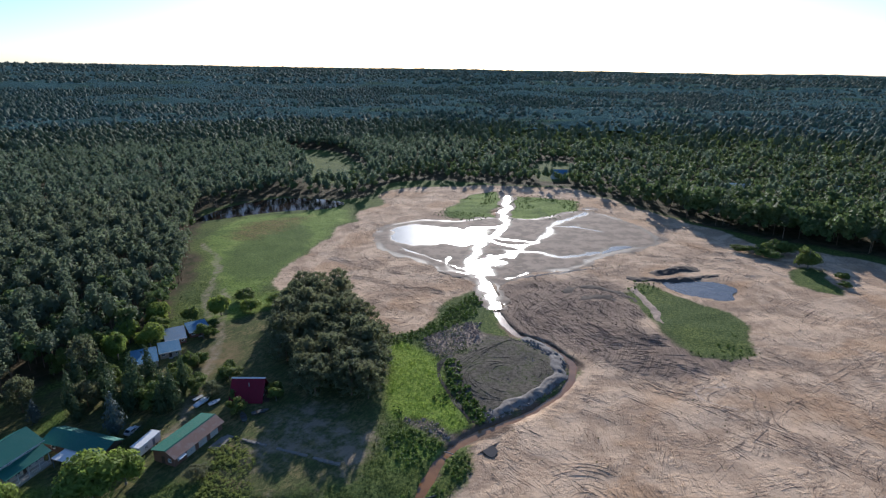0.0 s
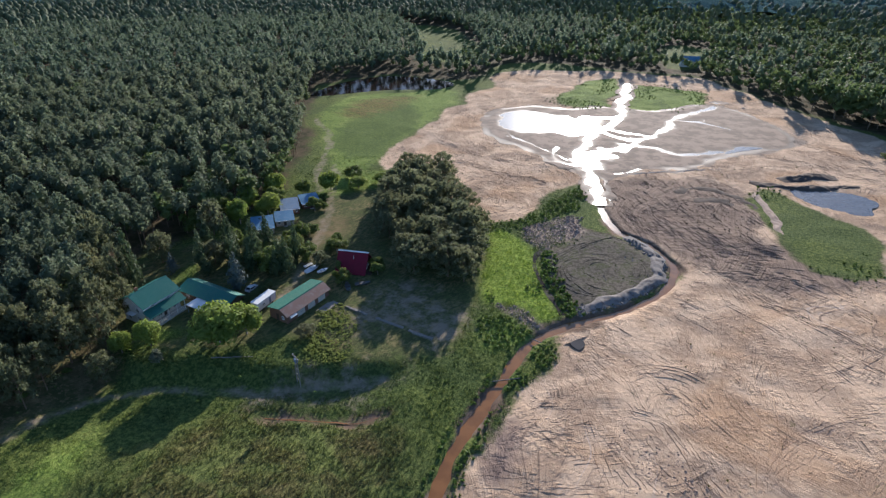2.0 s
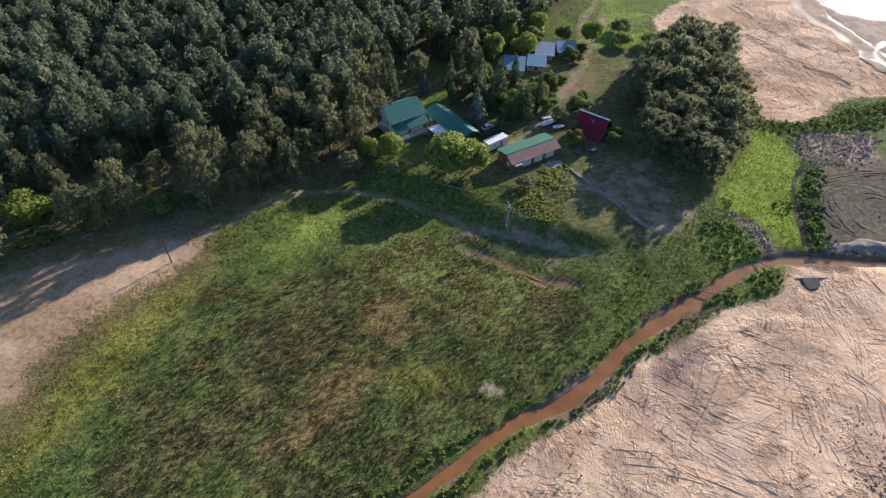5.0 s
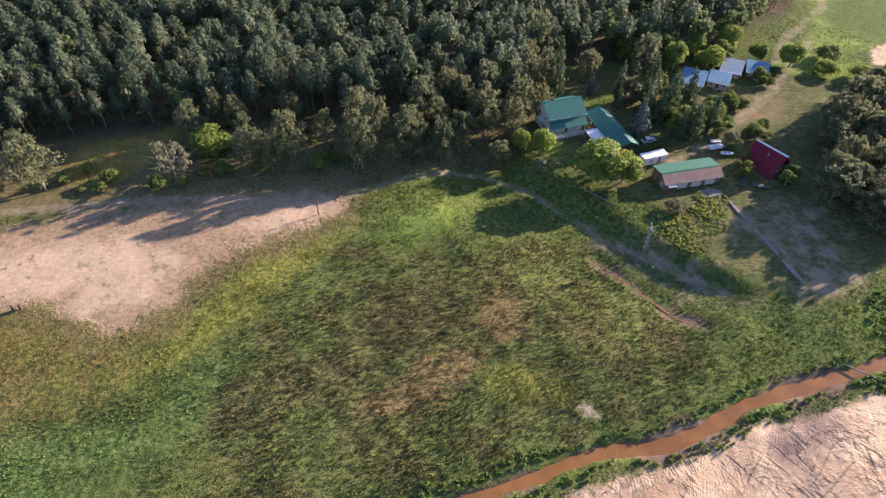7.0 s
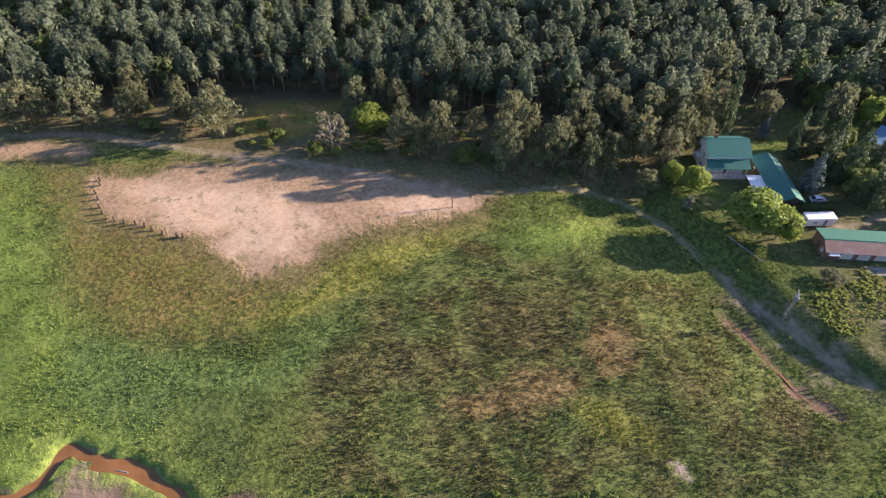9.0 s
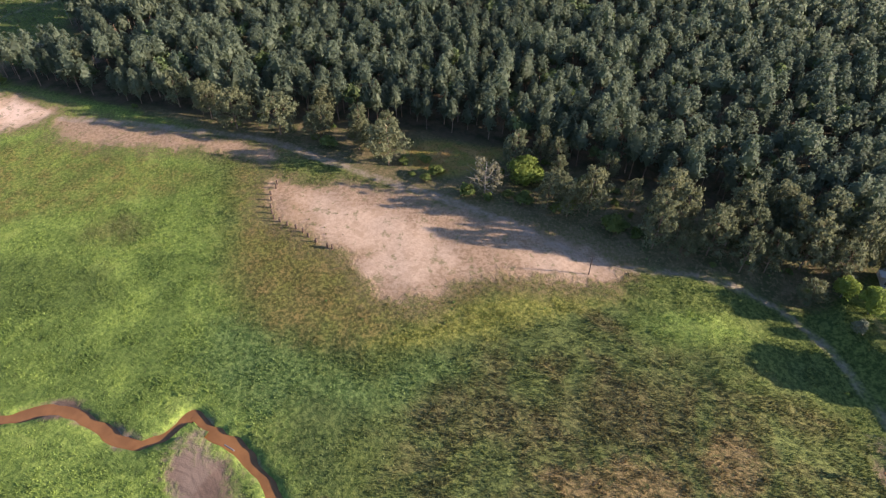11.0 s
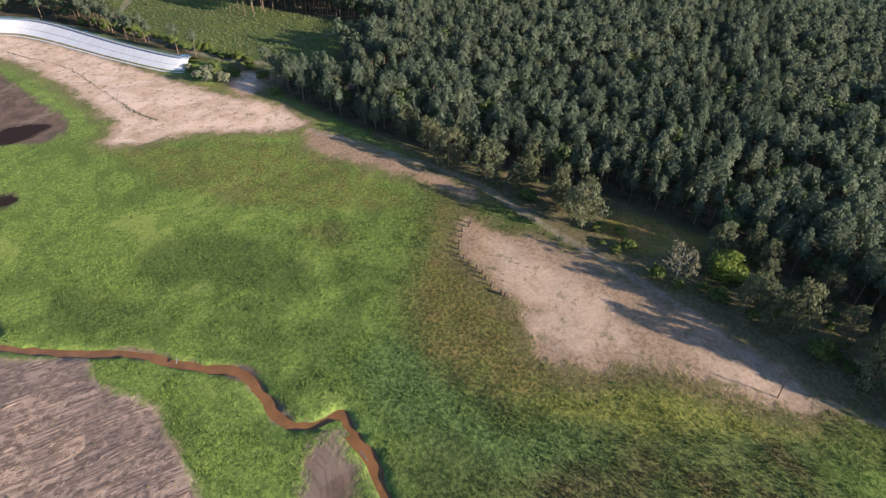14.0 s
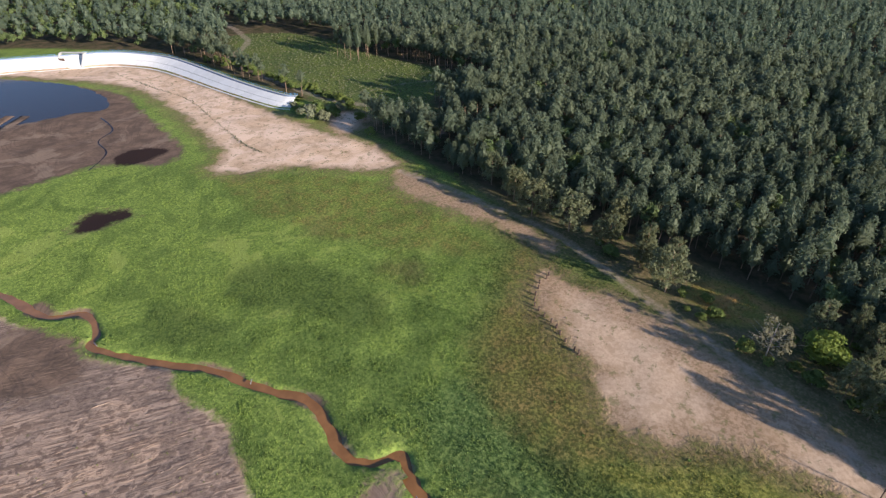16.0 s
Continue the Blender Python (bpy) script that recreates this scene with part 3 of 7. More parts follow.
    c = n.mix(n.math("MULTIPLY", zone("stain", 10, 2.5), 0.75), c, n.mix(mid, (0.20, 0.14, 0.125), (0.13, 0.092, 0.08)))
    # low sun on the yard floor, put into the ground colour as orange
    c = n.mix(n.math("MULTIPLY", zone("sunny", 12, 3.5), 0.7), c, n.mix(n.fit(mid, 0.4, 0.6), (0.30, 0.20, 0.11), (0.15, 0.14, 0.06)))
    wet = n.mix(n.fit(mid, 0.3, 0.7), (0.20, 0.15, 0.115), (0.29, 0.22, 0.165))
    wet_f = zone("wet", 9, 1.5)
    c = n.mix(wet_f, c, wet)
    bare_f = n.math("MULTIPLY", zone("bare", 26, 4), n.fit(n.noise(p, 0.15, 5, 0.7), 0.42, 0.6, 0.05, 0.75))
    c = n.mix(bare_f, c, n.mix(mid, (0.30, 0.235, 0.175), (0.40, 0.31, 0.235)))
    track_f = n.math("MULTIPLY", zone("track", 3.6, 1.0), n.fit(n.noise(p, 0.35, 5, 0.7), 0.35, 0.62, 0.2, 0.95))
    c = n.mix(n.math("MULTIPLY", track_f, 0.75), c, n.mix(fine, (0.42, 0.33, 0.25), (0.28, 0.22, 0.165)))
    c = n.mix(zone("pit", 5, 0.6), c, n.mix(n.fit(fine, 0.4, 0.6), (0.52, 0.43, 0.34), (0.24, 0.17, 0.12)))
    rough = n.math("SUBTRACT", 0.95, n.math("MULTIPLY", wet_f, 0.2))
    bare_all = n.math("MAXIMUM", n.math("MAXIMUM", sand_f, beach_f), mud_f)
    h = n.math("ADD", n.math("ADD", n.math("MULTIPLY", lay, 0.8), n.math("MULTIPLY", small, 0.25)), n.math("MULTIPLY", fine, 0.35))
    h = n.math("MULTIPLY", h, n.math("MULTIPLY_ADD", bare_all, -0.72, 1.0))
    cut = n.math("ADD", n.math("MULTIPLY", streak, n.math("MULTIPLY_ADD", busy, 0.6, 0.25)), n.math("MULTIPLY", n.math("MULTIPLY", thin, broken), 0.35))
    cut = n.mix(till_f, cut, furrow)
    h = n.math("ADD", h, n.math("MULTIPLY", cut, n.math("MULTIPLY", sand_f, 1.1)))
    h = n.math("MULTIPLY", h, n.math("SUBTRACT", 1.0, n.math("MULTIPLY", wet_f, 0.93)))
    return n.done(c, rough, n.bump(h, 0.8, 0.5), spec=0.05)


def flat_material():
    """Wet sand of the flat: pale and dull where it stands higher, dark and shiny by the water."""
    n = Nodes("wet_flat")
    p = n.place()
    z = n.tree.nodes.new("ShaderNodeSeparateXYZ")
    n.put(z, 0, p)
    g, s = n.noise(p, 0.12, 5, 0.65), n.noise(p, 1.2, 4, 0.65)
    low = n.math("ADD", z.outputs[2], n.math("MULTIPLY", n.math("SUBTRACT", g, 0.5), 0.12))
    c = n.mix(n.fit(low, 0.02, 0.16), (0.14, 0.108, 0.085), n.mix(n.fit(g, 0.42, 0.58), (0.38, 0.285, 0.215), (0.22, 0.165, 0.125)))
    c = n.mix(n.math("MULTIPLY", s, 0.3), c, (0.2, 0.16, 0.11))
    return n.done(c, n.fit(low, 0.0, 0.15, 0.6, 0.9), n.bump(s, 0.3, 0.05), spec=0.12)


def tuft_material():
    n = Nodes("meadow_tufts")
    p = n.place()
    c, mid, small, lay, zone = meadow_colour(n, p)
    v = n.random("island")
    c = n.mix(v, n.lift(c, 0.82), n.lift(c, 1.24))
    return translucent(n, c, 0.26)


def leaf_material(name, a, b, through=0.25):
    """Foliage: two greens mixed by clump, by tree and by a broad noise; some light comes through."""
    n = Nodes(name)
    p = n.place()
    c = n.mix(n.random("island"), a, b)
    c = n.mix(n.math("MULTIPLY", n.fit(n.noise(p, 0.05, 3), 0.35, 0.7), 0.5), c, tuple(0.75 * v for v in a))
    c = n.mix(n.math("MULTIPLY", n.random(), 0.4), c, tuple(0.5 * (u + w) * k for u, w, k in zip(a, b, (1.25, 1.05, 0.9))))
    return translucent(n, c, through)


def translucent(n, c, through):
    """A matt leaf that lets some of the light through."""
    n.done(c, 0.7, spec=0.25)
    t = n.tree.nodes.new("ShaderNodeBsdfTranslucent")
    n.put(t, "Color", c)
    m = n.tree.nodes.new("ShaderNodeMixShader")
    m.inputs[0].default_value = through
    n.tree.links.new(n.bsdf.outputs[0], m.inputs[1])
    n.tree.links.new(t.outputs[0], m.inputs[2])
    n.tree.links.new(m.outputs[0], n.out.inputs["Surface"])
    return n.mat


def bark_material(name, a, b):
    n = Nodes(name)
    p = n.local()
    g = n.noise(n.scaled(p, (6, 6, 1.2)), 2.0, 4, 0.65)
    return n.done(n.mix(g, a, b), 0.9, n.bump(g, 0.6, 0.05))


def water_material(name, colour, rough, ripple, size=1.2, spec=0.5):
    n = Nodes(name)
    p = n.place()
    h = n.noise(n.scaled(p, (1, 1.6, 1)), size, 3, 0.55)
    c = n.mix(n.fit(n.noise(p, 0.2, 3), 0.35, 0.65), colour, tuple(v * 0.75 for v in colour))
    return n.done(c, rough, n.bump(h, ripple, 0.06), spec=spec)


def plain_material(name, colour, rough=0.6, dirt=(0.2, 0.17, 0.14), amount=0.35, metal=0.0, size=0.6, ribs=0.0, axis=0):
    """Paint, sheet metal, plaster or concrete: fine grain, broad stains; ribs: corrugations a metre across the axis."""
    n = Nodes(name)
    p = n.local()
    g, s = n.noise(p, 9.0, 4, 0.6), n.noise(p, size, 4, 0.6, 0.5)
    c = n.mix(n.math("MULTIPLY", n.fit(s, 0.42, 0.72), amount), colour, dirt)
    c = n.mix(n.math("MULTIPLY", g, 0.25), c, tuple(v * 0.7 for v in colour))
    h = n.math("MULTIPLY", g, 0.15)
    if ribs:
        w = n.tree.nodes.new("ShaderNodeTexWave")
        n.put(w, "Vector", p)
        w.bands_direction = "XYZ"[axis]
        w.inputs["Scale"].default_value = ribs
        h = n.math("ADD", h, w.outputs["Fac"])
    return n.done(c, n.math("MULTIPLY_ADD", g, 0.2, rough - 0.1), n.bump(h, 0.5, 0.03), metal, 0.2)


def glass_material():
    n = Nodes("window_glass")
    g = n.noise(n.local(), 0.8, 2)
    return n.done(n.mix(g, (0.02, 0.025, 0.03), (0.04, 0.05, 0.06)), 0.06, spec=0.8)


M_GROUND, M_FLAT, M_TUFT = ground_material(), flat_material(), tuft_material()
M_PINE = leaf_material("pine_needles", (0.125, 0.172, 0.108), (0.2, 0.248, 0.162), 0.6)
M_OAK = leaf_material("broad_leaves", (0.125, 0.18, 0.05), (0.195, 0.25, 0.07), 0.48)
M_LIME = leaf_material("bright_leaves", (0.2, 0.28, 0.058), (0.28, 0.355, 0.085), 0.55)
M_DARK = leaf_material("dark_leaves", (0.145, 0.17, 0.092), (0.215, 0.235, 0.13), 0.55)
M_SPRUCE = leaf_material("spruce_needles", (0.06, 0.095, 0.045), (0.09, 0.13, 0.06), 0.3)
M_BLUE = leaf_material("blue_spruce_needles", (0.07, 0.10, 0.10), (0.11, 0.15, 0.14), 0.12)
M_GREY = leaf_material("grey_leaves", (0.15, 0.17, 0.10), (0.21, 0.23, 0.14), 0.25)
M_BARK = bark_material("pine_bark", (0.16, 0.10, 0.065), (0.28, 0.19, 0.125))
M_WOOD = bark_material("grey_wood", (0.16, 0.14, 0.12), (0.30, 0.27, 0.23))
M_STREAM = water_material("stream_water", (0.255, 0.118, 0.04), 0.12, 0.25, 2.0)
M_POND = water_material("pond_water", (0.085, 0.078, 0.07), 0.25, 0.4, 0.9)
M_DARKWATER = water_material("peaty_water", (0.03, 0.02, 0.016), 0.12, 0.35, 0.9, 0.07)


# ---- the ground: one sheet to the horizon ----
def axis_steps(lo, hi, step, far):
    mid = np.arange(lo, hi + 0.1, step)
    out, d = [], step
    reach = 0.0
    while True:
        d *= 1.13
        reach += d
        out.append(reach)
        if reach > far:
            break
    out = np.array(out)
    return np.concatenate([(lo - out)[::-1], mid, mid[-1] + out])


def still_land(x, y):
    """Land with the water's beds pressed in, and the roughness calmed beside water."""
    near_stream = line_distance(x, y, STREAM)
    pool = np.maximum.reduce([depth(x, y, w) for w in WATERS])
    wet = depth(x, y, WET_FLAT)
    calm = ramp(near_stream, 5, 12) * ramp(-pool, 0, 8) * ramp(-wet, -4, 6)
    z = hills(x, y) + (0.7 * (fbm(x, y, 22, 11) - 0.5) + 0.3 * (value_noise(x, y, 5, 17) - 0.5)) * (0.12 + 0.88 * calm)
    foot = y - np.interp(x, [-112, -95, -80, -58, -45, -25], [100, 93, 97, 98, 101, 110])
    z = z - 2.9 * ramp(foot, 9, 1) * ramp(foot, -34, -4) * ramp(x, -122, -104) * ramp(x, -26, -40)
    mound = ramp(depth(x, y, DARK_MOUND), 0, 5)
    z = z + mound * (0.5 + 0.5 * (value_noise(x, y, 6, 23) - 0.4))
    return z, near_stream, pool


xs, ys = axis_steps(-330, 215, 2.4, 4600), axis_steps(-440, 480, 2.5, 4500)
gx, gy = np.meshgrid(xs, ys)
gx, gy = gx.ravel(), gy.ravel()
gz, near_stream, pool = still_land(gx, gy)
rough_sand = ramp(depth(gx, gy, BASIN), 2, 10) * ramp(-depth(gx, gy, WET_FLAT), 0, 8) * ramp(near_stream, 5, 12)
gz = gz + rough_sand * 0.4 * (value_noise(gx * 0.6 + gy * 0.5, gy * 1.3 - gx * 0.3, 7, 31) - 0.5)
gz = gz - 1.4 * ramp(near_stream, 3.6, 1.4) - 0.6 * ramp(pool, -1.5, 1.5) - 0.5 * ramp(line_distance(gx, gy, DITCH), 2.5, 0.5) - 0.9 * ramp(depth(gx, gy, WET_FLAT), 1.5, 6)
nx, ny = len(xs), len(ys)
ids = np.arange(nx * ny).reshape(ny, nx)
quads = np.stack([ids[:-1, :-1], ids[:-1, 1:], ids[1:, 1:], ids[1:, :-1]], -1).reshape(-1, 4)
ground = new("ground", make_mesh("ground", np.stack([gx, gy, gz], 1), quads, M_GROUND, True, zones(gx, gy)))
tagged(ground, "open valley floor of meadow, rutted bare sand and mud", "ground", kind="structure")


# ---- water ----
def ribbon(line, offsets, heights, mat, name, attrs=False):
    """A strip along a line: for each offset, given in metres from the middle, a height over the land."""
    d = np.gradient(line, axis=0)
    d /= np.linalg.norm(d, axis=1)[:, None] + 1e-9
    side = np.stack([-d[:, 1], d[:, 0]], 1)
    rows = [line + side * np.asarray(o).reshape(-1, 1) for o in offsets]
    pts = np.stack(rows, 1)
    x, y = pts[..., 0].ravel(), pts[..., 1].ravel()
    z = (still_land(x, y)[0].reshape(pts.shape[:2]) * 1.0 + np.array(heights)).ravel()
    m, k = pts.shape[:2]
    i = np.arange(m * k).reshape(m, k)
    q = np.stack([i[:-1, :-1], i[1:, :-1], i[1:, 1:], i[:-1, 1:]], -1).reshape(-1, 4)
    extra = None
    if attrs:
        extra = zones(x, y)
        mid = np.repeat(line[:, None], k, 1).reshape(-1, 2)
        off = np.hypot(x - mid[:, 0], y - mid[:, 1])
        extra["mud"] = np.maximum(extra["mud"], np.clip(2.6 - 2.1 * off + 13 * (value_noise(x, y, 8, 41) - 0.45), -12, 12))
        extra["sand"] = np.where(off < 2.4, np.minimum(extra["sand"], 3), extra["sand"])
    return make_mesh(name, np.stack([x, y, z], 1), q, mat, True, extra)


course = spline(STREAM[::2], False, 6)
course = course[course[:, 1] < 258]
run = np.concatenate([[0], np.cumsum(np.linalg.norm(np.diff(course, axis=0), axis=1))])
rim = lambda k: 0.55 * (value_noise(run, run * 0, 6, k) - 0.5) + 0.75 * (value_noise(run, run * 0, 2.3, k + 1) - 0.5)
half = 0.95 + 0.65 * value_noise(run, run * 0, 9, 51) + 0.4 * ramp(course[:, 1], 195, 250)
lift = 0.42 * ramp(course[:, 1], 205, 250)[:, None]
left, right = half + rim(52), half + rim(55)
wide_l, wide_r = 0.4 + 1.5 * value_noise(run, run * 0, 8, 57), 0.4 + 1.5 * value_noise(run, run * 0, 8, 58)
stream_bank = new("stream_bank", ribbon(course, [run * 0 - 6.2, -left - 1.0 - wide_l, -left - 0.2, -left * 0.85, run * 0, right * 0.85, right + 0.2, right + 1.0 + wide_r, run * 0 + 6.2], [-0.03, 0.05, -0.02, -0.68, -0.95, -0.68, -0.02, 0.05, -0.03], M_GROUND, "stream_bank", True))
tagged(stream_bank, "muddy grown-over banks of a narrow winding stream", "stream bank", kind="structure")
stream = new("water_stream", ribbon(course, [-left * 1.1, run * 0, right * 1.1], np.array([-0.5, -0.5, -0.5]) + lift, M_STREAM, "water_stream"))
tagged(stream, "shallow rust-brown water of a winding stream", "stream", kind="structure")


def pool_sheet(name, outline, mat, label, z=-0.22, grow=1.0, wobble=1.6):
    """A still sheet of water within an uneven outline."""
    p = spline(outline, True, 8)
    c = p.mean(axis=0)
    out = (p - c)
    r = np.linalg.norm(out, axis=1)[:, None]
    p = p + out / r * (grow + wobble * (fbm(p[:, 0], p[:, 1], 8, 61)[:, None] - 0.5) * 2)
    bm = bmesh.new()
    face = bm.faces.new([bm.verts.new((*q, z)) for q in p])
    bmesh.ops.triangulate(bm, faces=[face])
    me = bpy.data.meshes.new(name)
    bm.to_mesh(me)
    bm.free()
    me.materials.append(mat)
    return tagged(new(name, me), label, "pond", kind="structure")


pool_sheet("water_dam_pond", DAM_POND, M_DARKWATER, "dark remaining pond in front of the dam", -0.14, 2.0, 6.0)
pool_sheet("water_wood_pond", WOOD_POND, M_DARKWATER, "dark pond below the pine wood", -0.14)
pool_sheet("water_mud_pool", MUD_POOL, M_POND, "shallow muddy pool on bare sand", -0.14, 1.0, 4.0)
pool_sheet("water_small_pool", SMALL_POOL, water_material("pit_water", (0.06, 0.06, 0.066), 0.8, 0.2, 0.9, 0.05), "small grey pool beside the stream", -0.04, -0.9, 0.8)
channel_line = [(8, 142), (4, 152), (-1, 166), (-1, 176), (3, 182)]


# the wet flat: sand pressed into braids and ponds, with one low sheet of water
BRAIDS = [([(49, 441), (48, 430), (44, 405), (41, 384), (37, 352), (28, 328), (20, 310), (16, 296), (13, 282)], 2.2), ([(14, 284), (14, 274), (16, 262), (18, 253), (20, 244), (21, 234), (22, 224)], 2.6),
          ([(42, 300), (51, 300), (60, 292), (68, 294), (80, 300)], 1.6), ([(41, 312), (53, 320), (63, 338), (68, 355), (79, 370), (94, 387), (100, 401)], 1.6),
          ([(3, 292), (1, 276), (6, 270), (10, 268)], 1.0), ([(24, 330), (30, 316), (41, 311)], 1.6), ([(28, 328), (44, 322), (54, 320)], 1.2),
          ([(68, 355), (84, 352), (96, 340)], 0.8), ([(28, 259), (43, 268), (56, 272)], 0.8), ([(-26, 312), (-14, 296), (0, 284), (8, 274)], 0.5), ([(14, 345), (30, 352), (37, 352)], 1.4)]
step = 0.9
fx, fy = np.meshgrid(np.arange(-42, 140, step), np.arange(222, 450, step))
fx, fy = fx.ravel(), fy.ravel()
wx = fx + 7 * (fbm(fx, fy, 14, 121) - 0.5)
wy = fy + 9 * (fbm(fx, fy, 14, 125) - 0.5)
grain = fbm(fx, fy, 6, 129, 3) - 0.5
level = np.full(fx.shape, 9.0)
lines = np.full(fx.shape, 40.0)
for pts, width in BRAIDS:
    d = line_distance(wx, wy, spline(pts, False, 5), False, 30.0)
    lines = np.minimum(lines, d)
    level = np.minimum(level, d / width - 1 + 2.2 * grain)
for pond in (SILVER_POND, EAST_POOL):
    level = np.minimum(level, -depth(wx, wy, spline(pond, True, 5)) / 2.5 + 2.0 * grain)
level = np.minimum(level, -depth(wx, wy, spline(BRIGHT_POOL, True, 5)) / 3.0 + 1.3 + 4.5 * grain)
threads = np.abs(fbm(wx, wy, 16, 133) - 0.5) * 60 + 0.25 * np.maximum(lines - 2, 0) - 0.4 + 1.5 * grain
level = np.minimum(level, threads)
inner = depth(fx, fy, WET_FLAT)
land = still_land(fx, fy)[0]
sink = np.maximum(ramp(inner, 0.0, 4.0), ramp(lines, 9, 5) * ((fy > 372) | (fy < 268)))
fz = land * (1 - sink) + 0.03 + sink * (0.10 * np.clip(level, -1.2, 1.4) + 0.06 * (fbm(fx, fy, 3, 137) - 0.5))
cols = len(np.arange(-42, 140, step))
i = np.arange(fx.size).reshape(-1, cols)
quad = np.stack([i[:-1, :-1], i[:-1, 1:], i[1:, 1:], i[1:, :-1]], -1).reshape(-1, 4)
inner_all = np.maximum(inner + 6 * grain, 4.0 - lines + 6 * grain)
quad = quad[(inner_all[quad] > -0.8).any(axis=1)]
wet_sand = new("wet_sand_flat", make_mesh("wet_sand_flat", np.stack([fx, fy, fz], 1), quad, M_FLAT, True))
tagged(wet_sand, "wet grey-tan sand flat cut by braided water", "sand flat", kind="structure")
flooded = quad[(level[quad] < 0.9).any(axis=1) & (sink[quad] > 0.8).all(axis=1)]
water_braids = new("water_braids", make_mesh("water_braids", np.stack([fx, fy, np.full(fx.shape, 0.015)], 1), flooded, M_POND, True))
tagged(water_braids, "bright shallow ponds and braided threads of water", "pond", kind="structure")


def channel(name, pts, width, z=0.10):
    p = spline(pts, False, 8)
    s = np.arange(len(p)) * 1.0
    h = width * (0.35 + 1.1 * value_noise(s, s * 0 + 3, 4, 71))
    return tagged(new(name, ribbon(p, [-h, h * 0 + 0.01, h], [z, z, z], M_DARKWATER, name)), "thin dark thread of standing water", "channel", kind="structure")


ditch_line = spline([(-58, 91), (-50, 92), (-42, 93), (-36, 93), (-32, 94.5)], False, 8)
ditch_half = 0.05 + 0.2 * value_noise(np.arange(len(ditch_line)), np.zeros(len(ditch_line)), 3, 72)
tagged(new("water_brown_ditch", ribbon(ditch_line, [-ditch_half, ditch_half * 0 + 0.01, ditch_half], [-0.3, -0.3, -0.3], M_STREAM, "water_brown_ditch")), "narrow ditch of rust-brown water", "ditch", kind="structure")
channel("water_ditch", channel_line, 0.9, 0.06)
channel("water_channel", [(-108, -236), (-122, -246), (-128, -262), (-140, -270), (-146, -290)], 0.35)

# grey spoil thrown up along the inner side of the bend
def earth_bank(name, points, width, tall, mat, label, seed):
    """A lumpy bank of thrown-up earth along a line."""
    p = spline(points, False, 9)
    d = np.concatenate([[0], np.cumsum(np.linalg.norm(np.diff(p, axis=0), axis=1))])
    p = np.stack([np.interp(np.arange(0, d[-1], 0.8), d, p[:, 0]), np.interp(np.arange(0, d[-1], 0.8), d, p[:, 1])], 1)
    s = np.arange(len(p)) * 0.8
    sway = 0.5 * width * (value_noise(s, s * 0, 5, seed) - 0.5)
    rows, high = [], []
    for k, o in enumerate(np.linspace(-1, 1, 15)):
        w = width * (0.55 + 0.7 * value_noise(s, s * 0 + 40 * np.sign(o), 6, seed + 1))
        lumps = 0.1 + 0.75 * value_noise(s, s * 0 + k * width / 7, 2.6, seed + 2) + 0.8 * value_noise(s, s * 0 + k * width / 7, 1.0, seed + 3)
        rows.append(o * w + sway)
        high.append(-0.2 + (1 - o * o) * tall * lumps * np.sin(np.linspace(0.3, 2.9, len(s))))
    me = ribbon(p, rows, np.stack(high, 1), mat, name)
    return tagged(new(name, me), label, "earth bank", kind="structure")


M_SPOIL = plain_material("grey_spoil", (0.24, 0.215, 0.195), 0.95, (0.085, 0.07, 0.06), 0.8, size=0.5)
M_PEAT = plain_material("dark_peat", (0.115, 0.086, 0.068), 0.95, (0.055, 0.044, 0.037), 0.8, size=0.5)
M_PALE = plain_material("pale_turned_sand", (0.44, 0.325, 0.25), 0.95, (0.24, 0.175, 0.135), 0.7, size=0.4)
earth_bank("spoil_ridge", [(29, 196), (36, 188), (38, 178), (36.5, 168), (31, 160), (23, 153), (15, 147), (9, 144)], 2.8, 1.0, M_SPOIL, "ridge of lumpy grey spoil along the stream bend", 161)
earth_bank("spoil_ridge", [(86, 261), (100, 258), (115, 260), (133, 266)], 3.2, 1.1, M_PEAT, "long bank of dark peat beside a muddy pool", 165)
earth_bank("spoil_ridge", [(100, 266), (112, 272), (126, 277)], 4.5, 1.3, M_PEAT, "heap of dark peat on the sand flat", 169)
earth_bank("spoil_ridge", [(52, 241), (58, 248), (70, 248), (80, 238), (83, 226)], 3.4, 0.45, M_PEAT, "curved bank of dark turned earth", 173)
earth_bank("spoil_ridge", [(58, 233), (67, 238), (75, 232)], 4.0, 0.4, M_PEAT, "low heap of dark turned earth", 177)
earth_bank("spoil_ridge", [(84, 204), (86, 230), (84, 254)], 2.4, 0.6, M_PALE, "pale spur of turned sand", 181)
earth_bank("spoil_ridge", [(30, 258), (48, 265), (64, 271), (80, 277)], 1.6, 0.4, M_SPOIL, "low grey bank at the edge of the wet flat", 185)


# ---- ruts: ridges of turned sand left by machines ----
WAYS = np.array([(9, 92, 20), (32, 92, -56), (54, 116, -99), (75, 154, -47), (40, 200, -62), (65, 215, -65), (-27, 253, -43), (-48, 355, 42), (81, 189, -13), (121, 310, -40), (6, 75, 20), (91, 165, -50), (145, 188, 27), (169, 242, -81), (20, 113, -48), (63, 105, 41), (-10, 30, 35), (40, 20, 10), (-20, -60, -36)], float)


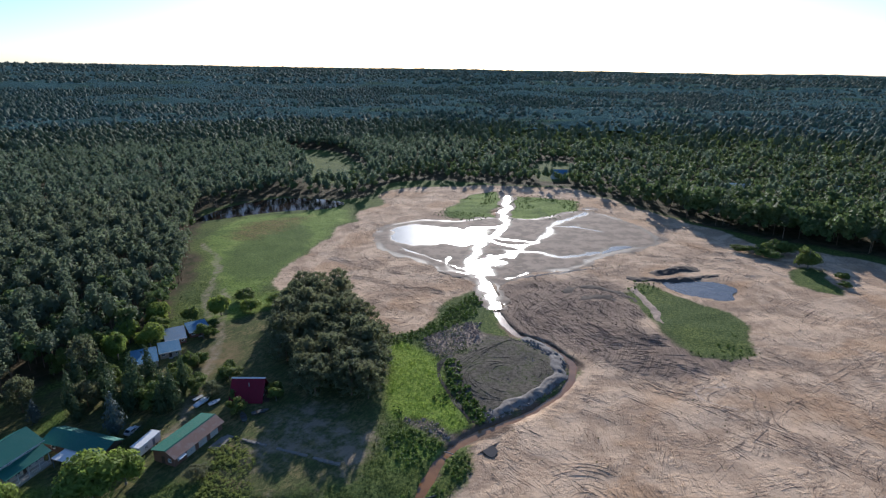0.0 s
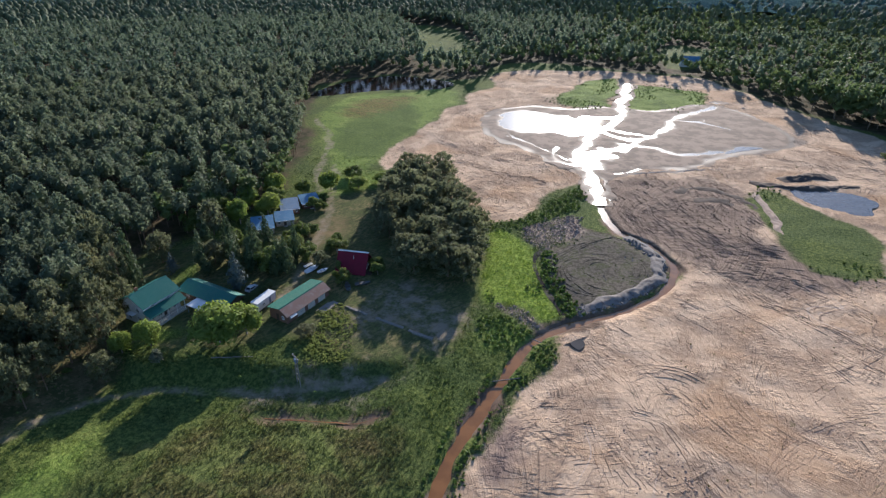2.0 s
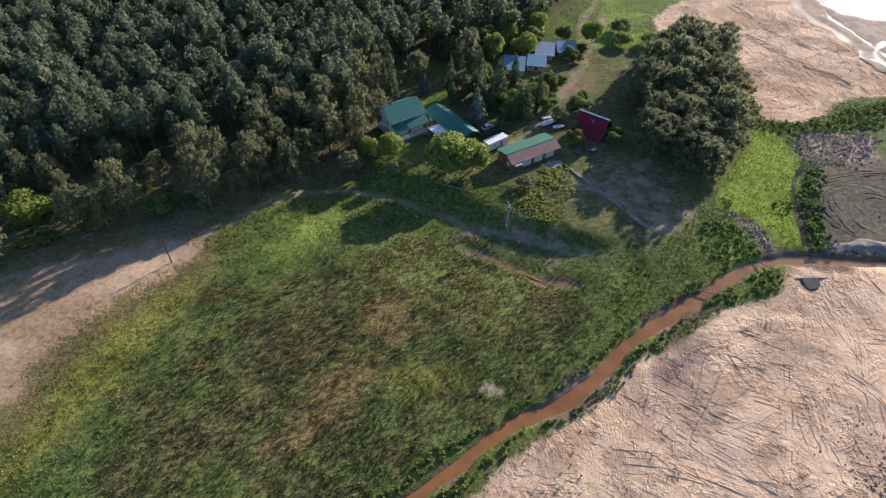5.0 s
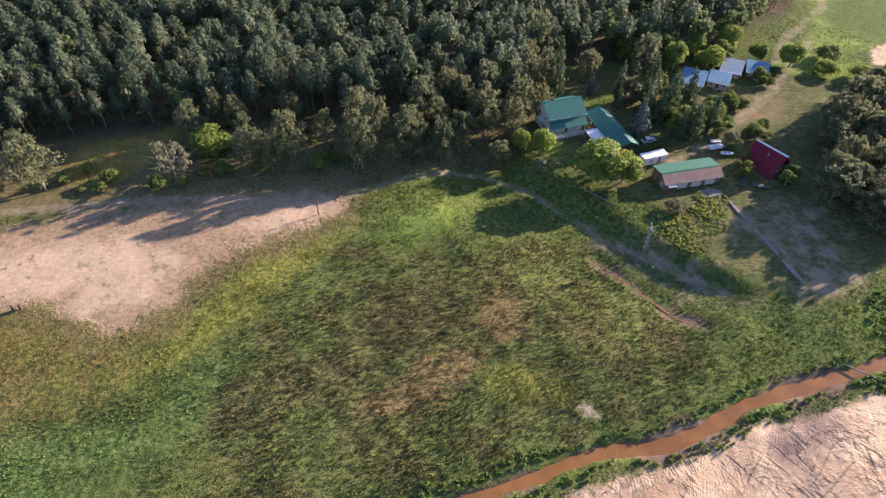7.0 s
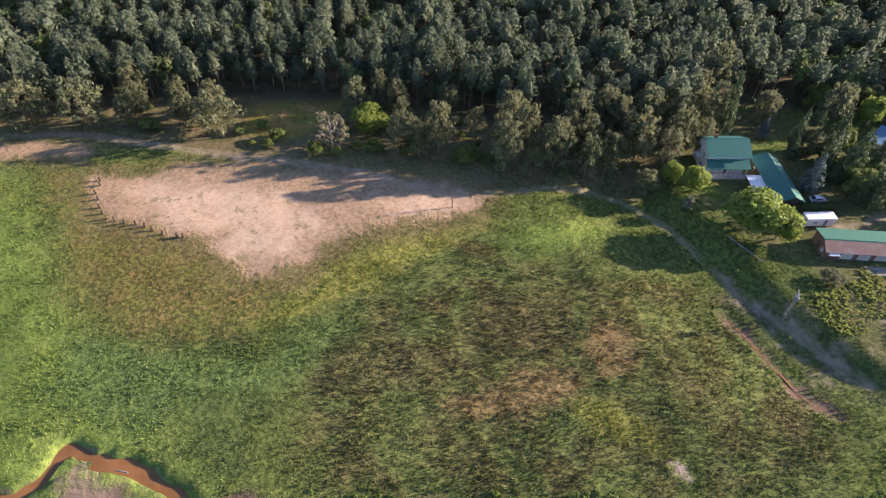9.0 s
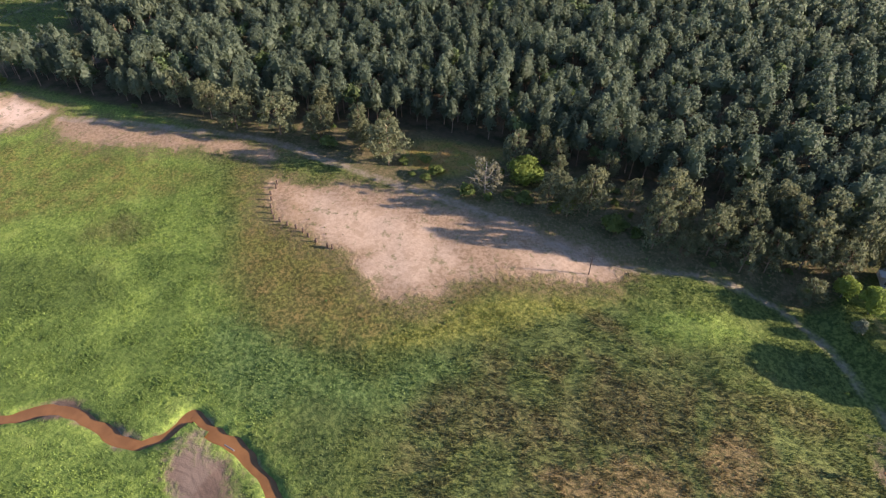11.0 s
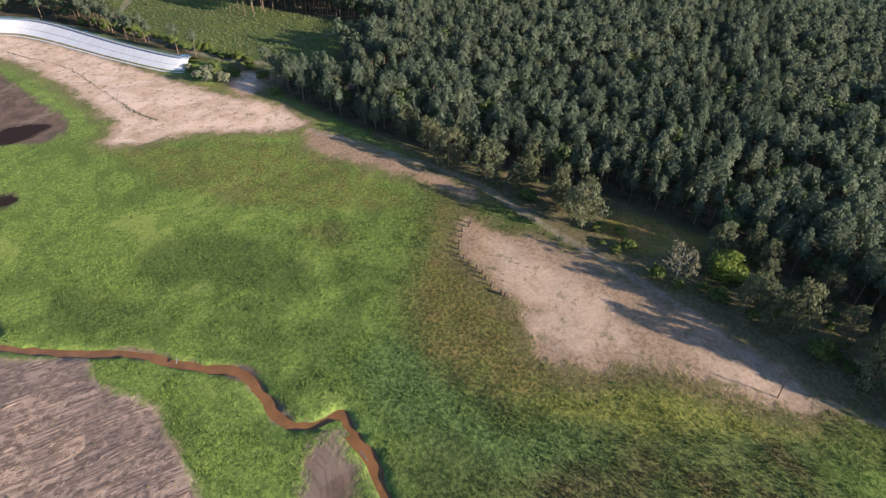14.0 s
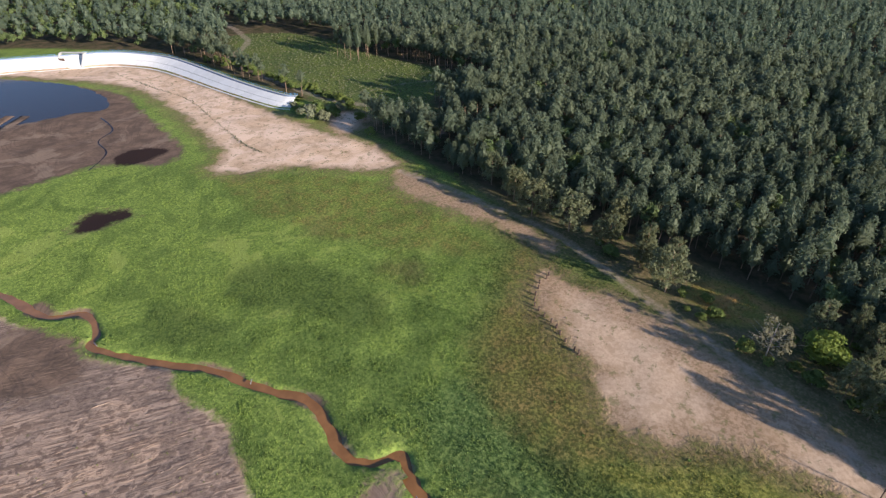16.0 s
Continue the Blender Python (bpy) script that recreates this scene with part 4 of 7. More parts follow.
def way_at(x, y):
    """The heading of the machines' work at a place, in radians: the nearest known one, swaying a little."""
    d = np.hypot(x[:, None] - WAYS[:, 0], y[:, None] - WAYS[:, 1]) * (0.8 + 0.4 * np.stack([value_noise(x, y, 30, 301 + k) for k in range(len(WAYS))], 1))
    return np.radians(WAYS[np.argmin(d, axis=1), 2]) + 0.8 * (value_noise(x, y, 35, 82) - 0.5)


def ridges(name, x, y, wide, tall, mat, label, r):
    """Low ridges along lines, all with the same number of points; each line fades at its ends."""
    n, k = x.shape
    dx, dy = np.gradient(x, axis=1), np.gradient(y, axis=1)
    l = np.hypot(dx, dy) + 1e-9
    nxv, nyv = -dy / l, dx / l
    z = (still_land(x.ravel(), y.ravel())[0] + rough_at(x.ravel(), y.ravel())).reshape(x.shape)
    fade = np.sin(np.linspace(0.12, 3.02, k))[None]
    w = wide[:, None] * (0.25 + 0.75 * fade) * r.uniform(0.6, 1.3, x.shape)
    h = tall[:, None] * fade * r.uniform(0.35, 1.3, x.shape)
    P = np.stack([np.stack([x - nxv * w, y - nyv * w, z - 0.12], -1), np.stack([x + nxv * w * 0.1, y + nyv * w * 0.1, z + h], -1), np.stack([x + nxv * w, y + nyv * w, z - 0.12], -1)], 2)
    i = np.arange(n * k * 3).reshape(n, k, 3)
    q = np.stack([i[:, :-1, :-1], i[:, 1:, :-1], i[:, 1:, 1:], i[:, :-1, 1:]], -1).reshape(-1, 4)
    v = P.reshape(-1, 3)
    return tagged(new(name, make_mesh(name, v, q, mat, False, zones(v[:, 0], v[:, 1]))), label, "ruts", kind="stuff")


def bare_sand(x, y):
    ok = (depth(x, y, BASIN) > 1.5) & (depth(x, y, WET_FLAT) < -1) & (line_distance(x, y, course) > 3.5) & (depth(x, y, GREEN_ISLE) < -1)
    return ok & (np.maximum.reduce([depth(x, y, w) for w in WATERS]) < -1)


def scrapes(seed):
    """Bundles of short broken ridges that follow the machines' headings."""
    r = np.random.default_rng(seed)
    cx_, cy_ = r.uniform(-80, 190, 5200), r.uniform(-110, 400, 5200)
    near = np.hypot(cx_, cy_)
    ok = (near > 40) & (r.uniform(0, 1, 5200) < np.clip(1.5 - near / 330, 0.25, 1)) & ((fbm(cx_, cy_, 34, 83) > 0.47) | (depth(cx_, cy_, DAMP) > 0))
    ok &= bare_sand(cx_, cy_)
    cx_, cy_ = cx_[ok], cy_[ok]
    m = r.integers(3, 13, len(cx_))
    bx_, by_ = np.repeat(cx_, m), np.repeat(cy_, m)
    lane = np.concatenate([np.arange(q) - q / 2 for q in m]) * np.repeat(r.uniform(0.45, 1.3, len(m)), m)
    a0 = np.repeat(way_at(cx_, cy_), m) + r.normal(0, 0.05, len(bx_))
    slide = r.normal(0, 3.2, len(bx_))
    length = np.repeat(r.uniform(1.5, 8, len(m)), m) * r.uniform(0.4, 1.2, len(bx_))
    bend = np.repeat(r.normal(0, 0.03, len(m)), m)
    s_ = np.linspace(-0.5, 0.5, 6)[None] * length[:, None]
    a = a0[:, None] + bend[:, None] * s_
    x = bx_[:, None] + np.cos(a0)[:, None] * slide[:, None] - np.sin(a0)[:, None] * lane[:, None] + np.cos(a) * s_
    y = by_[:, None] + np.sin(a0)[:, None] * slide[:, None] + np.cos(a0)[:, None] * lane[:, None] + np.sin(a) * s_
    x, y = x + r.normal(0, 0.07, x.shape), y + r.normal(0, 0.07, y.shape)
    ok = bare_sand(x.ravel(), y.ravel()).reshape(x.shape).all(axis=1)
    x, y = x[ok], y[ok]
    deep = 1 + 1.1 * (depth(x[:, 2], y[:, 2], DAMP) > 0)
    return ridges("sand_ruts", x, y, r.uniform(0.07, 0.15, len(x)) * deep, r.uniform(0.01, 0.085, len(x)) * deep, M_GROUND, "criss-crossing machine ruts and ridges in bare sand", r)


def lanes(name, routes, seed, label):
    """Long tracks: for each route several lines side by side, cut into lengths with gaps."""
    r = np.random.default_rng(seed)
    xs_, ys_ = [], []
    for pts, count, gap in routes:
        p = spline(pts, False, 12)
        d = np.concatenate([[0], np.cumsum(np.linalg.norm(np.diff(p, axis=0), axis=1))])
        for k in range(count):
            at = r.uniform(0, 2)
            while at < d[-1] - 2:
                run_ = min(r.uniform(4, 15), d[-1] - at)
                u = np.linspace(at, at + run_, 9)
                x, y = np.interp(u, d, p[:, 0]), np.interp(u, d, p[:, 1])
                gx_, gy_ = np.gradient(x), np.gradient(y)
                l = np.hypot(gx_, gy_) + 1e-9
                o = (k - (count - 1) / 2) * gap + r.normal(0, 0.12)
                xs_.append(x - gy_ / l * o)
                ys_.append(y + gx_ / l * o)
                at += run_ + r.uniform(-1, 1.5)
    x, y = np.array(xs_), np.array(ys_)
    return ridges(name, x, y, r.uniform(0.1, 0.22, len(x)), r.uniform(0.04, 0.14, len(x)), M_GROUND, label, r)


def rough_at(x, y):
    k = ramp(depth(x, y, BASIN), 2, 10) * ramp(-depth(x, y, WET_FLAT), 0, 8)
    return k * 0.4 * (value_noise(x * 0.6 + y * 0.5, y * 1.3 - x * 0.3, 7, 31) - 0.5)


scrapes(5)
ring = lambda cx_, cy_, r0, a0, a1: [(cx_ + r0 * math.cos(radians(a)), cy_ + r0 * math.sin(radians(a))) for a in np.linspace(a0, a1, 6)]
lanes("machine_tracks", [([(22, 107), (31, 104), (35, 96), (38, 85), (41, 78), (44, 60)], 5, 0.75), ([(57, 135), (52, 106), (48, 92), (42, 62), (30, 20)], 2, 1.7), ([(61, 136), (56, 107), (52, 93)], 2, 1.7),
      ([(13, 104), (16, 93), (20, 78), (22, 60), (18, 30)], 3, 1.0), ([(49, 93), (55, 102), (69, 112), (84, 118)], 3, 1.0), ([(62, 169), (69, 160), (83, 145), (97, 128)], 5, 0.9), ([(64, 160), (78, 153), (94, 138), (106, 119)], 4, 1.1),
      ([(53, 160), (67, 145), (78, 126)], 3, 1.0), ([(63, 117), (102, 152), (155, 188)], 2, 1.8), ([(27, 220), (32, 212), (44, 193), (54, 176), (62, 160)], 6, 0.9), ([(39, 224), (48, 198), (57, 177)], 5, 0.8),
      ([(-46, 262), (-20, 250), (0, 240)], 4, 1.2), ([(-60, 290), (-40, 275), (-12, 262)], 4, 1.2), ([(-44, 380), (-52, 340), (-46, 300), (-30, 275)], 5, 1.2), ([(96, 300), (120, 290), (150, 262)], 5, 1.3), ([(120, 330), (145, 300), (165, 262)], 4, 1.4),
      ([(-6, 60), (8, 68), (24, 70), (40, 66)], 4, 1.4), ([(-14, 40), (4, 44), (20, 52)], 3, 1.6), ([(-28, -10), (-10, 10), (8, 20), (30, 22)], 3, 1.6)]
      + [(ring(33, 110, q, 20 + 4 * k, 165 - 6 * k), 1, 1.0) for k, q in enumerate((4.5, 6, 7.5, 9, 10.5, 12, 13.5, 15))] + [(ring(24, 172, q, -70, 60), 1, 1.0) for q in (6.5, 8, 9.5, 11)], 6, "long tyre and blade tracks over bare sand")
r_m = np.random.default_rng(12)
mq = [(ring(20 + r_m.normal(0, 2.2), 168 + r_m.normal(0, 2.2), q, r_m.uniform(60, 180), r_m.uniform(190, 300)), 1, 1.0) for q in np.arange(4, 15, 1.1)] + [([(4, 176 + k), (14, 188 + k * 0.7), (26, 192 - k * 0.4), (34, 182 - k * 0.5)], 1, 1.0) for k in (-8, -6, -4, -2)]
lanes("mound_ruts", mq, 8, "curved dark ridges on the earth mound")


def clods(name, outline_list, step_, seed, lo, hi, mat, label):
    """Broken lumps of earth lying about."""
    r = np.random.default_rng(seed)
    allp = np.concatenate(outline_list)
    x, y = sites(step_, allp[:, 0].min(), allp[:, 0].max(), allp[:, 1].min(), allp[:, 1].max(), seed, 0.5)
    ok = (np.maximum.reduce([depth(x, y, o) for o in outline_list]) + 3 * (value_noise(x, y, 4, seed) - 0.5) > 0.3) & (line_distance(x, y, course) > 2.2)
    shapes = [lump(r, (0, 0, 0.1), (0.5 * r.uniform(0.7, 1.5), 0.5, 0.36), 0.4) for _ in range(6)]
    return scatter(name, shapes, x[ok], y[ok], r.uniform(lo, hi, ok.sum()) ** 1.6, mat, label, "clods", seed)


CHEWED = spline([(20, 98), (26, 103), (35, 98), (38, 88), (36, 78), (26, 76), (22, 88)], True, 4)
HUMP = spline([(49, 227), (60, 244), (72, 239), (76, 219), (76, 202), (67, 195), (58, 205), (51, 208)], True, 4)
# ---- plants: scattered leaf shapes ----
def leaves(r, centres, spread, size, out, loose=0.75):
    """A small leaf clump (one triangle) at each centre, turned mostly outward."""
    n = len(centres)
    p = centres + r.normal(0, 1, (n, 3)) * spread
    face = out / (np.linalg.norm(out, axis=1)[:, None] + 1e-9) + r.normal(0, loose * 0.6, (n, 3))
    face /= np.linalg.norm(face, axis=1)[:, None] + 1e-9
    a = np.cross(face, r.normal(0, 1, (n, 3)))
    a /= np.linalg.norm(a, axis=1)[:, None] + 1e-9
    b = np.cross(face, a)
    s = size * r.uniform(0.6, 1.35, (n, 1))
    v = np.stack([p - a * s * 0.6 - b * s * 0.38, p + a * s * 0.95, p - a * s * 0.4 + b * s * 0.48], 1)
    return v.reshape(-1, 3), np.arange(n * 3).reshape(n, 3)


def lump(r, centre, radii, jag=0.2):
    """A rough eight-sided heart of foliage that stops the light."""
    d = np.array([(1, 0, 0), (0, 1, 0), (-1, 0, 0), (0, -1, 0), (0, 0, 1), (0, 0, -1)], float)
    v = np.array(centre) + d * np.array(radii) * (1 + r.uniform(-jag, jag, (6, 1)))
    f = np.array([(0, 1, 4), (1, 2, 4), (2, 3, 4), (3, 0, 4), (1, 0, 5), (2, 1, 5), (3, 2, 5), (0, 3, 5)])
    return v, f


def join(pieces):
    vs, fs, base = [], [], 0
    for v, f in pieces:
        vs.append(v)
        fs.append(f + base)
        base += len(v)
    return np.concatenate(vs), np.concatenate(fs)


def pine_shape(r, tall, wide, low, twigs, per, size):
    """A pine's crown: a dense uneven dome of twigs round the upper stem, widest low down."""
    k = np.sort(r.uniform(0, 1, twigs))
    bulge = 0.95 + 0.2 * np.sin(np.arange(twigs) * 2.4 * 3 + r.uniform(0, 6)) * r.uniform(0.3, 1, twigs)
    rad = wide * (1 - 0.97 * k) ** 0.66 * (0.6 + 0.4 * np.minimum(1, k / 0.16)) * bulge * r.uniform(0.82, 1.08, twigs)
    ang = np.arange(twigs) * 2.4 + r.uniform(-0.5, 0.5, twigs)
    z = low + (tall - low) * k
    tips = np.stack([np.cos(ang) * rad, np.sin(ang) * rad, z + rad * 0.1], 1)
    inner = np.repeat(tips, per, 0)
    f = r.uniform(0.66, 1.05, (len(inner), 1))
    inner = np.concatenate([inner[:, :2] * f, inner[:, 2:] - (1 - f) * 0.5], 1)
    heart = lump(r, (0, 0, low + (tall - low) * 0.3), (wide * 0.6, wide * 0.6, (tall - low) * 0.5), 0.15)
    out = np.concatenate([inner[:, :2] / wide, (inner[:, 2:] - low - (tall - low) * 0.2) / (tall - low)], 1)
    return join([leaves(r, inner, size * 0.36, size, out, 0.8), heart])


def spruce_shape(r, tall, wide, rings, size):
    pieces = []
    pts = []
    for i in range(rings):
        k = i / rings
        m = int(5 + 15 * (1 - k))
        ang = r.uniform(0, 6.28, m * 3)
        rad = wide * (1 - k) * r.uniform(0.45, 1.05, m * 3)
        pts.append(np.stack([np.cos(ang) * rad, np.sin(ang) * rad, 0.5 + tall * 0.96 * k - rad * 0.25 + r.uniform(-.2, .2, m * 3)], 1))
    pts = np.concatenate(pts)
    pieces.append(leaves(r, pts, 0.03, size, np.concatenate([pts[:, :2], np.full((len(pts), 1), 0.2 * wide)], 1)))
    pieces.append(lump(r, (0, 0, tall * 0.36), (wide * 0.55, wide * 0.55, tall * 0.5)))
    return join(pieces)


def broad_shape(r, tall, wide, lobes, per, size, low=0.25, lobe=(0.34, 0.52), rim=0.62):
    """A broad-leaved crown: several uneven lobes, each a shell of leaf clumps."""
    pieces = []
    for i in range(lobes):
        a, q = r.uniform(0, 6.28), math.sqrt(r.uniform(0, 1)) * rim
        zc = tall * (low + (1 - low) * r.uniform(0.28, 0.80) * (1 - 0.35 * q))
        c = np.array([math.cos(a) * q * wide, math.sin(a) * q * wide, zc])
        lr = wide * r.uniform(*lobe)
        d = r.normal(0, 1, (per, 3))
        d /= np.linalg.norm(d, axis=1)[:, None]
        d[:, 2] = np.where(d[:, 2] < -0.4, -d[:, 2], d[:, 2])
        pieces.append(leaves(r, c + d * lr * np.array([1, 1, 0.85]) * r.uniform(0.75, 1.08, (per, 1)), size * 0.2, size, d + 0.4 * (c - np.array([0, 0, tall * 0.5])) / wide))
        pieces.append(lump(r, c, (lr * 0.72, lr * 0.72, lr * 0.62)))
    return join(pieces)


def airy_shape(r, tall, wide, limbs, per, size, low=0.3, flat=0.5):
    """An old pine's or willow's open crown: plumes of twigs at the ends of uneven limbs, with gaps between."""
    pieces = []
    for i in range(limbs):
        k = (i + r.uniform(0, 0.9)) / limbs
        a = i * 2.4 + r.uniform(-0.6, 0.6)
        zc = tall * (low + (0.97 - low) * k)
        out = wide * (0.35 + 0.65 * math.sin(math.pi * min(1.0, 0.22 + 0.74 * k) ** 0.9)) * r.uniform(0.35, 1.0)
        c = np.array([math.cos(a) * out, math.sin(a) * out, zc + 0.1 * tall * r.uniform(-0.5, 0.5)])
        lr = wide * r.uniform(0.13, 0.3) * (1.1 - 0.4 * k)
        d = r.normal(0, 1, (per, 3))
        d /= np.linalg.norm(d, axis=1)[:, None]
        p = c + d * lr * np.array([1.15, 1.15, flat]) * r.uniform(0.25, 1.12, (per, 1)) ** 0.7
        pieces.append(leaves(r, p, size * 0.35, size, d + np.array([0, 0, 0.5]), 1.1))
        pieces.append(lump(r, c, (lr * 0.6, lr * 0.6, lr * flat * 0.55), 0.35))
    return join(pieces)


def tapered(r, tall, thick, lean=0.02, sides=6, limbs=0, reach=1.5, start=0.35):
    """A stem with limbs: tapered prisms, a little bent."""
    pieces = []

    def prism(a, b, ra, rb):
        a, b = np.array(a, float), np.array(b, float)
        d = b - a
        u = np.cross(d, (0.3, 0.2, 1.0) if abs(d[0]) + abs(d[1]) > 0.1 * abs(d[2]) else (1, 0, 0))
        u /= np.linalg.norm(u)
        w = np.cross(d, u)
        w /= np.linalg.norm(w)
        ang = np.arange(sides) / sides * 6.2832
        ring = np.cos(ang)[:, None] * u + np.sin(ang)[:, None] * w
        v = np.concatenate([a + ring * ra, b + ring * rb])
        i = np.arange(sides)
        j = (i + 1) % sides
        f = np.concatenate([np.stack([i, j, j + sides], 1), np.stack([i, j + sides, i + sides], 1)])
        pieces.append((v, f))

    mid = np.array([r.normal(0, lean) * tall, r.normal(0, lean) * tall, tall * 0.5])
    top = np.array([0, 0, tall])
    prism((0, 0, -0.4), mid, thick, thick * 0.72)
    prism(mid, top, thick * 0.72, thick * 0.15)
    for i in range(limbs):
        k = start + (0.92 - start) * (i + r.uniform(0, 0.8)) / max(limbs, 1)
        a = i * 2.4 + r.uniform(-0.4, 0.4)
        root = (mid * (k / 0.5) if k < 0.5 else mid + (top - mid) * ((k - 0.5) / 0.5))
        q = reach * (1.15 - k) * r.uniform(0.7, 1.2)
        prism(root, root + np.array([math.cos(a) * q, math.sin(a) * q, q * 0.45]), thick * 0.35 * (1.2 - k), thick * 0.08)
    return join(pieces)


def grown(name, crown, trunk, m_crown, m_trunk, label, category, group, m):
    """One tree as a thing: an Empty at its foot, with trunk and crown."""
    top = new(name)
    top.empty_display_size = 0.5
    top.matrix_world = m
    for key, (v, f), mat in (("trunk", trunk, m_trunk), ("crown", crown, m_crown)):
        ob = new(key, make_mesh(key, v, f, mat, key == "trunk"))
        ob.parent = top
    return tagged(top, label, category, group)


def place_z(x, y):
    return float(still_land(np.array([x], float), np.array([y], float))[0][0])


def stand(x, y, scale=1.0, tall=None, turn=None):
    z = place_z(x, y)
    t = rng.uniform(0, 360) if turn is None else turn
    return Matrix.Translation((x, y, z)) @ Matrix.Rotation(radians(t), 4, "Z") @ Matrix.Diagonal((scale, scale, tall or scale, 1))


def again(ob, m):
    """A copy of a planted tree at a pose that has a scale of its own."""
    return copy_thing(ob, m @ Matrix.Diagonal((*[1 / v for v in ob.scale], 1)))


# the woods: sites on an uneven grid, kept out of all open land
def sites(step, x0, x1, y0, y1, seed, jitter=0.36):
    r = np.random.default_rng(seed)
    x, y = np.meshgrid(np.arange(x0, x1, step), np.arange(y0, y1, step))
    x = x.ravel() + r.uniform(-jitter, jitter, x.size) * step
    y = y.ravel() + r.uniform(-jitter, jitter, y.size) * step
    return x, y


def wooded(x, y, margin=1.5):
    d = np.maximum.reduce([depth(x, y, p, 45.0) for p in (OPEN_VALLEY, CLEARING, FIELD, GLADE, HAMLET)])
    d = np.maximum(d, 3.5 - line_distance(x, y, DAM_ROAD))
    return -d - margin, d


def heading(x, y):
    return np.degrees(np.arctan2(-x, y))


def broadleaf_part(x, y):
    """How much of the wood is broad-leaved at a place."""
    east = ramp(x, -20, 70) * ramp(y, 200, 330)
    south = ramp(-y, 360, 440)
    edge = ramp(y, 150, 190) * ramp(-y, -260, -215) * ramp(x, -150, -125)
    return np.clip(np.maximum.reduce([0.85 * east, 0.6 * south, 0.7 * edge, 0.10 + 0.5 * ramp(fbm(x, y, 260, 91), 0.56, 0.7) * ramp(np.hypot(x, y), 350, 520)]), 0, 1)


def scatter(name, shapes, x, y, scale, mat, label, category, seed, smooth=False):
    """Many plants as one mesh."""
    r = np.random.default_rng(seed)
    kind = r.integers(0, len(shapes), len(x))
    a = r.uniform(0, 6.2832, len(x))
    z = hills(x, y)
    vs, fs, base = [], [], 0
    for k, (v, f) in enumerate(shapes):
        pick = np.where(kind == k)[0]
        if not len(pick):
            continue
        ca, sa, s = np.cos(a[pick])[:, None], np.sin(a[pick])[:, None], scale[pick][:, None]
        wx = (v[None, :, 0] * ca - v[None, :, 1] * sa) * s + x[pick][:, None]
        wy = (v[None, :, 0] * sa + v[None, :, 1] * ca) * s + y[pick][:, None]
        wz = v[None, :, 2] * s * r.uniform(0.9, 1.12, (len(pick), 1)) + z[pick][:, None]
        vs.append(np.stack([wx, wy, wz], -1).reshape(-1, 3))
        fs.append((f[None] + (base + np.arange(len(pick)) * len(v))[:, None, None]).reshape(-1, 3))
        base += len(pick) * len(v)
    return tagged(new(name, make_mesh(name, np.concatenate(vs), np.concatenate(fs), mat, smooth)), label, category, kind="stuff")


def belt(points, half_wide):
    """An outline round a line."""
    p = spline(points, False, 6)
    d = np.gradient(p, axis=0)
    d /= np.linalg.norm(d, axis=1)[:, None]
    o = np.stack([-d[:, 1], d[:, 0]], 1) * half_wide
    return np.concatenate([p + o, (p - o)[::-1]])


clods("spoil_clods", [belt([(29, 196), (36, 188), (38, 178), (36.5, 168), (31, 160), (23, 153), (15, 147), (10, 145)], 3.0)], 0.75, 405, 0.5, 1.25, M_SPOIL, "grey lumps of spoil heaped along the bend")
clods("earth_clods", [CLODS, SAND_GAP], 1.0, 401, 0.4, 1.1, M_PALE, "pale broken clods of turned earth")
clods("mound_clods", [DARK_MOUND], 1.5, 402, 0.35, 0.95, M_SPOIL, "grey clods lying over the dark mound")
clods("sand_clods", [CHEWED], 1.0, 403, 0.3, 0.8, M_PALE, "chewed-up lumps of sand between tracks")
clods("peat_clods", [HUMP], 2.6, 404, 0.3, 0.9, M_PEAT, "dark lumps of peat on the scraped hump")
R = np.random.default_rng(21)
PINES_NEAR = [(pine_shape(R, t, w, t * lo, 90, 13, 0.42), tapered(R, t * 0.96, 0.2, 0.015, 6, 9, 2.0, 0.45)) for t, w, lo in ((16, 3.7, 0.36), (17.5, 3.9, 0.42), (15, 4.0, 0.3), (16.5, 3.5, 0.44), (14.5, 3.8, 0.28), (18, 3.9, 0.46))]
PINES_MID = [pine_shape(R, t, w, t * lo, 38, 4, 0.9) for t, w, lo in ((16.5, 3.8, 0.6), (17, 4.0, 0.62), (15.5, 4.2, 0.58), (16, 3.6, 0.62), (14.5, 4.0, 0.58))]


def far_shape(r, tall, wide, low, twigs):
    """A far tree: a jagged dome with a few twigs standing out of it."""
    a = np.arange(5) * 1.2566
    v = np.concatenate([np.stack([np.cos(a + k) * wide * q * r.uniform(0.75, 1.15, 5), np.sin(a + k) * wide * q * r.uniform(0.75, 1.15, 5), low + (tall - low) * (h + r.uniform(-0.08, 0.08, 5))], 1) for k, (h, q) in enumerate(((0.0, 0.95), (0.6, 0.85)))] + [np.array([[0, 0, tall]])])
    i, j = np.arange(5), (np.arange(5) + 1) % 5
    dome = (v, np.concatenate([np.stack([i, j, j + 5], 1), np.stack([i, j + 5, i + 5], 1), np.stack([i + 5, j + 5, np.full(5, 10)], 1)]))
    if not twigs:
        return dome
    d = r.normal(0, 1, (twigs, 3))
    d /= np.linalg.norm(d, axis=1)[:, None]
    d[:, 2] = np.abs(d[:, 2])
    p = d * np.array([wide * 0.9, wide * 0.9, (tall - low) * 0.85]) + np.array([0, 0, low])
    return join([leaves(r, p, 0.1, 1.1, d, 0.5), dome])


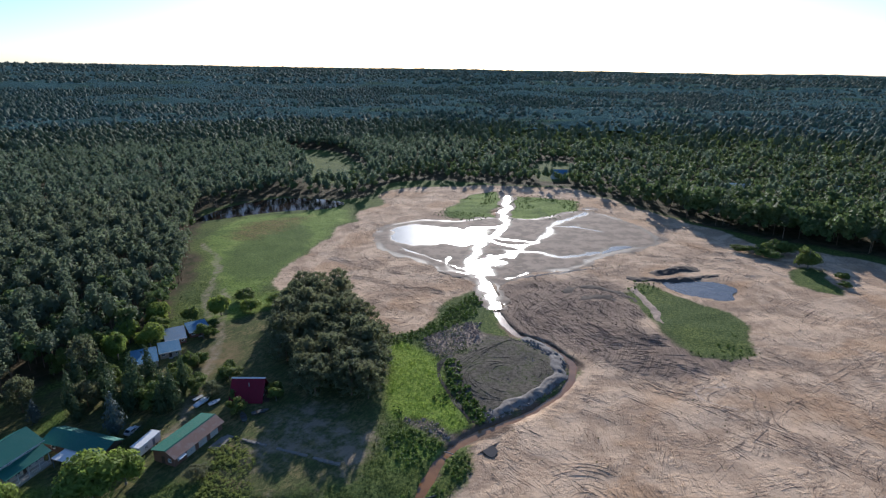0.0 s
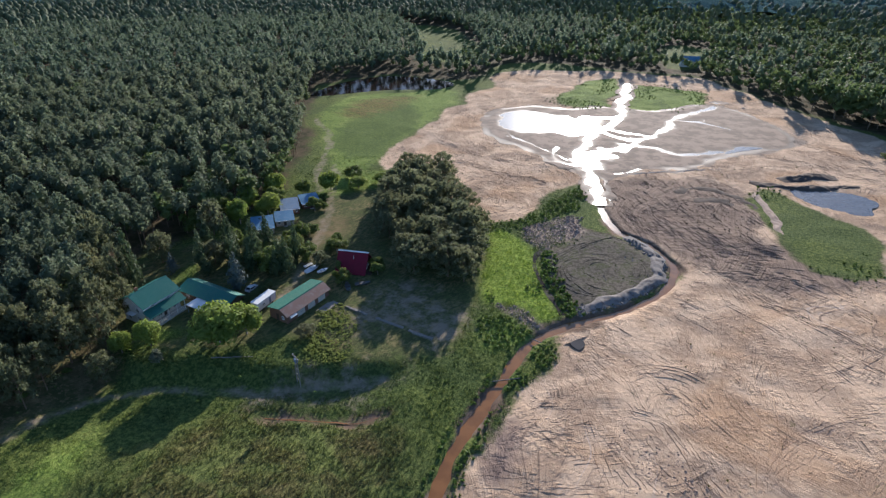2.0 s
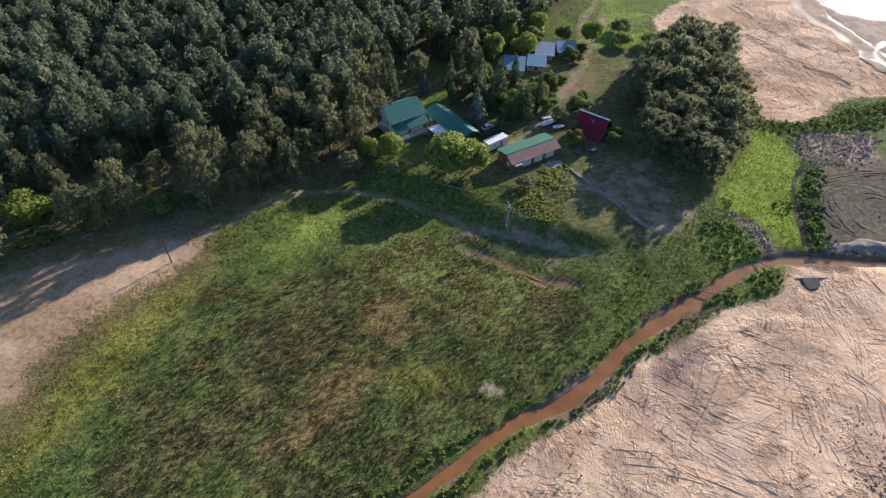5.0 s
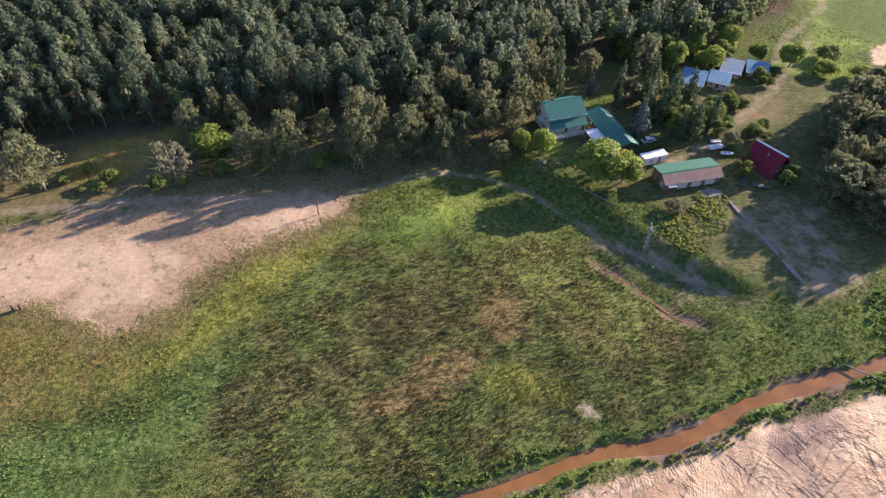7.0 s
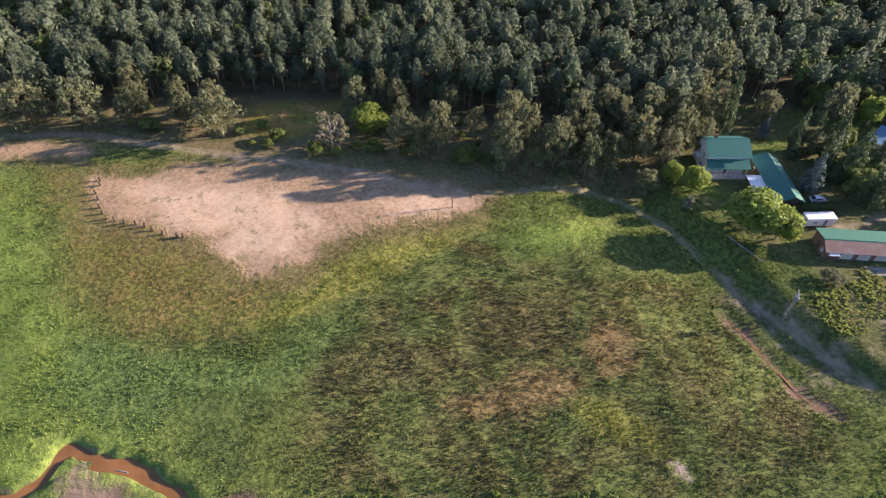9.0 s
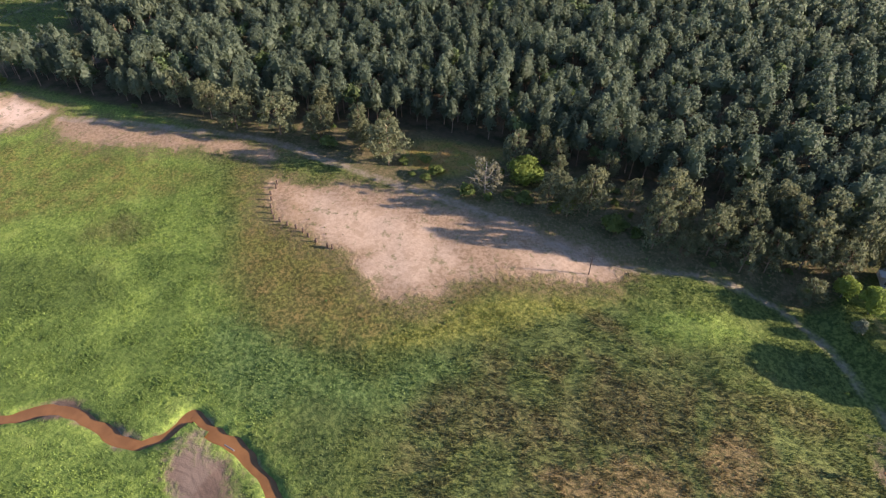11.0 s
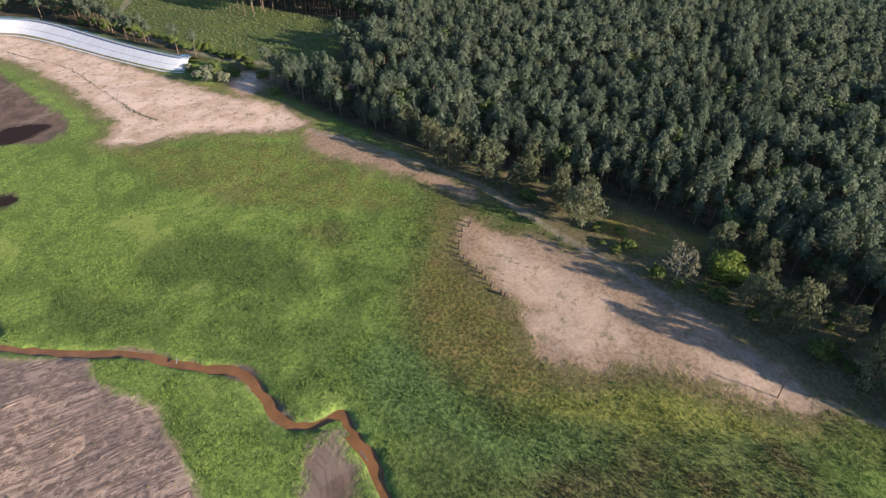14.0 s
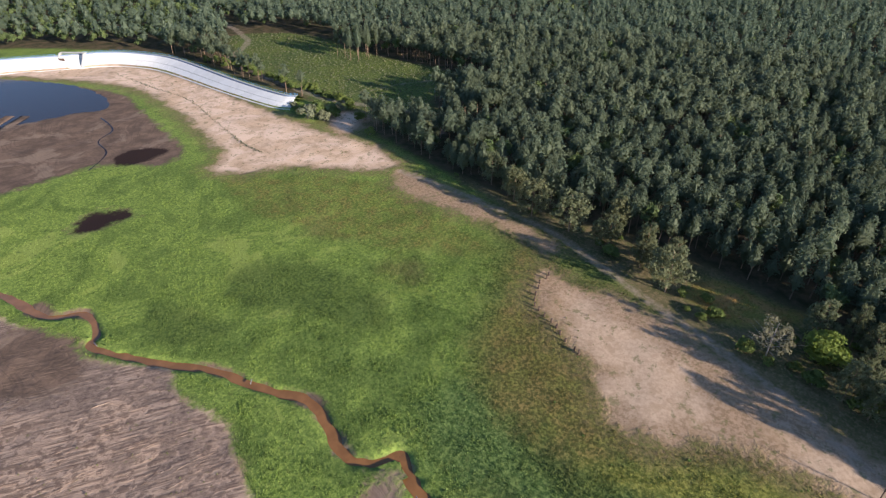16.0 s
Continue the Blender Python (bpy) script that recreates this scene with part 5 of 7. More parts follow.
PINES_FAR = [pine_shape(R, t, w, t * lo, 19, 2, 1.15) for t, w, lo in ((15.5, 3.9, 0.55), (16.5, 4.1, 0.57), (14.5, 4.2, 0.52), (17, 3.7, 0.55))]
PINES_DIM = [far_shape(R, t, w, t * lo, 8) for t, w, lo in ((16.5, 3.4, 0.55), (17, 3.7, 0.57), (15.5, 3.8, 0.52), (18, 3.3, 0.55))]
BROAD_FAR = [broad_shape(R, t, w, 6, 26, 0.95, 0.12) for t, w in ((15, 5.0), (13, 5.5), (17, 4.8))]

BROAD_LOW = [broad_shape(R, t, w, 2, 14, 1.5, 0.1, (0.5, 0.7), 0.4) for t, w in ((13, 4.8), (11, 5.4), (14, 4.6), (9, 5.0))]
M_WOODLEAF = leaf_material("wood_leaves", (0.1, 0.15, 0.058), (0.165, 0.22, 0.08), 0.42)

sx, sy = sites(5.25, -440, 440, -470, 560, 31)
keep, openness = wooded(sx, sy)
face = heading(sx, sy)
seen = (face > -60) & (face < 172)
ok = (keep > 0) & (np.hypot(sx, sy) < 440) & seen & (R.uniform(0, 1, len(sx)) > 0.05 + 0.15 * (value_noise(sx, sy, 40, 95) > 0.72))
sx, sy, openness = sx[ok], sy[ok], openness[ok]
broad = R.uniform(0, 1, len(sx)) < broadleaf_part(sx, sy)
edge_rank = np.where((sx < -98) & (sy > -150) & (sy < 112) & ~broad, openness, -1e9)
nearest = np.argsort(-edge_rank)[:290]
single = np.zeros(len(sx), bool)
single[nearest] = True
first = {}
for i in nearest:
    k = int(R.integers(0, len(PINES_NEAR)))
    s = R.uniform(0.72, 1.08)
    m = stand(sx[i], sy[i], s * R.uniform(0.9, 1.1), s)
    if k in first:
        again(first[k], m)
    else:
        first[k] = grown("pine_tree", *PINES_NEAR[k], M_PINE, M_BARK, "tall pine with grey-green crown at the wood's edge", "pine tree", "pines at the wood's edge", m)
rest = ~single & ~broad
fine = rest & (np.hypot(sx, sy) < 270)
scatter("pine_wood_front", [pine_shape(R, t, w, t * lo, 62, 5, 0.62) for t, w, lo in ((15.5, 4.0, 0.55), (16, 4.3, 0.58), (14.8, 4.4, 0.54), (15.3, 3.8, 0.58), (14, 4.2, 0.52), (16.8, 3.8, 0.56))], sx[fine], sy[fine], R.uniform(0.74, 1.12, fine.sum()), M_PINE, "front rows of the planted pine wood", "pine wood", 40)
border = rest & (openness > -40)
rest = rest & ~fine
scatter("pine_wood", PINES_MID, sx[rest], sy[rest], R.uniform(0.74, 1.12, rest.sum()), M_PINE, "dense planted pine wood round the valley", "pine wood", 41)
scatter("broadleaf_wood", BROAD_FAR, sx[broad], sy[broad], R.uniform(0.6, 1.1, broad.sum()) * np.where(sx[broad] > 40, 1.55, 1.0), M_WOODLEAF, "broad-leaved trees mixed into the wood", "wood", 42)
stems = tapered(R, 10, 0.2, 0.01, 3)
scatter("pine_wood_stems", [stems], sx[border], sy[border], np.ones(border.sum()), M_BARK, "bare pine stems in the shade of the wood", "tree trunks", 43)

fx, fy = sites(6.5, -960, 960, -960, 960, 32)
keep, _ = wooded(fx, fy)
face, reach = heading(fx, fy), np.hypot(fx, fy)
ok = (keep > 0) & (reach >= 440) & (reach < np.where(face > 58, 740, 950)) & (face > -52) & (face < 172) & (R.uniform(0, 1, len(fx)) > 0.1)
fx, fy, reach = fx[ok], fy[ok], reach[ok]
broad = R.uniform(0, 1, len(fx)) < broadleaf_part(fx, fy)
near = ~broad & (reach < 720)
dim = ~broad & ~near
scatter("far_pine_wood", PINES_FAR, fx[near], fy[near], R.uniform(0.8, 1.15, near.sum()), M_PINE, "pine wood stretching away beyond the valley", "pine wood", 44)
scatter("distant_pine_wood", PINES_DIM, fx[dim], fy[dim], R.uniform(0.8, 1.15, dim.sum()), M_PINE, "distant pine wood behind the valley", "pine wood", 56, True)
scatter("far_broadleaf_wood", BROAD_LOW, fx[broad], fy[broad], R.uniform(0.6, 1.1, broad.sum()), M_WOODLEAF, "broad-leaved trees in the far wood", "wood", 45)
bx, by = sites(14.0, -700, 800, -800, 700, 33)
keep, _ = wooded(bx, by)
face, reach = heading(bx, by), np.hypot(bx, by)
ok = (keep > 0) & ~((face > -60) & (face < 172)) & (reach < 800) | ((keep > 0) & (reach < 800) & (reach > 440) & (face < -52) & (face > -60))
scatter("back_wood", PINES_DIM, bx[ok], by[ok], R.uniform(1.2, 1.9, ok.sum()), M_PINE, "pine wood on the far side of the valley", "pine wood", 46)

# the unbroken canopy from there to the hills
ang = np.radians(np.concatenate([np.arange(-180, -60, 3.0), np.arange(-60, 60, 0.28), np.arange(60, 180.1, 3.0)]))
rad = 850 * 1.0165 ** np.arange(108)
aa, rr = np.meshgrid(ang, rad)
cx, cy = -np.sin(aa) * rr, np.cos(aa) * rr
cz = hills(cx, cy) + 8 + 4.5 * ramp(rr, 850, 980) + 6.0 * ramp(rr, 1900, 2500) + 3.5 * (value_noise(cx, cy, 17, 101) - 0.5) * ramp(rr, 3500, 1200) + 5 * (value_noise(cx, cy, 60, 102) - 0.5) + 8 * (value_noise(cx, cy, 230, 103) - 0.5)
i = np.arange(cx.size).reshape(cx.shape)
q = np.stack([i[:-1, :-1], i[1:, :-1], i[1:, 1:], i[:-1, 1:]], -1).reshape(-1, 4)


def hazy_canopy_material():
    n = Nodes("haze_tinted_canopy")
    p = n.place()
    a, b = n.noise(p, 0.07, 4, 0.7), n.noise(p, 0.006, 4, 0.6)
    # distance haze is mixed into these greens as a blue tint
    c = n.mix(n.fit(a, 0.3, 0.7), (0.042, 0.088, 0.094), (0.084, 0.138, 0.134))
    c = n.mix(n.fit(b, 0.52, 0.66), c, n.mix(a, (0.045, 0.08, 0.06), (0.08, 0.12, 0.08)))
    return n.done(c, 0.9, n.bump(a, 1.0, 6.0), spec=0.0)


M_HAZYCANOPY = hazy_canopy_material()
# far crowns carry the same haze in a bluish leaf colour
M_HAZYLEAF = leaf_material("haze_tinted_leaves", (0.12, 0.185, 0.158), (0.165, 0.235, 0.198), 0.65)
for step_, near_, far_, grow in ((14.5, 880, 2300, 1.0), (36.0, 2300, 4500, 2.0)):
    qx, qy = sites(step_, -3400, 2800, 500, 4500, 34, 0.5)
    face, reach = heading(qx, qy), np.hypot(qx, qy)
    ok = (reach > near_) & (reach < far_) & (face > -41) & (face < 50)
    qx, qy = qx[ok], qy[ok]
    scatter("far_crowns", [far_shape(R, t / grow + 18 * (grow - 1), w * grow, 4.0, 0) for t, w in ((16.5, 5.6), (18, 5.0), (16, 6.4), (18.5, 5.2))], qx, qy, R.uniform(0.8, 1.1, len(qx)) * (1 + 0.25 * (value_noise(qx, qy, 150, 104) - 0.5)), M_HAZYLEAF, "crowns of the far forest", "forest", 55, True)
canopy = new("far_forest", make_mesh("far_forest", np.stack([cx, cy, cz], -1).reshape(-1, 3), q, M_HAZYCANOPY, True))
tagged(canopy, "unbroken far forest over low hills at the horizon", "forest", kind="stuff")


# ---- single trees and bushes ----
R3 = np.random.default_rng(77)


def make_kind(shape_args, trunk_args, count, shape):
    return [(shape(R3, *shape_args), tapered(R3, *trunk_args)) for _ in range(count)]


# unit trees: scaled by crown radius and height when they are planted
KINDS = {
    "lime": (make_kind((1.0, 0.52, 14, 190, 0.058, 0.0), (0.8, 0.03, 0.02, 6, 6, 0.3, 0.25), 3, broad_shape), M_LIME, "broadleaf_tree", "round bright-green broad-leaved tree in the yard", "tree"),
    "oak": (make_kind((1.0, 0.52, 20, 110, 0.056, 0.0, (0.24, 0.42), 0.7), (0.8, 0.03, 0.02, 6, 6, 0.3, 0.25), 3, broad_shape), M_OAK, "broadleaf_tree", "leafy green broad-leaved tree by the houses", "tree"),
    "dark": (make_kind((1.0, 0.52, 60, 42, 0.042, 0.3, 0.75), (0.92, 0.025, 0.02, 6, 12, 0.5, 0.25), 4, airy_shape), M_DARK, "grove_tree", "dark olive-green tree of the dense grove", "tree"),
    "grey": (make_kind((1.0, 0.5, 8, 90, 0.08, 0.05), (0.7, 0.02, 0.02, 6, 5, 0.3, 0.25), 2, broad_shape), M_GREY, "willow_bush", "grey-leaved willow bush at the slope", "bush"),
    "spruce": (make_kind((1.0, 0.5, 15, 0.085), (0.95, 0.02, 0.005, 6), 2, spruce_shape), M_SPRUCE, "spruce", "dark green spruce in the yard", "spruce"),
    "blue": (make_kind((1.0, 0.5, 14, 0.085), (0.95, 0.02, 0.005, 6), 2, spruce_shape), M_BLUE, "blue_spruce", "silvery blue spruce in the yard", "spruce"),
    "edge": (make_kind((1.0, 0.5, 54, 46, 0.036, 0.28, 0.62), (0.94, 0.022, 0.03, 6, 16, 0.55, 0.2), 4, airy_shape), leaf_material("edge_leaves", (0.135, 0.16, 0.082), (0.21, 0.23, 0.125), 0.48), "edge_pine", "broad low-branched pine standing before the wood", "pine tree"),
    "bare": (make_kind((1.0, 0.5, 26, 24, 0.036, 0.3, 0.6), (0.94, 0.022, 0.03, 6, 26, 0.75, 0.18), 1, airy_shape), leaf_material("sparse_leaves", (0.2, 0.2, 0.125), (0.27, 0.265, 0.17), 0.45), "sparse_tree", "thin-leaved grey tree with pale bare limbs", "tree"),
    "bush": (make_kind((1.0, 0.5, 7, 80, 0.11, 0.0), (0.5, 0.02, 0.02, 5, 4, 0.25, 0.2), 3, broad_shape), M_OAK, "bush", "low green bush beside the track", "bush"),
}
planted = {}


def plant(kind, x, y, radius, tall):
    shapes, mat, name, label, category = KINDS[kind]
    k = int(R3.integers(0, len(shapes)))
    m = stand(x, y, radius * 2.0, tall)
    if (kind, k) in planted:
        return again(planted[kind, k], m)
    crown, trunk = shapes[k]
    planted[kind, k] = grown(name, crown, trunk, mat, M_BARK if kind in ("edge", "dark", "spruce", "blue") else M_WOOD, label, category, category + "s of the valley", m)
    return planted[kind, k]


# the yard
for x, y, r, h in ((-80, 111, 7.6, 12), (-75, 116, 5.0, 10.5), (-103, 103, 3.2, 7.5), (-97, 106.5, 3.6, 9), (-103, 187, 5.3, 10), (-109, 177, 4.2, 11), (-88, 214, 5.0, 9), (-78, 220, 4.6, 5), (-70, 228, 5.0, 5)):
    plant("lime", x, y, r, h)
for x, y, r, h in ((-84, 149, 5.0, 9), (-82, 162, 4.7, 8), (-82.5, 172.5, 3.3, 6.5), (-75.5, 157, 3.8, 5.5), (-87, 203.5, 2.1, 4), (-84, 196, 1.8, 3.5), (-67, 164, 4.2, 5.5), (-58.8, 146.2, 3.0, 5.5), (-49.5, 153, 2.5, 5), (-84, 230, 5, 6), (-96, 160, 4, 8), (-92, 153, 3.5, 7), (-104, 196, 4.5, 9), (-98, 209, 4, 8)):
    plant("oak", x, y, r, h)
for x, y, r, h in ((-134, 197, 5, 12), (-119, 181, 5, 11), (-109, 205, 5, 11), (-112, 190, 4.5, 10), (-122, 168, 4.5, 10)):
    plant("lime" if x > -115 else "oak", x, y, r, h)
for x, y, r, h in ((-103, 149, 4.7, 8), (-114, 167, 5.3, 13), (-69.5, 155, 3.0, 5), (-59.5, 119, 3.0, 2.6), (-124, 126, 4.2, 11), (-131, 128, 4.9, 14), (-120, 146, 4.5, 11)):
    plant("dark", x, y, r, h)
for x, y, r, h in ((-101, 141, 2.3, 5.5), (-102, 157, 3.4, 9), (-89.5, 150, 3.8, 11), (-77.5, 147.5, 3.0, 8.5), (-80, 145, 2.2, 6), (-94, 146, 2.8, 8), (-90, 160, 3.2, 9), (-97, 151, 2.6, 7.5), (-117, 128.5, 3.4, 14)):
    plant("spruce", x, y, r, h)
for k, (x, y) in enumerate([(-99, 151), (-89, 146), (-80, 148), (-78, 156), (-94, 160), (-111, 158), (-92, 143), (-105, 145)]):
    plant("spruce", x, y, 2.4 + 0.3 * (k % 3), 6.5 + 0.8 * (k % 4))
for k, (x, y) in enumerate([(-87, 151), (-76, 161), (-88, 158), (-85, 165), (-81, 175), (-84, 172), (-103, 163), (-87, 194)]):
    plant("oak", x, y, 2.8 + 0.4 * (k % 3), 4.5 + 0.7 * (k % 4))
for x, y in [(-69.6, 170.3), (-61.8, 153.5), (-51.5, 157.4)]:
    plant("oak", x, y, 2.7, 4.2)
for x, y, r, h in ((-113, 141, 2.3, 4.6), (-87.8, 135.8, 3.4, 8.2)):
    plant("blue", x, y, r, h)
for x, y, r, h in ((-91, 101, 2.1, 4.2),):
    plant("grey", x, y, r, h)

# the dense grove beside the red house
GROVE = spline([(-66, 214), (-62, 238), (-42, 232), (-24, 200), (-17, 172), (-21, 151), (-38, 152), (-48, 162), (-57, 184)], True, 4)
qx, qy = sites(7.6, -75, -15, 148, 244, 8, 0.3)
for x, y in zip(qx, qy):
    if depth(np.array([x]), np.array([y]), GROVE)[0] > 0.5:
        plant("dark", x, y, R3.uniform(4.6, 6.2), R3.uniform(9.5, 13.5))

# broad trees before the wood, along the beach and the track
for x, y, r, h in ((-173, -52, 7.0, 15), (-181, -38, 4.4, 14), (-168, -24, 3.6, 15), (-156, -14, 6.4, 16), (-132, 45, 4.8, 17), (-119, 60, 5.0, 17), (-136, 138, 5.2, 20), (-127, 94, 4.6, 17), (-122, 96, 4.4, 16), (-108, 104, 4.2, 14), (-113, 110, 4.6, 16), (-119, 114, 4.4, 16), (-124, 106, 5, 17), (-111, 117, 3.6, 12), (-118, 84, 4.2, 15), (-117, 74, 5.2, 16), (-114, 98, 6.6, 17), (-124, 68, 5.0, 17), (-112, 88, 4.2, 14), (-176, -67, 6.5, 15), (-131, 66, 5.5, 17), (-190, -92, 5, 14), (-206, -134, 6, 13), (-121, 104, 5, 16), (-118, 125, 4.4, 18), (-126, 84, 5.4, 17), (-182, -78, 5, 14), (-170, -40, 3.6, 10)):
    plant("edge", x, y, r, h)
plant("bare", -142, 16, 5.6, 12)
plant("lime", -148, 29, 6.0, 9.5)
for x, y, r, h in ((-151.5, 1.5, 2.4, 3.5), (-141, 11, 3.0, 4.5), (-134, 38, 3.4, 6), (-126, 50, 3.6, 7), (-137, 27, 3.2, 5), (-148, -2, 2.0, 2.6), (-158, -2, 2.2, 3), (-166, -34, 3.4, 4.5), (-210, -205, 5.5, 8), (-206, -212, 4, 6), (-226, -196, 3.2, 6), (-204, -165, 2.8, 4.5), (-214, -196, 4, 5.5), (-218, -182, 3.5, 5), (-222, -168, 3, 5)):
    plant("bush", x, y, r, h)
# undergrowth and young trees between the wood and the track
ex, ey = sites(5.2, -215, -98, -150, 112, 17, 0.42)
strip = (depth(ex, ey, OPEN_VALLEY) > 0.5) & (depth(ex, ey, WOOD_EDGE) > 0.5) & (line_distance(ex, ey, WOOD_TRACK) > 5) & (line_distance(ex, ey, TRACK) > 4.5) & (depth(ex, ey, BEACH) < -6) & (depth(ex, ey, GLADE) < -1) & (depth(ex, ey, SHORE_SAND) < -3)
for x, y in zip(ex[strip], ey[strip]):
    u = R3.uniform()
    low = line_distance(np.array([x]), np.array([y]), WOOD_TRACK)[0] < 10
    if u < 0.34:
        plant("bush", x, y, R3.uniform(0.9, 2.4), R3.uniform(1, 3))
    elif u < 0.56 and not low:
        plant("edge", x, y, R3.uniform(2.8, 4.4), R3.uniform(8, 14.5))
# bushes on the sand in the east, and along the dam's foot road
for x, y, r, h in ((167, 299, 7, 6), (176, 302, 6, 9), (182, 300, 6, 8), (180, 276, 7, 13), (171, 293, 6, 5), (160, 305, 5, 4), (188, 262, 4, 4), (182, 250, 3.5, 3)):
    plant("oak", x, y, r, h)
for k in range(26):
    f = k / 25
    plant("bush", -246 + 12 * f + R3.normal(0, 1.5), -330 + 128 * f + R3.normal(0, 1.5), R3.uniform(2, 3.6), R3.uniform(3, 6.5))

for x, y, r, h in ((-202.9, -203.8, 5.5, 9), (-205.9, -195.2, 4, 7), (-219.3, -197.7, 3.5, 6), (-211.1, -221.7, 2.5, 4)):
    plant("grey", x, y, r, h)

# tall bare-stemmed pines left standing in the clearing
for x, y in ((-302, -271), (-306, -268), (-303, -263), (-300, -258), (-302, -253), (-308, -258), (-312, -262), (-314, -256), (-319, -259), (-320, -252), (-310, -251), (-322, -193)):
    m = stand(x, y, R3.uniform(0.7, 0.85), 1.25)
    again(first[1], m)

# meadow tufts: one sheet of uneven blades, laid over by the wind
tx, ty = sites(0.58, -190, 60, -240, 262, 13, 0.5)
d_open = depth(tx, ty, OPEN_VALLEY)
ok = (d_open > 0) & (tx < 8) & (np.hypot(tx, ty) < 275) & (line_distance(tx, ty, course) > 2.6)
tx, ty = tx[ok], ty[ok]
zs = zones(tx, ty)
clump = 0.6 * value_noise(tx, ty, 2.6, 111) + 0.4 * value_noise(tx, ty, 6.5, 115)
thin = R3.uniform(0, 1, len(tx))
reach = np.hypot(tx, ty)
ok = (np.maximum(zs["sand"], zs["beach"] + 1) + 4 * (clump - 0.5) < 0.0) & (zs["mud"] < -0.5) & (zs["track"] < -0.3) & (thin < 0.25 + 1.1 * clump) & (thin < 1.75 - reach / 165) & (zs["yard"] < 0) & (zs["litter"] < 0) & (zs["pit"] < 0)
ok &= np.maximum.reduce([depth(tx, ty, w) for w in WATERS]) < -1
tx, ty, clump, zz = tx[ok], ty[ok], clump[ok], still_land(tx[ok], ty[ok])[0]
n = len(tx)
reedy = ramp(zs["reed"][ok], -4, 4)
short = ramp(zs["dry"][ok], -3, 3)
tall = (0.1 + 0.38 * clump + 0.06 * reedy) * (1 - 0.3 * short) * R3.uniform(0.5, 1.35, n)
wide = R3.uniform(0.08, 0.19, n) * (1 + 0.3 * reedy)
swing = 1.1 + 3.4 * (fbm(tx, ty, 34, 117) - 0.5) + R3.normal(0, 0.75, n)
lean = tall * R3.uniform(0.3, 1.2, n) * (0.35 + 0.65 * reedy)
a = R3.uniform(0, 6.2832, n)
blades = []
for k in range(4):
    b = a + k * 1.57 + R3.uniform(-0.4, 0.4, n)
    dx, dy = np.cos(b), np.sin(b)
    out = 0.26 * R3.uniform(0.2, 1.4, n)
    w = wide * R3.uniform(0.7, 1.3, n)
    foot = np.stack([tx - dy * w + dx * out, ty + dx * w + dy * out, zz - 0.12], 1)
    foot2 = np.stack([tx + dy * w + dx * out, ty - dx * w + dy * out, zz - 0.12], 1)
    tip = np.stack([tx + dx * out * 1.6 + np.cos(swing) * lean + R3.normal(0, 0.12, n), ty + dy * out * 1.6 + np.sin(swing) * lean + R3.normal(0, 0.12, n), zz + tall * R3.uniform(0.7, 1.2, n)], 1)
    blades.append(np.stack([foot, foot2, tip], 1))
v = np.stack(blades, 1).reshape(-1, 3)
keys = {key: np.repeat(val[ok], 12) for key, val in zs.items()}
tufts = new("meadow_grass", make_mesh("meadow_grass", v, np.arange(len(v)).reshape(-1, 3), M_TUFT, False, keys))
tagged(tufts, "uneven green and brown grass and reeds of the meadow", "grass", kind="stuff")

# weeds scattered on the sand
wx, wy = sites(2.6, -205, 120, -200, 330, 14, 0.5)
zs = zones(wx, wy)
ok = (np.maximum(zs["sand"], zs["beach"]) > 0.4) & (zs["wet"] < -1) & (value_noise(wx, wy, 14, 113) > 0.62) & (R3.uniform(0, 1, len(wx)) < 0.28) & (line_distance(wx, wy, course) > 3)
scatter("sand_weeds", [broad_shape(R3, 0.7, 0.7, 1, 14, 0.45, 0.0), broad_shape(R3, 0.5, 0.9, 1, 12, 0.5, 0.0)], wx[ok], wy[ok], R3.uniform(0.2, 0.5, ok.sum()), leaf_material("sand_weed_leaves", (0.15, 0.17, 0.06), (0.22, 0.22, 0.09), 0.35), "low weeds scattered over bare sand", "weeds", 48)
# leafy clumps in the meadow and along the stream
wx, wy = sites(3.4, -200, 10, -260, 130, 15, 0.5)
zs = zones(wx, wy)
bank = line_distance(wx, wy, course)
ok = (np.maximum(zs["sand"], zs["beach"]) < -1) & (zs["mud"] < -1) & (zs["track"] < -1) & (depth(wx, wy, OPEN_VALLEY) > 2) & (bank > 3.2) & (zs["yard"] < -1) & (R3.uniform(0, 1, len(wx)) < (0.06 + 0.16 * (value_noise(wx, wy, 17, 114) > 0.62)) * (zs["reed"] < 0) + 0.2 * (bank < 7))
ok &= np.maximum.reduce([depth(wx, wy, w) for w in WATERS]) < -2
scatter("meadow_clumps", [broad_shape(R3, 0.9, 0.9, 2, 14, 0.42, 0.0), broad_shape(R3, 0.7, 1.2, 2, 12, 0.45, 0.0)], wx[ok], wy[ok], R3.uniform(0.2, 0.55, ok.sum()), leaf_material("meadow_herbs", (0.11, 0.18, 0.04), (0.18, 0.25, 0.065), 0.3), "taller leafy herbs standing in the meadow", "herbs", 49)
# the thicket on the bank strips, round the mound and along the stream
wx, wy = sites(1.05, -42, 116, -70, 262, 16, 0.5)
rough_growth = value_noise(wx, wy, 7, 145)
bank = line_distance(wx, wy, course)
strips = np.maximum.reduce([depth(wx, wy, q) for q in (LUSH_CORNER, GREEN_WEDGE, ISLET)]) + 4 * (rough_growth - 0.5)
bend_w = (line_distance(wx, wy, spline([(12, 143), (8, 152), (4, 164), (3, 176)], False, 6)) < 2.6 + 3 * (rough_growth - 0.5))
along = (bank < 3.4 + 4.5 * (rough_growth - 0.45)) & (wy < 126) & (wx > -70)
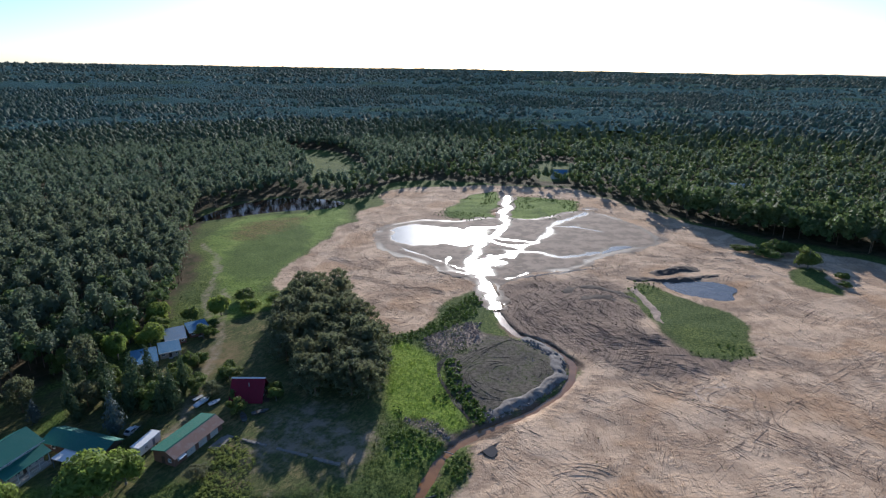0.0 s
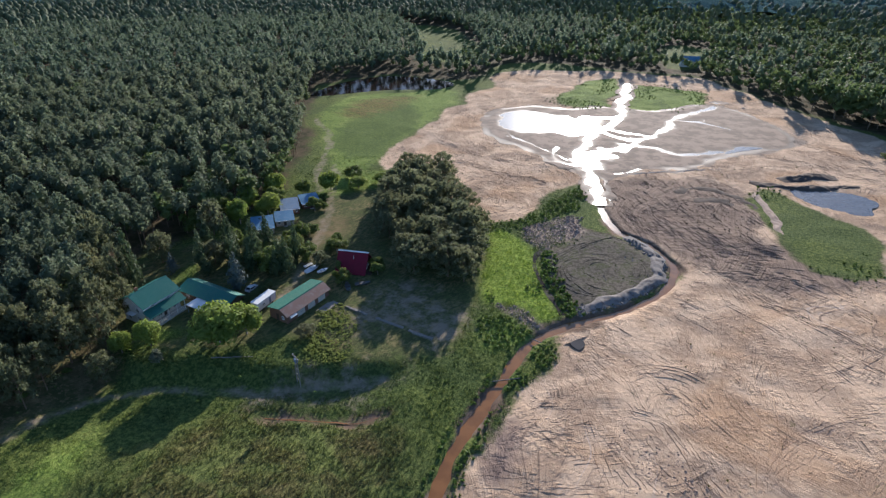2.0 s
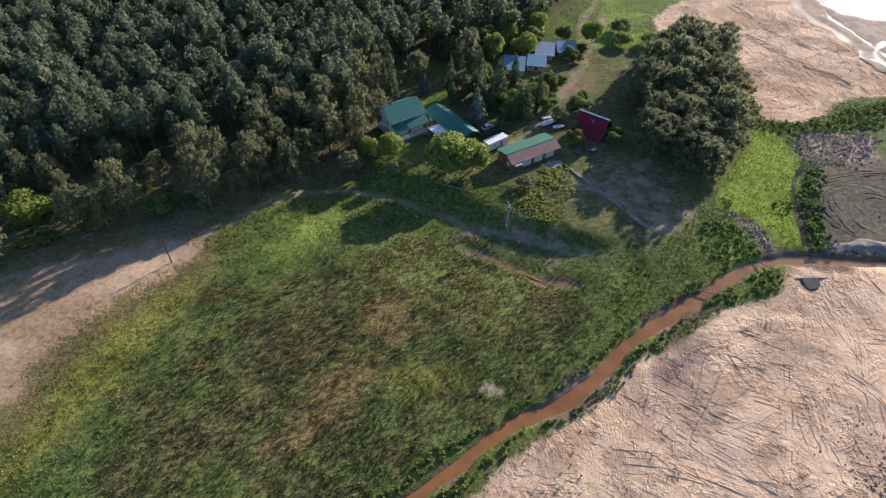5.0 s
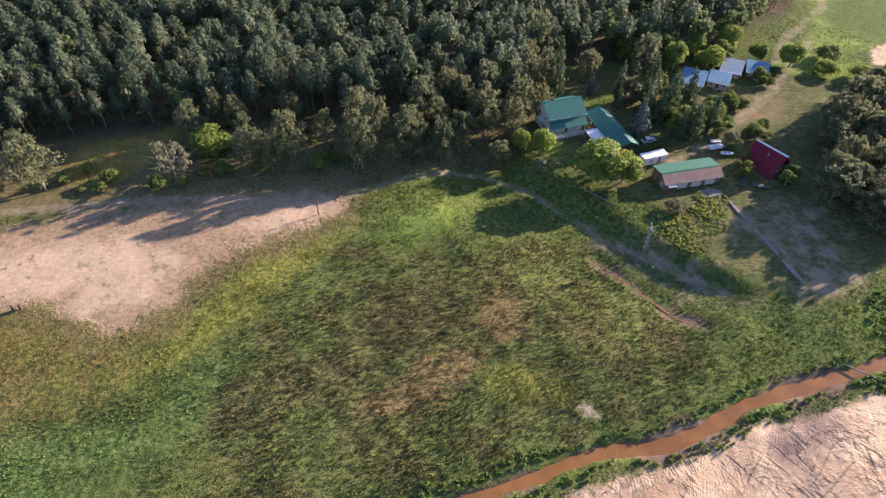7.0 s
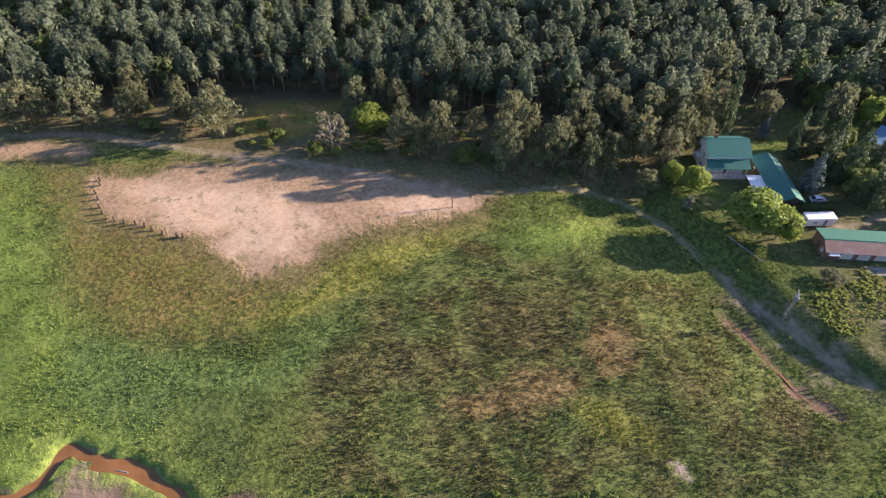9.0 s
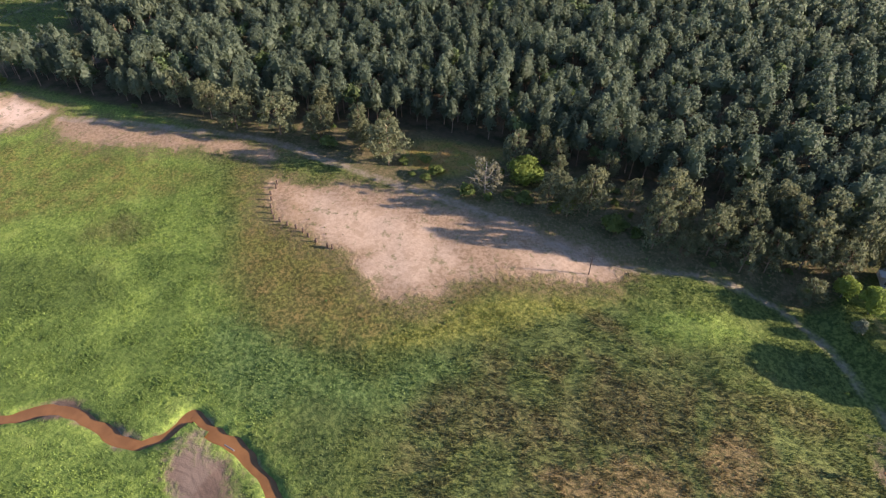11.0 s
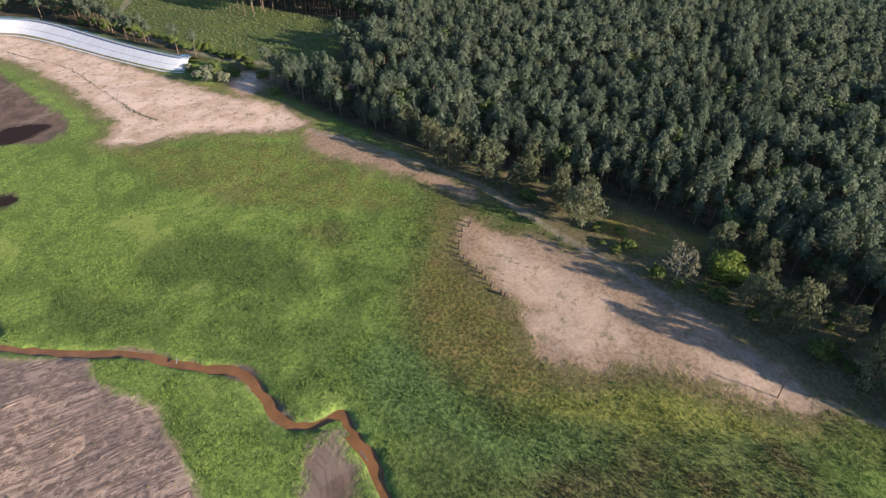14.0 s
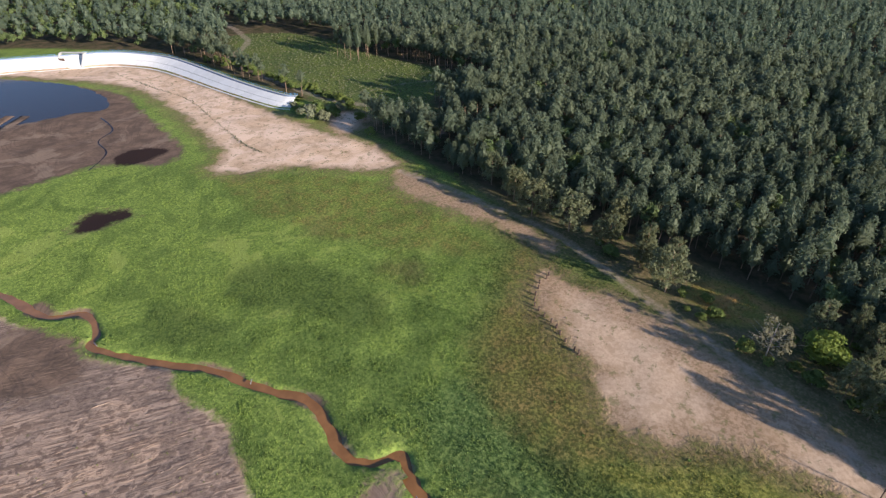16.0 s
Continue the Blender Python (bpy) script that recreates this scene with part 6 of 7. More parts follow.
ok = ((strips > 0.3) | bend_w | along | (depth(wx, wy, LUSH_STRIP) > 0) & (rough_growth > 0.78)) & (bank > 2.0) & (line_distance(wx, wy, spline(channel_line, False, 6)) > 1.3) & (R3.uniform(0, 1, len(wx)) < 0.8)
scatter("bank_thicket", [broad_shape(R3, 0.9, 0.9, 2, 12, 0.42, 0.0), broad_shape(R3, 0.6, 0.8, 2, 10, 0.38, 0.0), broad_shape(R3, 1.3, 0.8, 2, 12, 0.42, 0.0)], wx[ok], wy[ok], R3.uniform(0.4, 1.0, ok.sum()) * np.where(bend_w[ok], 1.5, 1.0), leaf_material("thicket_leaves", (0.085, 0.15, 0.032), (0.15, 0.225, 0.055), 0.35), "lush low green thicket along the banks", "thicket", 50)
wx, wy = sites(1.7, 0, 42, 142, 200, 22, 0.5)
ok = (depth(wx, wy, DARK_MOUND) > 0.5) & (R3.uniform(0, 1, len(wx)) < 0.12 + 0.5 * (value_noise(wx, wy, 8, 146) > 0.62))
scatter("mound_weeds", [broad_shape(R3, 0.5, 0.8, 1, 14, 0.36, 0.0), broad_shape(R3, 0.4, 0.6, 1, 12, 0.3, 0.0)], wx[ok], wy[ok], R3.uniform(0.35, 0.9, ok.sum()), leaf_material("mound_weed_leaves", (0.12, 0.145, 0.06), (0.17, 0.2, 0.085), 0.35), "low olive weeds growing over the mound", "weeds", 57)
# darker clumps over the far green patches
wx, wy = sites(2.4, -134, 116, 176, 460, 20, 0.5)
rough_growth = fbm(wx, wy, 18, 149)
ok = (np.maximum.reduce([depth(wx, wy, q) for q in (GREEN_ISLE, GREEN_MOUTH, GREEN_MOUTH_E)]) + 12 * (rough_growth - 0.5) > 0) & (rough_growth > 0.55) & (line_distance(wx, wy, NORTH_PATH) > 3)
ok &= line_distance(wx, wy, spline([(46, 441), (36, 386), (25, 338)], False, 5)) > 5
scatter("meadow_shrubs", [broad_shape(R3, 0.8, 1.4, 2, 12, 0.6, 0.0), broad_shape(R3, 0.5, 1.1, 2, 10, 0.5, 0.0)], wx[ok], wy[ok], R3.uniform(0.25, 0.65, ok.sum()), leaf_material("shrub_leaves", (0.09, 0.15, 0.035), (0.15, 0.215, 0.055), 0.4), "dark green shrubby patches on the far green flats", "shrubs", 54)
# tall sunlit weeds on the slope beside the garage
WEEDY = spline([(-55, 108), (-59, 122), (-58, 133), (-53, 134), (-47, 125), (-45, 114), (-49, 108)], True, 4)
wx, wy = sites(0.62, -64, -38, 102, 138, 19, 0.5)
ok = (depth(wx, wy, WEEDY) + 4 * (value_noise(wx, wy, 5, 147) - 0.5) > 0) & (R3.uniform(0, 1, len(wx)) < 0.8)
scatter("tall_weeds", [broad_shape(R3, 1.0, 0.8, 2, 14, 0.36, 0.0), broad_shape(R3, 1.5, 0.7, 2, 14, 0.36, 0.0)], wx[ok], wy[ok], R3.uniform(0.2, 0.75, ok.sum()) * (0.4 + 0.9 * value_noise(wx[ok], wy[ok], 4, 148)), leaf_material("weed_leaves", (0.24, 0.3, 0.085), (0.34, 0.39, 0.12), 0.6), "tall sunlit weeds on the slope by the garage", "weeds", 53)
# rough growth on the clearing
wx, wy = sites(2.6, -340, -220, -380, -150, 18, 0.5)
ok = (depth(wx, wy, CLEARING) > 1) & (line_distance(wx, wy, DAM_ROAD) > 3.5) & (R3.uniform(0, 1, len(wx)) < 0.75)
scatter("clearing_growth", [broad_shape(R3, 1.2, 1.1, 2, 12, 0.5, 0.0)], wx[ok], wy[ok], R3.uniform(0.3, 0.8, ok.sum()), leaf_material("clearing_leaves", (0.17, 0.19, 0.095), (0.25, 0.25, 0.145), 0.35), "rough low growth on the felled clearing", "undergrowth", 51)
# a line of drifted twigs and weed on the dam's beach
DRIFT = spline([(-195, -357), (-191, -313), (-189, -280), (-179, -249), (-170, -226), (-164, -208), (-161, -192)], False, 34)
dx = DRIFT[:, 0] + R3.normal(0, 0.35, len(DRIFT))
dy = DRIFT[:, 1] + R3.normal(0, 0.35, len(DRIFT))
scatter("drift_line", [broad_shape(R3, 0.35, 0.8, 1, 10, 0.4, 0.0)], dx, dy, R3.uniform(0.3, 0.8, len(dx)), M_DARK, "dark line of drifted weed on the beach", "driftwood", 52)


# ---- building helpers ----
M_TEAL = plain_material("teal_roof_sheet", (0.032, 0.165, 0.132), 0.5, (0.08, 0.2, 0.17), 0.35, 0.0, 0.5, 4.0, 0)
M_GREENROOF = plain_material("green_roof_sheet", (0.04, 0.19, 0.13), 0.6, (0.10, 0.16, 0.12), 0.4, 0.0, 0.5, 4.0, 0)
M_BROWNROOF = plain_material("faded_brown_roof", (0.33, 0.20, 0.15), 0.75, (0.42, 0.34, 0.30), 0.6, 0.0, 0.5, 3.0, 0)
M_REDROOF = plain_material("crimson_roof", (0.19, 0.012, 0.03), 0.45, (0.10, 0.015, 0.02), 0.4, 0.0, 0.7, 3.0, 0)
M_BLUEROOF = plain_material("blue_roof_sheet", (0.10, 0.235, 0.36), 0.5, (0.18, 0.28, 0.36), 0.4, 0.0, 0.6, 4.0, 0)
M_PALEROOF = plain_material("pale_blue_roof_sheet", (0.19, 0.28, 0.38), 0.5, (0.25, 0.26, 0.27), 0.5, 0.0, 0.9, 4.0, 0)
M_WHITE = plain_material("white_plaster", (0.72, 0.70, 0.66), 0.8, (0.45, 0.41, 0.36), 0.4)
M_CREAM = plain_material("cream_boards", (0.55, 0.47, 0.38), 0.8, (0.33, 0.27, 0.21), 0.4)
M_BRICK = plain_material("brown_brick", (0.24, 0.13, 0.09), 0.9, (0.14, 0.09, 0.07), 0.5, size=2.0)
M_PAINT = plain_material("white_paint", (0.78, 0.78, 0.77), 0.45, (0.5, 0.48, 0.45), 0.3)
M_DOOR = plain_material("pale_door", (0.66, 0.60, 0.53), 0.6, (0.4, 0.34, 0.29), 0.35)
M_DARKWOOD = plain_material("dark_timber", (0.09, 0.06, 0.045), 0.8, (0.16, 0.13, 0.11), 0.5)
M_CONC = plain_material("concrete", (0.46, 0.45, 0.42), 0.85, (0.28, 0.26, 0.23), 0.5)
M_SLAB = plain_material("white_concrete_slab", (0.66, 0.66, 0.64), 0.8, (0.45, 0.44, 0.42), 0.35, size=0.15)
M_APRON = plain_material("worn_concrete", (0.26, 0.235, 0.205), 0.9, (0.2, 0.18, 0.15), 0.6)
M_STEEL = plain_material("blue_grey_steel", (0.18, 0.24, 0.33), 0.5, (0.2, 0.17, 0.15), 0.3)
M_BLUETRIM = plain_material("blue_paint", (0.10, 0.28, 0.50), 0.5, (0.2, 0.3, 0.4), 0.3)
M_HULL = plain_material("boat_hull", (0.72, 0.74, 0.76), 0.35, (0.45, 0.45, 0.44), 0.3)
M_GREYHULL = plain_material("grey_boat", (0.085, 0.09, 0.09), 0.5, (0.12, 0.12, 0.12), 0.4)
M_TYRE = plain_material("rubber", (0.02, 0.02, 0.02), 0.8, (0.05, 0.045, 0.04), 0.4)
M_GLASS = glass_material()
M_HEDGE = leaf_material("hedge_leaves", (0.05, 0.085, 0.03), (0.085, 0.12, 0.04), 0.2)


def box(bm, x0, x1, y0, y1, z0, z1, bevel=0.0):
    v = [bm.verts.new(p) for p in ((x0, y0, z0), (x1, y0, z0), (x1, y1, z0), (x0, y1, z0), (x0, y0, z1), (x1, y0, z1), (x1, y1, z1), (x0, y1, z1))]
    fs = [bm.faces.new([v[i] for i in q]) for q in ((3, 2, 1, 0), (4, 5, 6, 7), (0, 1, 5, 4), (1, 2, 6, 5), (2, 3, 7, 6), (3, 0, 4, 7))]
    if bevel:
        es = list({e for f in fs for e in f.edges})
        bmesh.ops.bevel(bm, geom=es, offset=bevel, segments=1, affect="EDGES")
    return bm


def extrude(bm, outline, along, a0, a1):
    """A prism: an outline in the two other axes, from a0 to a1 along one axis (0 = x, 1 = y)."""
    def at(p, q):
        return (q, p[0], p[1]) if along == 0 else (p[0], q, p[1])
    lo, hi = [bm.verts.new(at(p, a0)) for p in outline], [bm.verts.new(at(p, a1)) for p in outline]
    n = len(outline)
    bm.faces.new(lo)
    bm.faces.new(hi[::-1])
    for i in range(n):
        bm.faces.new((lo[i], hi[i], hi[(i + 1) % n], lo[(i + 1) % n]))
    bmesh.ops.recalc_face_normals(bm, faces=bm.faces)
    return bm


def rod(bm, a, b, r, sides=6):
    a, b = Vector(a), Vector(b)
    d = b - a
    m = Matrix.Translation((a + b) / 2) @ d.to_track_quat("Z", "Y").to_matrix().to_4x4()
    bmesh.ops.create_cone(bm, cap_ends=True, segments=sides, radius1=r, radius2=r, depth=d.length, matrix=m)
    return bm


def part(name, bm, material, parent, label=""):
    me = bpy.data.meshes.new(name)
    bm.to_mesh(me)
    bm.free()
    me.materials.append(material)
    ob = new(name, me)
    if parent is not None:
        ob.parent = parent
    if label:
        ob["label"] = label
    return ob


def thing(name, x, y, turn, label, category, group=""):
    ob = new(name)
    ob.matrix_world = Matrix.Translation((x, y, place_z(x, y))) @ Matrix.Rotation(radians(turn), 4, "Z")
    return tagged(ob, label, category, group)


def B():
    return bmesh.new()


def slab(bm, a, b, y0, y1, t=0.12):
    """A roof plane between two points of the (x, z) outline, along y, with thickness."""
    (xa, za), (xb, zb) = a, b
    nx_, nz_ = -(zb - za), (xb - xa)
    l = math.hypot(nx_, nz_)
    nx_, nz_ = nx_ / l * t, nz_ / l * t
    if nz_ < 0:
        nx_, nz_ = -nx_, -nz_
    return extrude(bm, [(xa, za), (xb, zb), (xb + nx_, zb + nz_), (xa + nx_, za + nz_)], 1, y0, y1)


def window(parent, x, y, z, w, h, side):
    """A window set 3 cm proud on the wall facing +x, -x, +y or -y: frame, two panes, sill."""
    bm = B()
    s = {"+x": (1, 0), "-x": (-1, 0), "+y": (0, 1), "-y": (0, -1)}[side]

    def put(bm_, u0, u1, z0, z1, d0, d1):
        if s[0]:
            a, b = sorted((x + s[0] * d0, x + s[0] * d1))
            box(bm_, a, b, y + u0, y + u1, z + z0, z + z1)
        else:
            a, b = sorted((y + s[1] * d0, y + s[1] * d1))
            box(bm_, x + u0, x + u1, a, b, z + z0, z + z1)
        return bm_

    for u0, u1, z0, z1 in ((-w / 2, w / 2, 0, 0.09), (-w / 2, w / 2, h - 0.09, h), (-w / 2, -w / 2 + 0.09, 0.09, h - 0.09), (w / 2 - 0.09, w / 2, 0.09, h - 0.09), (-0.04, 0.04, 0.09, h - 0.09)):
        put(bm, u0, u1, z0, z1, 0.0, 0.09)
    win = part("window", bm, M_PAINT, parent)
    part("pane", put(B(), -w / 2 + 0.09, -0.04, 0.09, h - 0.09, 0.01, 0.04), M_GLASS, win)
    part("pane", put(B(), 0.04, w / 2 - 0.09, 0.09, h - 0.09, 0.01, 0.04), M_GLASS, win)
    part("sill", put(B(), -w / 2 - 0.08, w / 2 + 0.08, -0.06, 0, 0.0, 0.18), M_CONC, win)
    return win


# ---- the house with the green roofs; x points to the meadow, y along the ridge ----
house = thing("house", -105.3, 120.0, -16.3, "white two-storey house with teal sheet roofs and a porch", "house")
part("wall", extrude(B(), [(-4.4, -0.5), (4.3, -0.5), (4.3, 6.1), (0, 8.6), (-4.4, 6.1)], 1, -5.6, 5.6), M_WHITE, house)
part("roof", slab(B(), (0, 8.75), (5.1, 6.0), -6.2, 6.2), M_TEAL, house, "teal ribbed roof sheet")
part("roof", slab(B(), (0, 8.75), (-5.1, 6.0), -6.2, 6.2), M_TEAL, house, "teal ribbed roof sheet")
part("ridge_cap", extrude(B(), [(-0.25, 8.75), (0, 8.97), (0.25, 8.75), (0, 8.9)], 1, -6.2, 6.2), M_TEAL, house)
part("porch_roof", slab(B(), (4.31, 4.9), (7.1, 3.5), -6.0, 6.0), M_TEAL, house, "teal lean-to roof over the porch")
part("porch_floor", box(B(), 4.31, 6.8, -5.6, 5.6, -0.5, 0.35), M_CONC, house)
for y in (-5.4, -2.7, 0.0, 2.7, 5.4):
    part("porch_post", box(B(), 6.45, 6.62, y - 0.08, y + 0.08, 0.35, 3.68), M_PAINT, house)
rail = B()
for y0 in (-5.3, -2.6, 0.1, 2.8):
    box(rail, 6.49, 6.57, y0, y0 + 2.5, 1.2, 1.28)
    for k in range(6):
        box(rail, 6.51, 6.55, y0 + 0.2 + k * 0.42, y0 + 0.24 + k * 0.42, 0.35, 1.2)
part("railing", rail, M_PAINT, house)
part("chimney", box(B(), -0.9, -0.3, -3.4, -2.6, 7.9, 9.7, 0.04), M_BRICK, house)
part("gutter", rod(B(), (5.15, -6.2, 5.98), (5.15, 6.2, 5.98), 0.08), M_PAINT, house)
for y in (-3.8, -1.2, 1.6, 4.0):
    window(house, 4.31, y, 1.1, 1.3, 1.3, "+x")
for y in (-2.6, 2.4):
    window(house, 4.31, y, 4.98, 1.2, 0.85, "+x")
for x, z in ((-2.2, 1.0), (1.8, 1.0), (-2.0, 3.9), (1.8, 3.9)):
    window(house, x, -5.61, z, 1.2, 1.4, "-y")
door = part("door", box(B(), 4.30, 4.38, 0.1, 1.0, 0.35, 2.4), M_DARKWOOD, house)
part("handle", box(B(), 4.38, 4.44, 0.86, 0.9, 1.3, 1.42), M_STEEL, door)
part("balcony", box(B(), -1.6, 1.0, -7.0, -5.62, 3.2, 3.36), M_PAINT, house)

# ---- long outbuilding ----
shed = thing("long_outbuilding", -92.4, 129.0, 73.0, "long low outbuilding with teal sheet roof behind the house", "outbuilding")
part("wall", extrude(B(), [(-3.0, -0.4), (3.0, -0.4), (3.0, 2.75), (0.6, 4.05), (-3.0, 2.75)], 1, -9.4, 9.4), M_DARKWOOD, shed)
part("roof", slab(B(), (0.6, 4.12), (-3.8, 2.55), -9.9, 9.9), M_TEAL, shed, "wide teal roof slope")
part("roof", slab(B(), (0.6, 4.12), (3.6, 2.6), -9.9, 9.9), M_TEAL, shed, "narrow sunlit teal roof slope")
for y in (-6.5, -2.2, 2.2, 6.5):
    window(shed, -3.01, y, 1.0, 1.2, 1.0, "-x")
part("door", box(B(), -3.08, -3.0, -0.5, 0.5, 0, 2.05), M_DOOR, shed)

canopy_roof = thing("carport", -92.0, 123.2, -17.0, "white sheet-roofed open carport beside the house", "carport")
part("roof", slab(B(), (-3.6, 2.5), (3.6, 2.2), -2.4, 2.4, 0.1), M_PAINT, canopy_roof)
for x in (-3.3, 0, 3.3):
    for y in (-2.2, 2.2):
        part("post", box(B(), x - 0.06, x + 0.06, y - 0.06, y + 0.06, -0.3, 2.32), M_STEEL, canopy_roof)
wood_pile = thing("wood_pile", -96.6, 125.5, 10, "rusty-brown stacked firewood by the house corner", "wood pile")
for i in range(12):
    for k in range(3 - (i % 2)):
        part("log", rod(B(), (-0.8, -1.2 + i * 0.22, 0.12 + k * 0.22), (0.8, -1.2 + i * 0.22, 0.12 + k * 0.22), 0.11, 7), M_BROWNROOF, wood_pile)

# ---- garage barn ----
barn = thing("garage_barn", -66.1, 131.6, -20.9, "long brick garage with a green and faded brown roof", "garage")
part("wall", extrude(B(), [(-3.6, -0.5), (3.1, -0.5), (3.1, 2.55), (0.7, 3.95), (-3.6, 3.2)], 1, -8.4, 8.4), M_BRICK, barn)
part("roof", slab(B(), (0.7, 4.02), (3.7, 2.3), -8.8, 8.8), M_BROWNROOF, barn, "faded pinkish-brown roof slope")
part("roof", slab(B(), (0.7, 4.02), (-4.1, 3.2), -8.8, 8.8), M_GREENROOF, barn, "green roof slope")
part("ridge_cap", extrude(B(), [(0.4, 4.08), (0.7, 4.24), (1.0, 3.98), (0.7, 4.12)], 1, -8.8, 8.8), M_GREENROOF, barn)
for y in (-3.0, 1.1, 5.3):
    gate = part("garage_door", box(B(), 3.1, 3.18, y - 1.4, y + 1.4, 0.02, 2.35), M_DOOR, barn, "pale double garage door")
    for k in range(7):
        part("board", box(B(), 3.18, 3.205, y - 1.38 + k * 0.4, y - 1.02 + k * 0.4, 0.06, 2.3), M_DOOR, gate)
    part("handle", box(B(), 3.205, 3.26, y - 0.04, y + 0.04, 1.0, 1.25), M_STEEL, gate)
window(barn, 3.1, -6.6, 1.0, 1.6, 1.1, "+x")
part("awning", slab(B(), (3.12, 2.35), (4.3, 1.95), -7.8, -5.4, 0.05), M_PAINT, barn, "white awning over the window")
part("door", box(B(), -1.0, 0.0, -8.47, -8.4, 0, 2.05), M_DARKWOOD, barn)
window(barn, 1.6, -8.4, 1.0, 0.9, 0.9, "-y")
apron = tagged(part("pavement_apron", box(B(), -1.3, 1.6, -0.5, 6.0, -0.25, 0.1, 0.05), M_APRON, None), "pale concrete apron before the garage doors", "pavement", kind="structure")
apron.matrix_world = Matrix.Translation((-59.6, 130.2, place_z(-59.6, 130.2))) @ Matrix.Rotation(radians(-20.9), 4, "Z")

# ---- white site trailer ----
trailer = thing("site_trailer", -76.4, 129.4, -14.5, "white box-shaped site trailer behind the garage", "trailer")
part("body", box(B(), -1.3, 1.3, -3.8, 3.8, 0.55, 2.95, 0.06), M_PAINT, trailer)
part("roof", box(B(), -1.38, 1.38, -3.9, 3.9, 2.96, 3.06), M_PAINT, trailer)
for y in (-2.2, 2.2):
    for x in (-1.1, 1.1):
        part("wheel", rod(B(), (x - 0.1, y, 0.34), (x + 0.1, y, 0.34), 0.34, 14), M_TYRE, trailer)
window(trailer, 1.3, -1.5, 1.5, 0.9, 0.8, "+x")
part("door", box(B(), 1.3, 1.34, 0.8, 1.6, 0.7, 2.6), M_STEEL, trailer)
part("drawbar", box(B(), -0.06, 0.06, -5.0, -3.8, 0.5, 0.6), M_STEEL, trailer)

# ---- red-roofed summer house ----
red = thing("summer_house", -58.0, 155.6, 0.0, "steep crimson-roofed summer house at the grove", "house")
part("wall", extrude(B(), [(-4.0, -0.3), (4.0, -0.3), (4.0, 0.4), (0, 5.55), (-4.0, 0.4)], 0, -4.5, 4.3), M_DARKWOOD, red)
bm = extrude(B(), [(-4.7, 0.25), (0, 5.9), (0, 6.08), (-4.85, 0.25)], 0, -5.0, 5.0)
part("roof", bm, M_REDROOF, red, "crimson roof slope")
bm = extrude(B(), [(4.7, 0.25), (0, 5.9), (0, 6.08), (4.85, 0.25)], 0, -5.0, 5.0)
part("roof", bm, M_REDROOF, red, "crimson roof slope")
# the bright highlight along the ridge is put in as white paint
part("ridge_cap", extrude(B(), [(-0.3, 5.85), (0, 6.2), (0.3, 5.85), (0, 6.05)], 0, -5.05, 5.05), M_PAINT, red, "pale worn ridge cap")
part("vent_pipe", rod(B(), (0.5, -1.6, 4.1), (0.5, -1.6, 5.2), 0.12), M_CONC, red)
window(red, 4.3, -1.0, 0.9, 1.3, 1.3, "+x")
window(red, 4.3, 1.0, 0.9, 1.3, 1.3, "+x")
part("terrace", box(B(), 4.3, 6.4, -3.4, 3.4, -0.3, 0.25), M_DARKWOOD, red)


# ---- four holiday sheds with blue roofs ----
def holiday_shed(x, y, turn, w, d, hi, lo, roof, wall, label):
    ob = thing("holiday_shed", x, y, turn, label, "shed", "blue-roofed sheds")
    part("wall", extrude(B(), [(-d / 2 + 0.4, -0.4), (d / 2 - 0.4, -0.4), (d / 2 - 0.4, hi - 0.15), (-d / 2 + 0.4, lo - 0.05)], 1, -w / 2 + 0.3, w / 2 - 0.3), wall, ob)
    part("roof", slab(B(), (-d / 2, lo), (d / 2, hi), -w / 2, w / 2, 0.1), roof, ob)
    part("fascia", box(B(), -d / 2 - 0.06, -d / 2, -w / 2, w / 2, lo - 0.16, lo + 0.1), M_PAINT, ob)
    part("door", box(B(), -d / 2 + 0.33, -d / 2 + 0.4, -0.45, 0.45, 0, 2.0), M_DARKWOOD, ob)
    for u in (-w / 4 - 0.4, w / 4 + 0.4):
        window(ob, -d / 2 + 0.4, u, 0.9, 1.1, 0.9, "-x")
    part("step", box(B(), -d / 2 - 0.6, -d / 2 + 0.3, -0.7, 0.7, -0.3, 0.08), M_CONC, ob)
    return ob


holiday_shed(-98.9, 174.6, 119.0, 8.0, 9.0, 3.4, 2.2, M_BLUEROOF, M_CREAM, "pale-walled holiday shed with a blue sheet roof")
holiday_shed(-94.0, 182.0, 119.0, 7.0, 7.2, 3.0, 2.1, M_BLUEROOF, M_CREAM, "holiday shed with a blue roof and white edges")
holiday_shed(-96.6, 192.2, 119.0, 7.2, 8.6, 3.4, 2.2, M_PALEROOF, M_BRICK, "brown holiday shed with a pale weathered blue roof")
holiday_shed(-91.4, 199.2, 125.0, 7.4, 8.0, 3.0, 2.0, M_BLUEROOF, M_BRICK, "brown holiday shed with a plain blue roof")


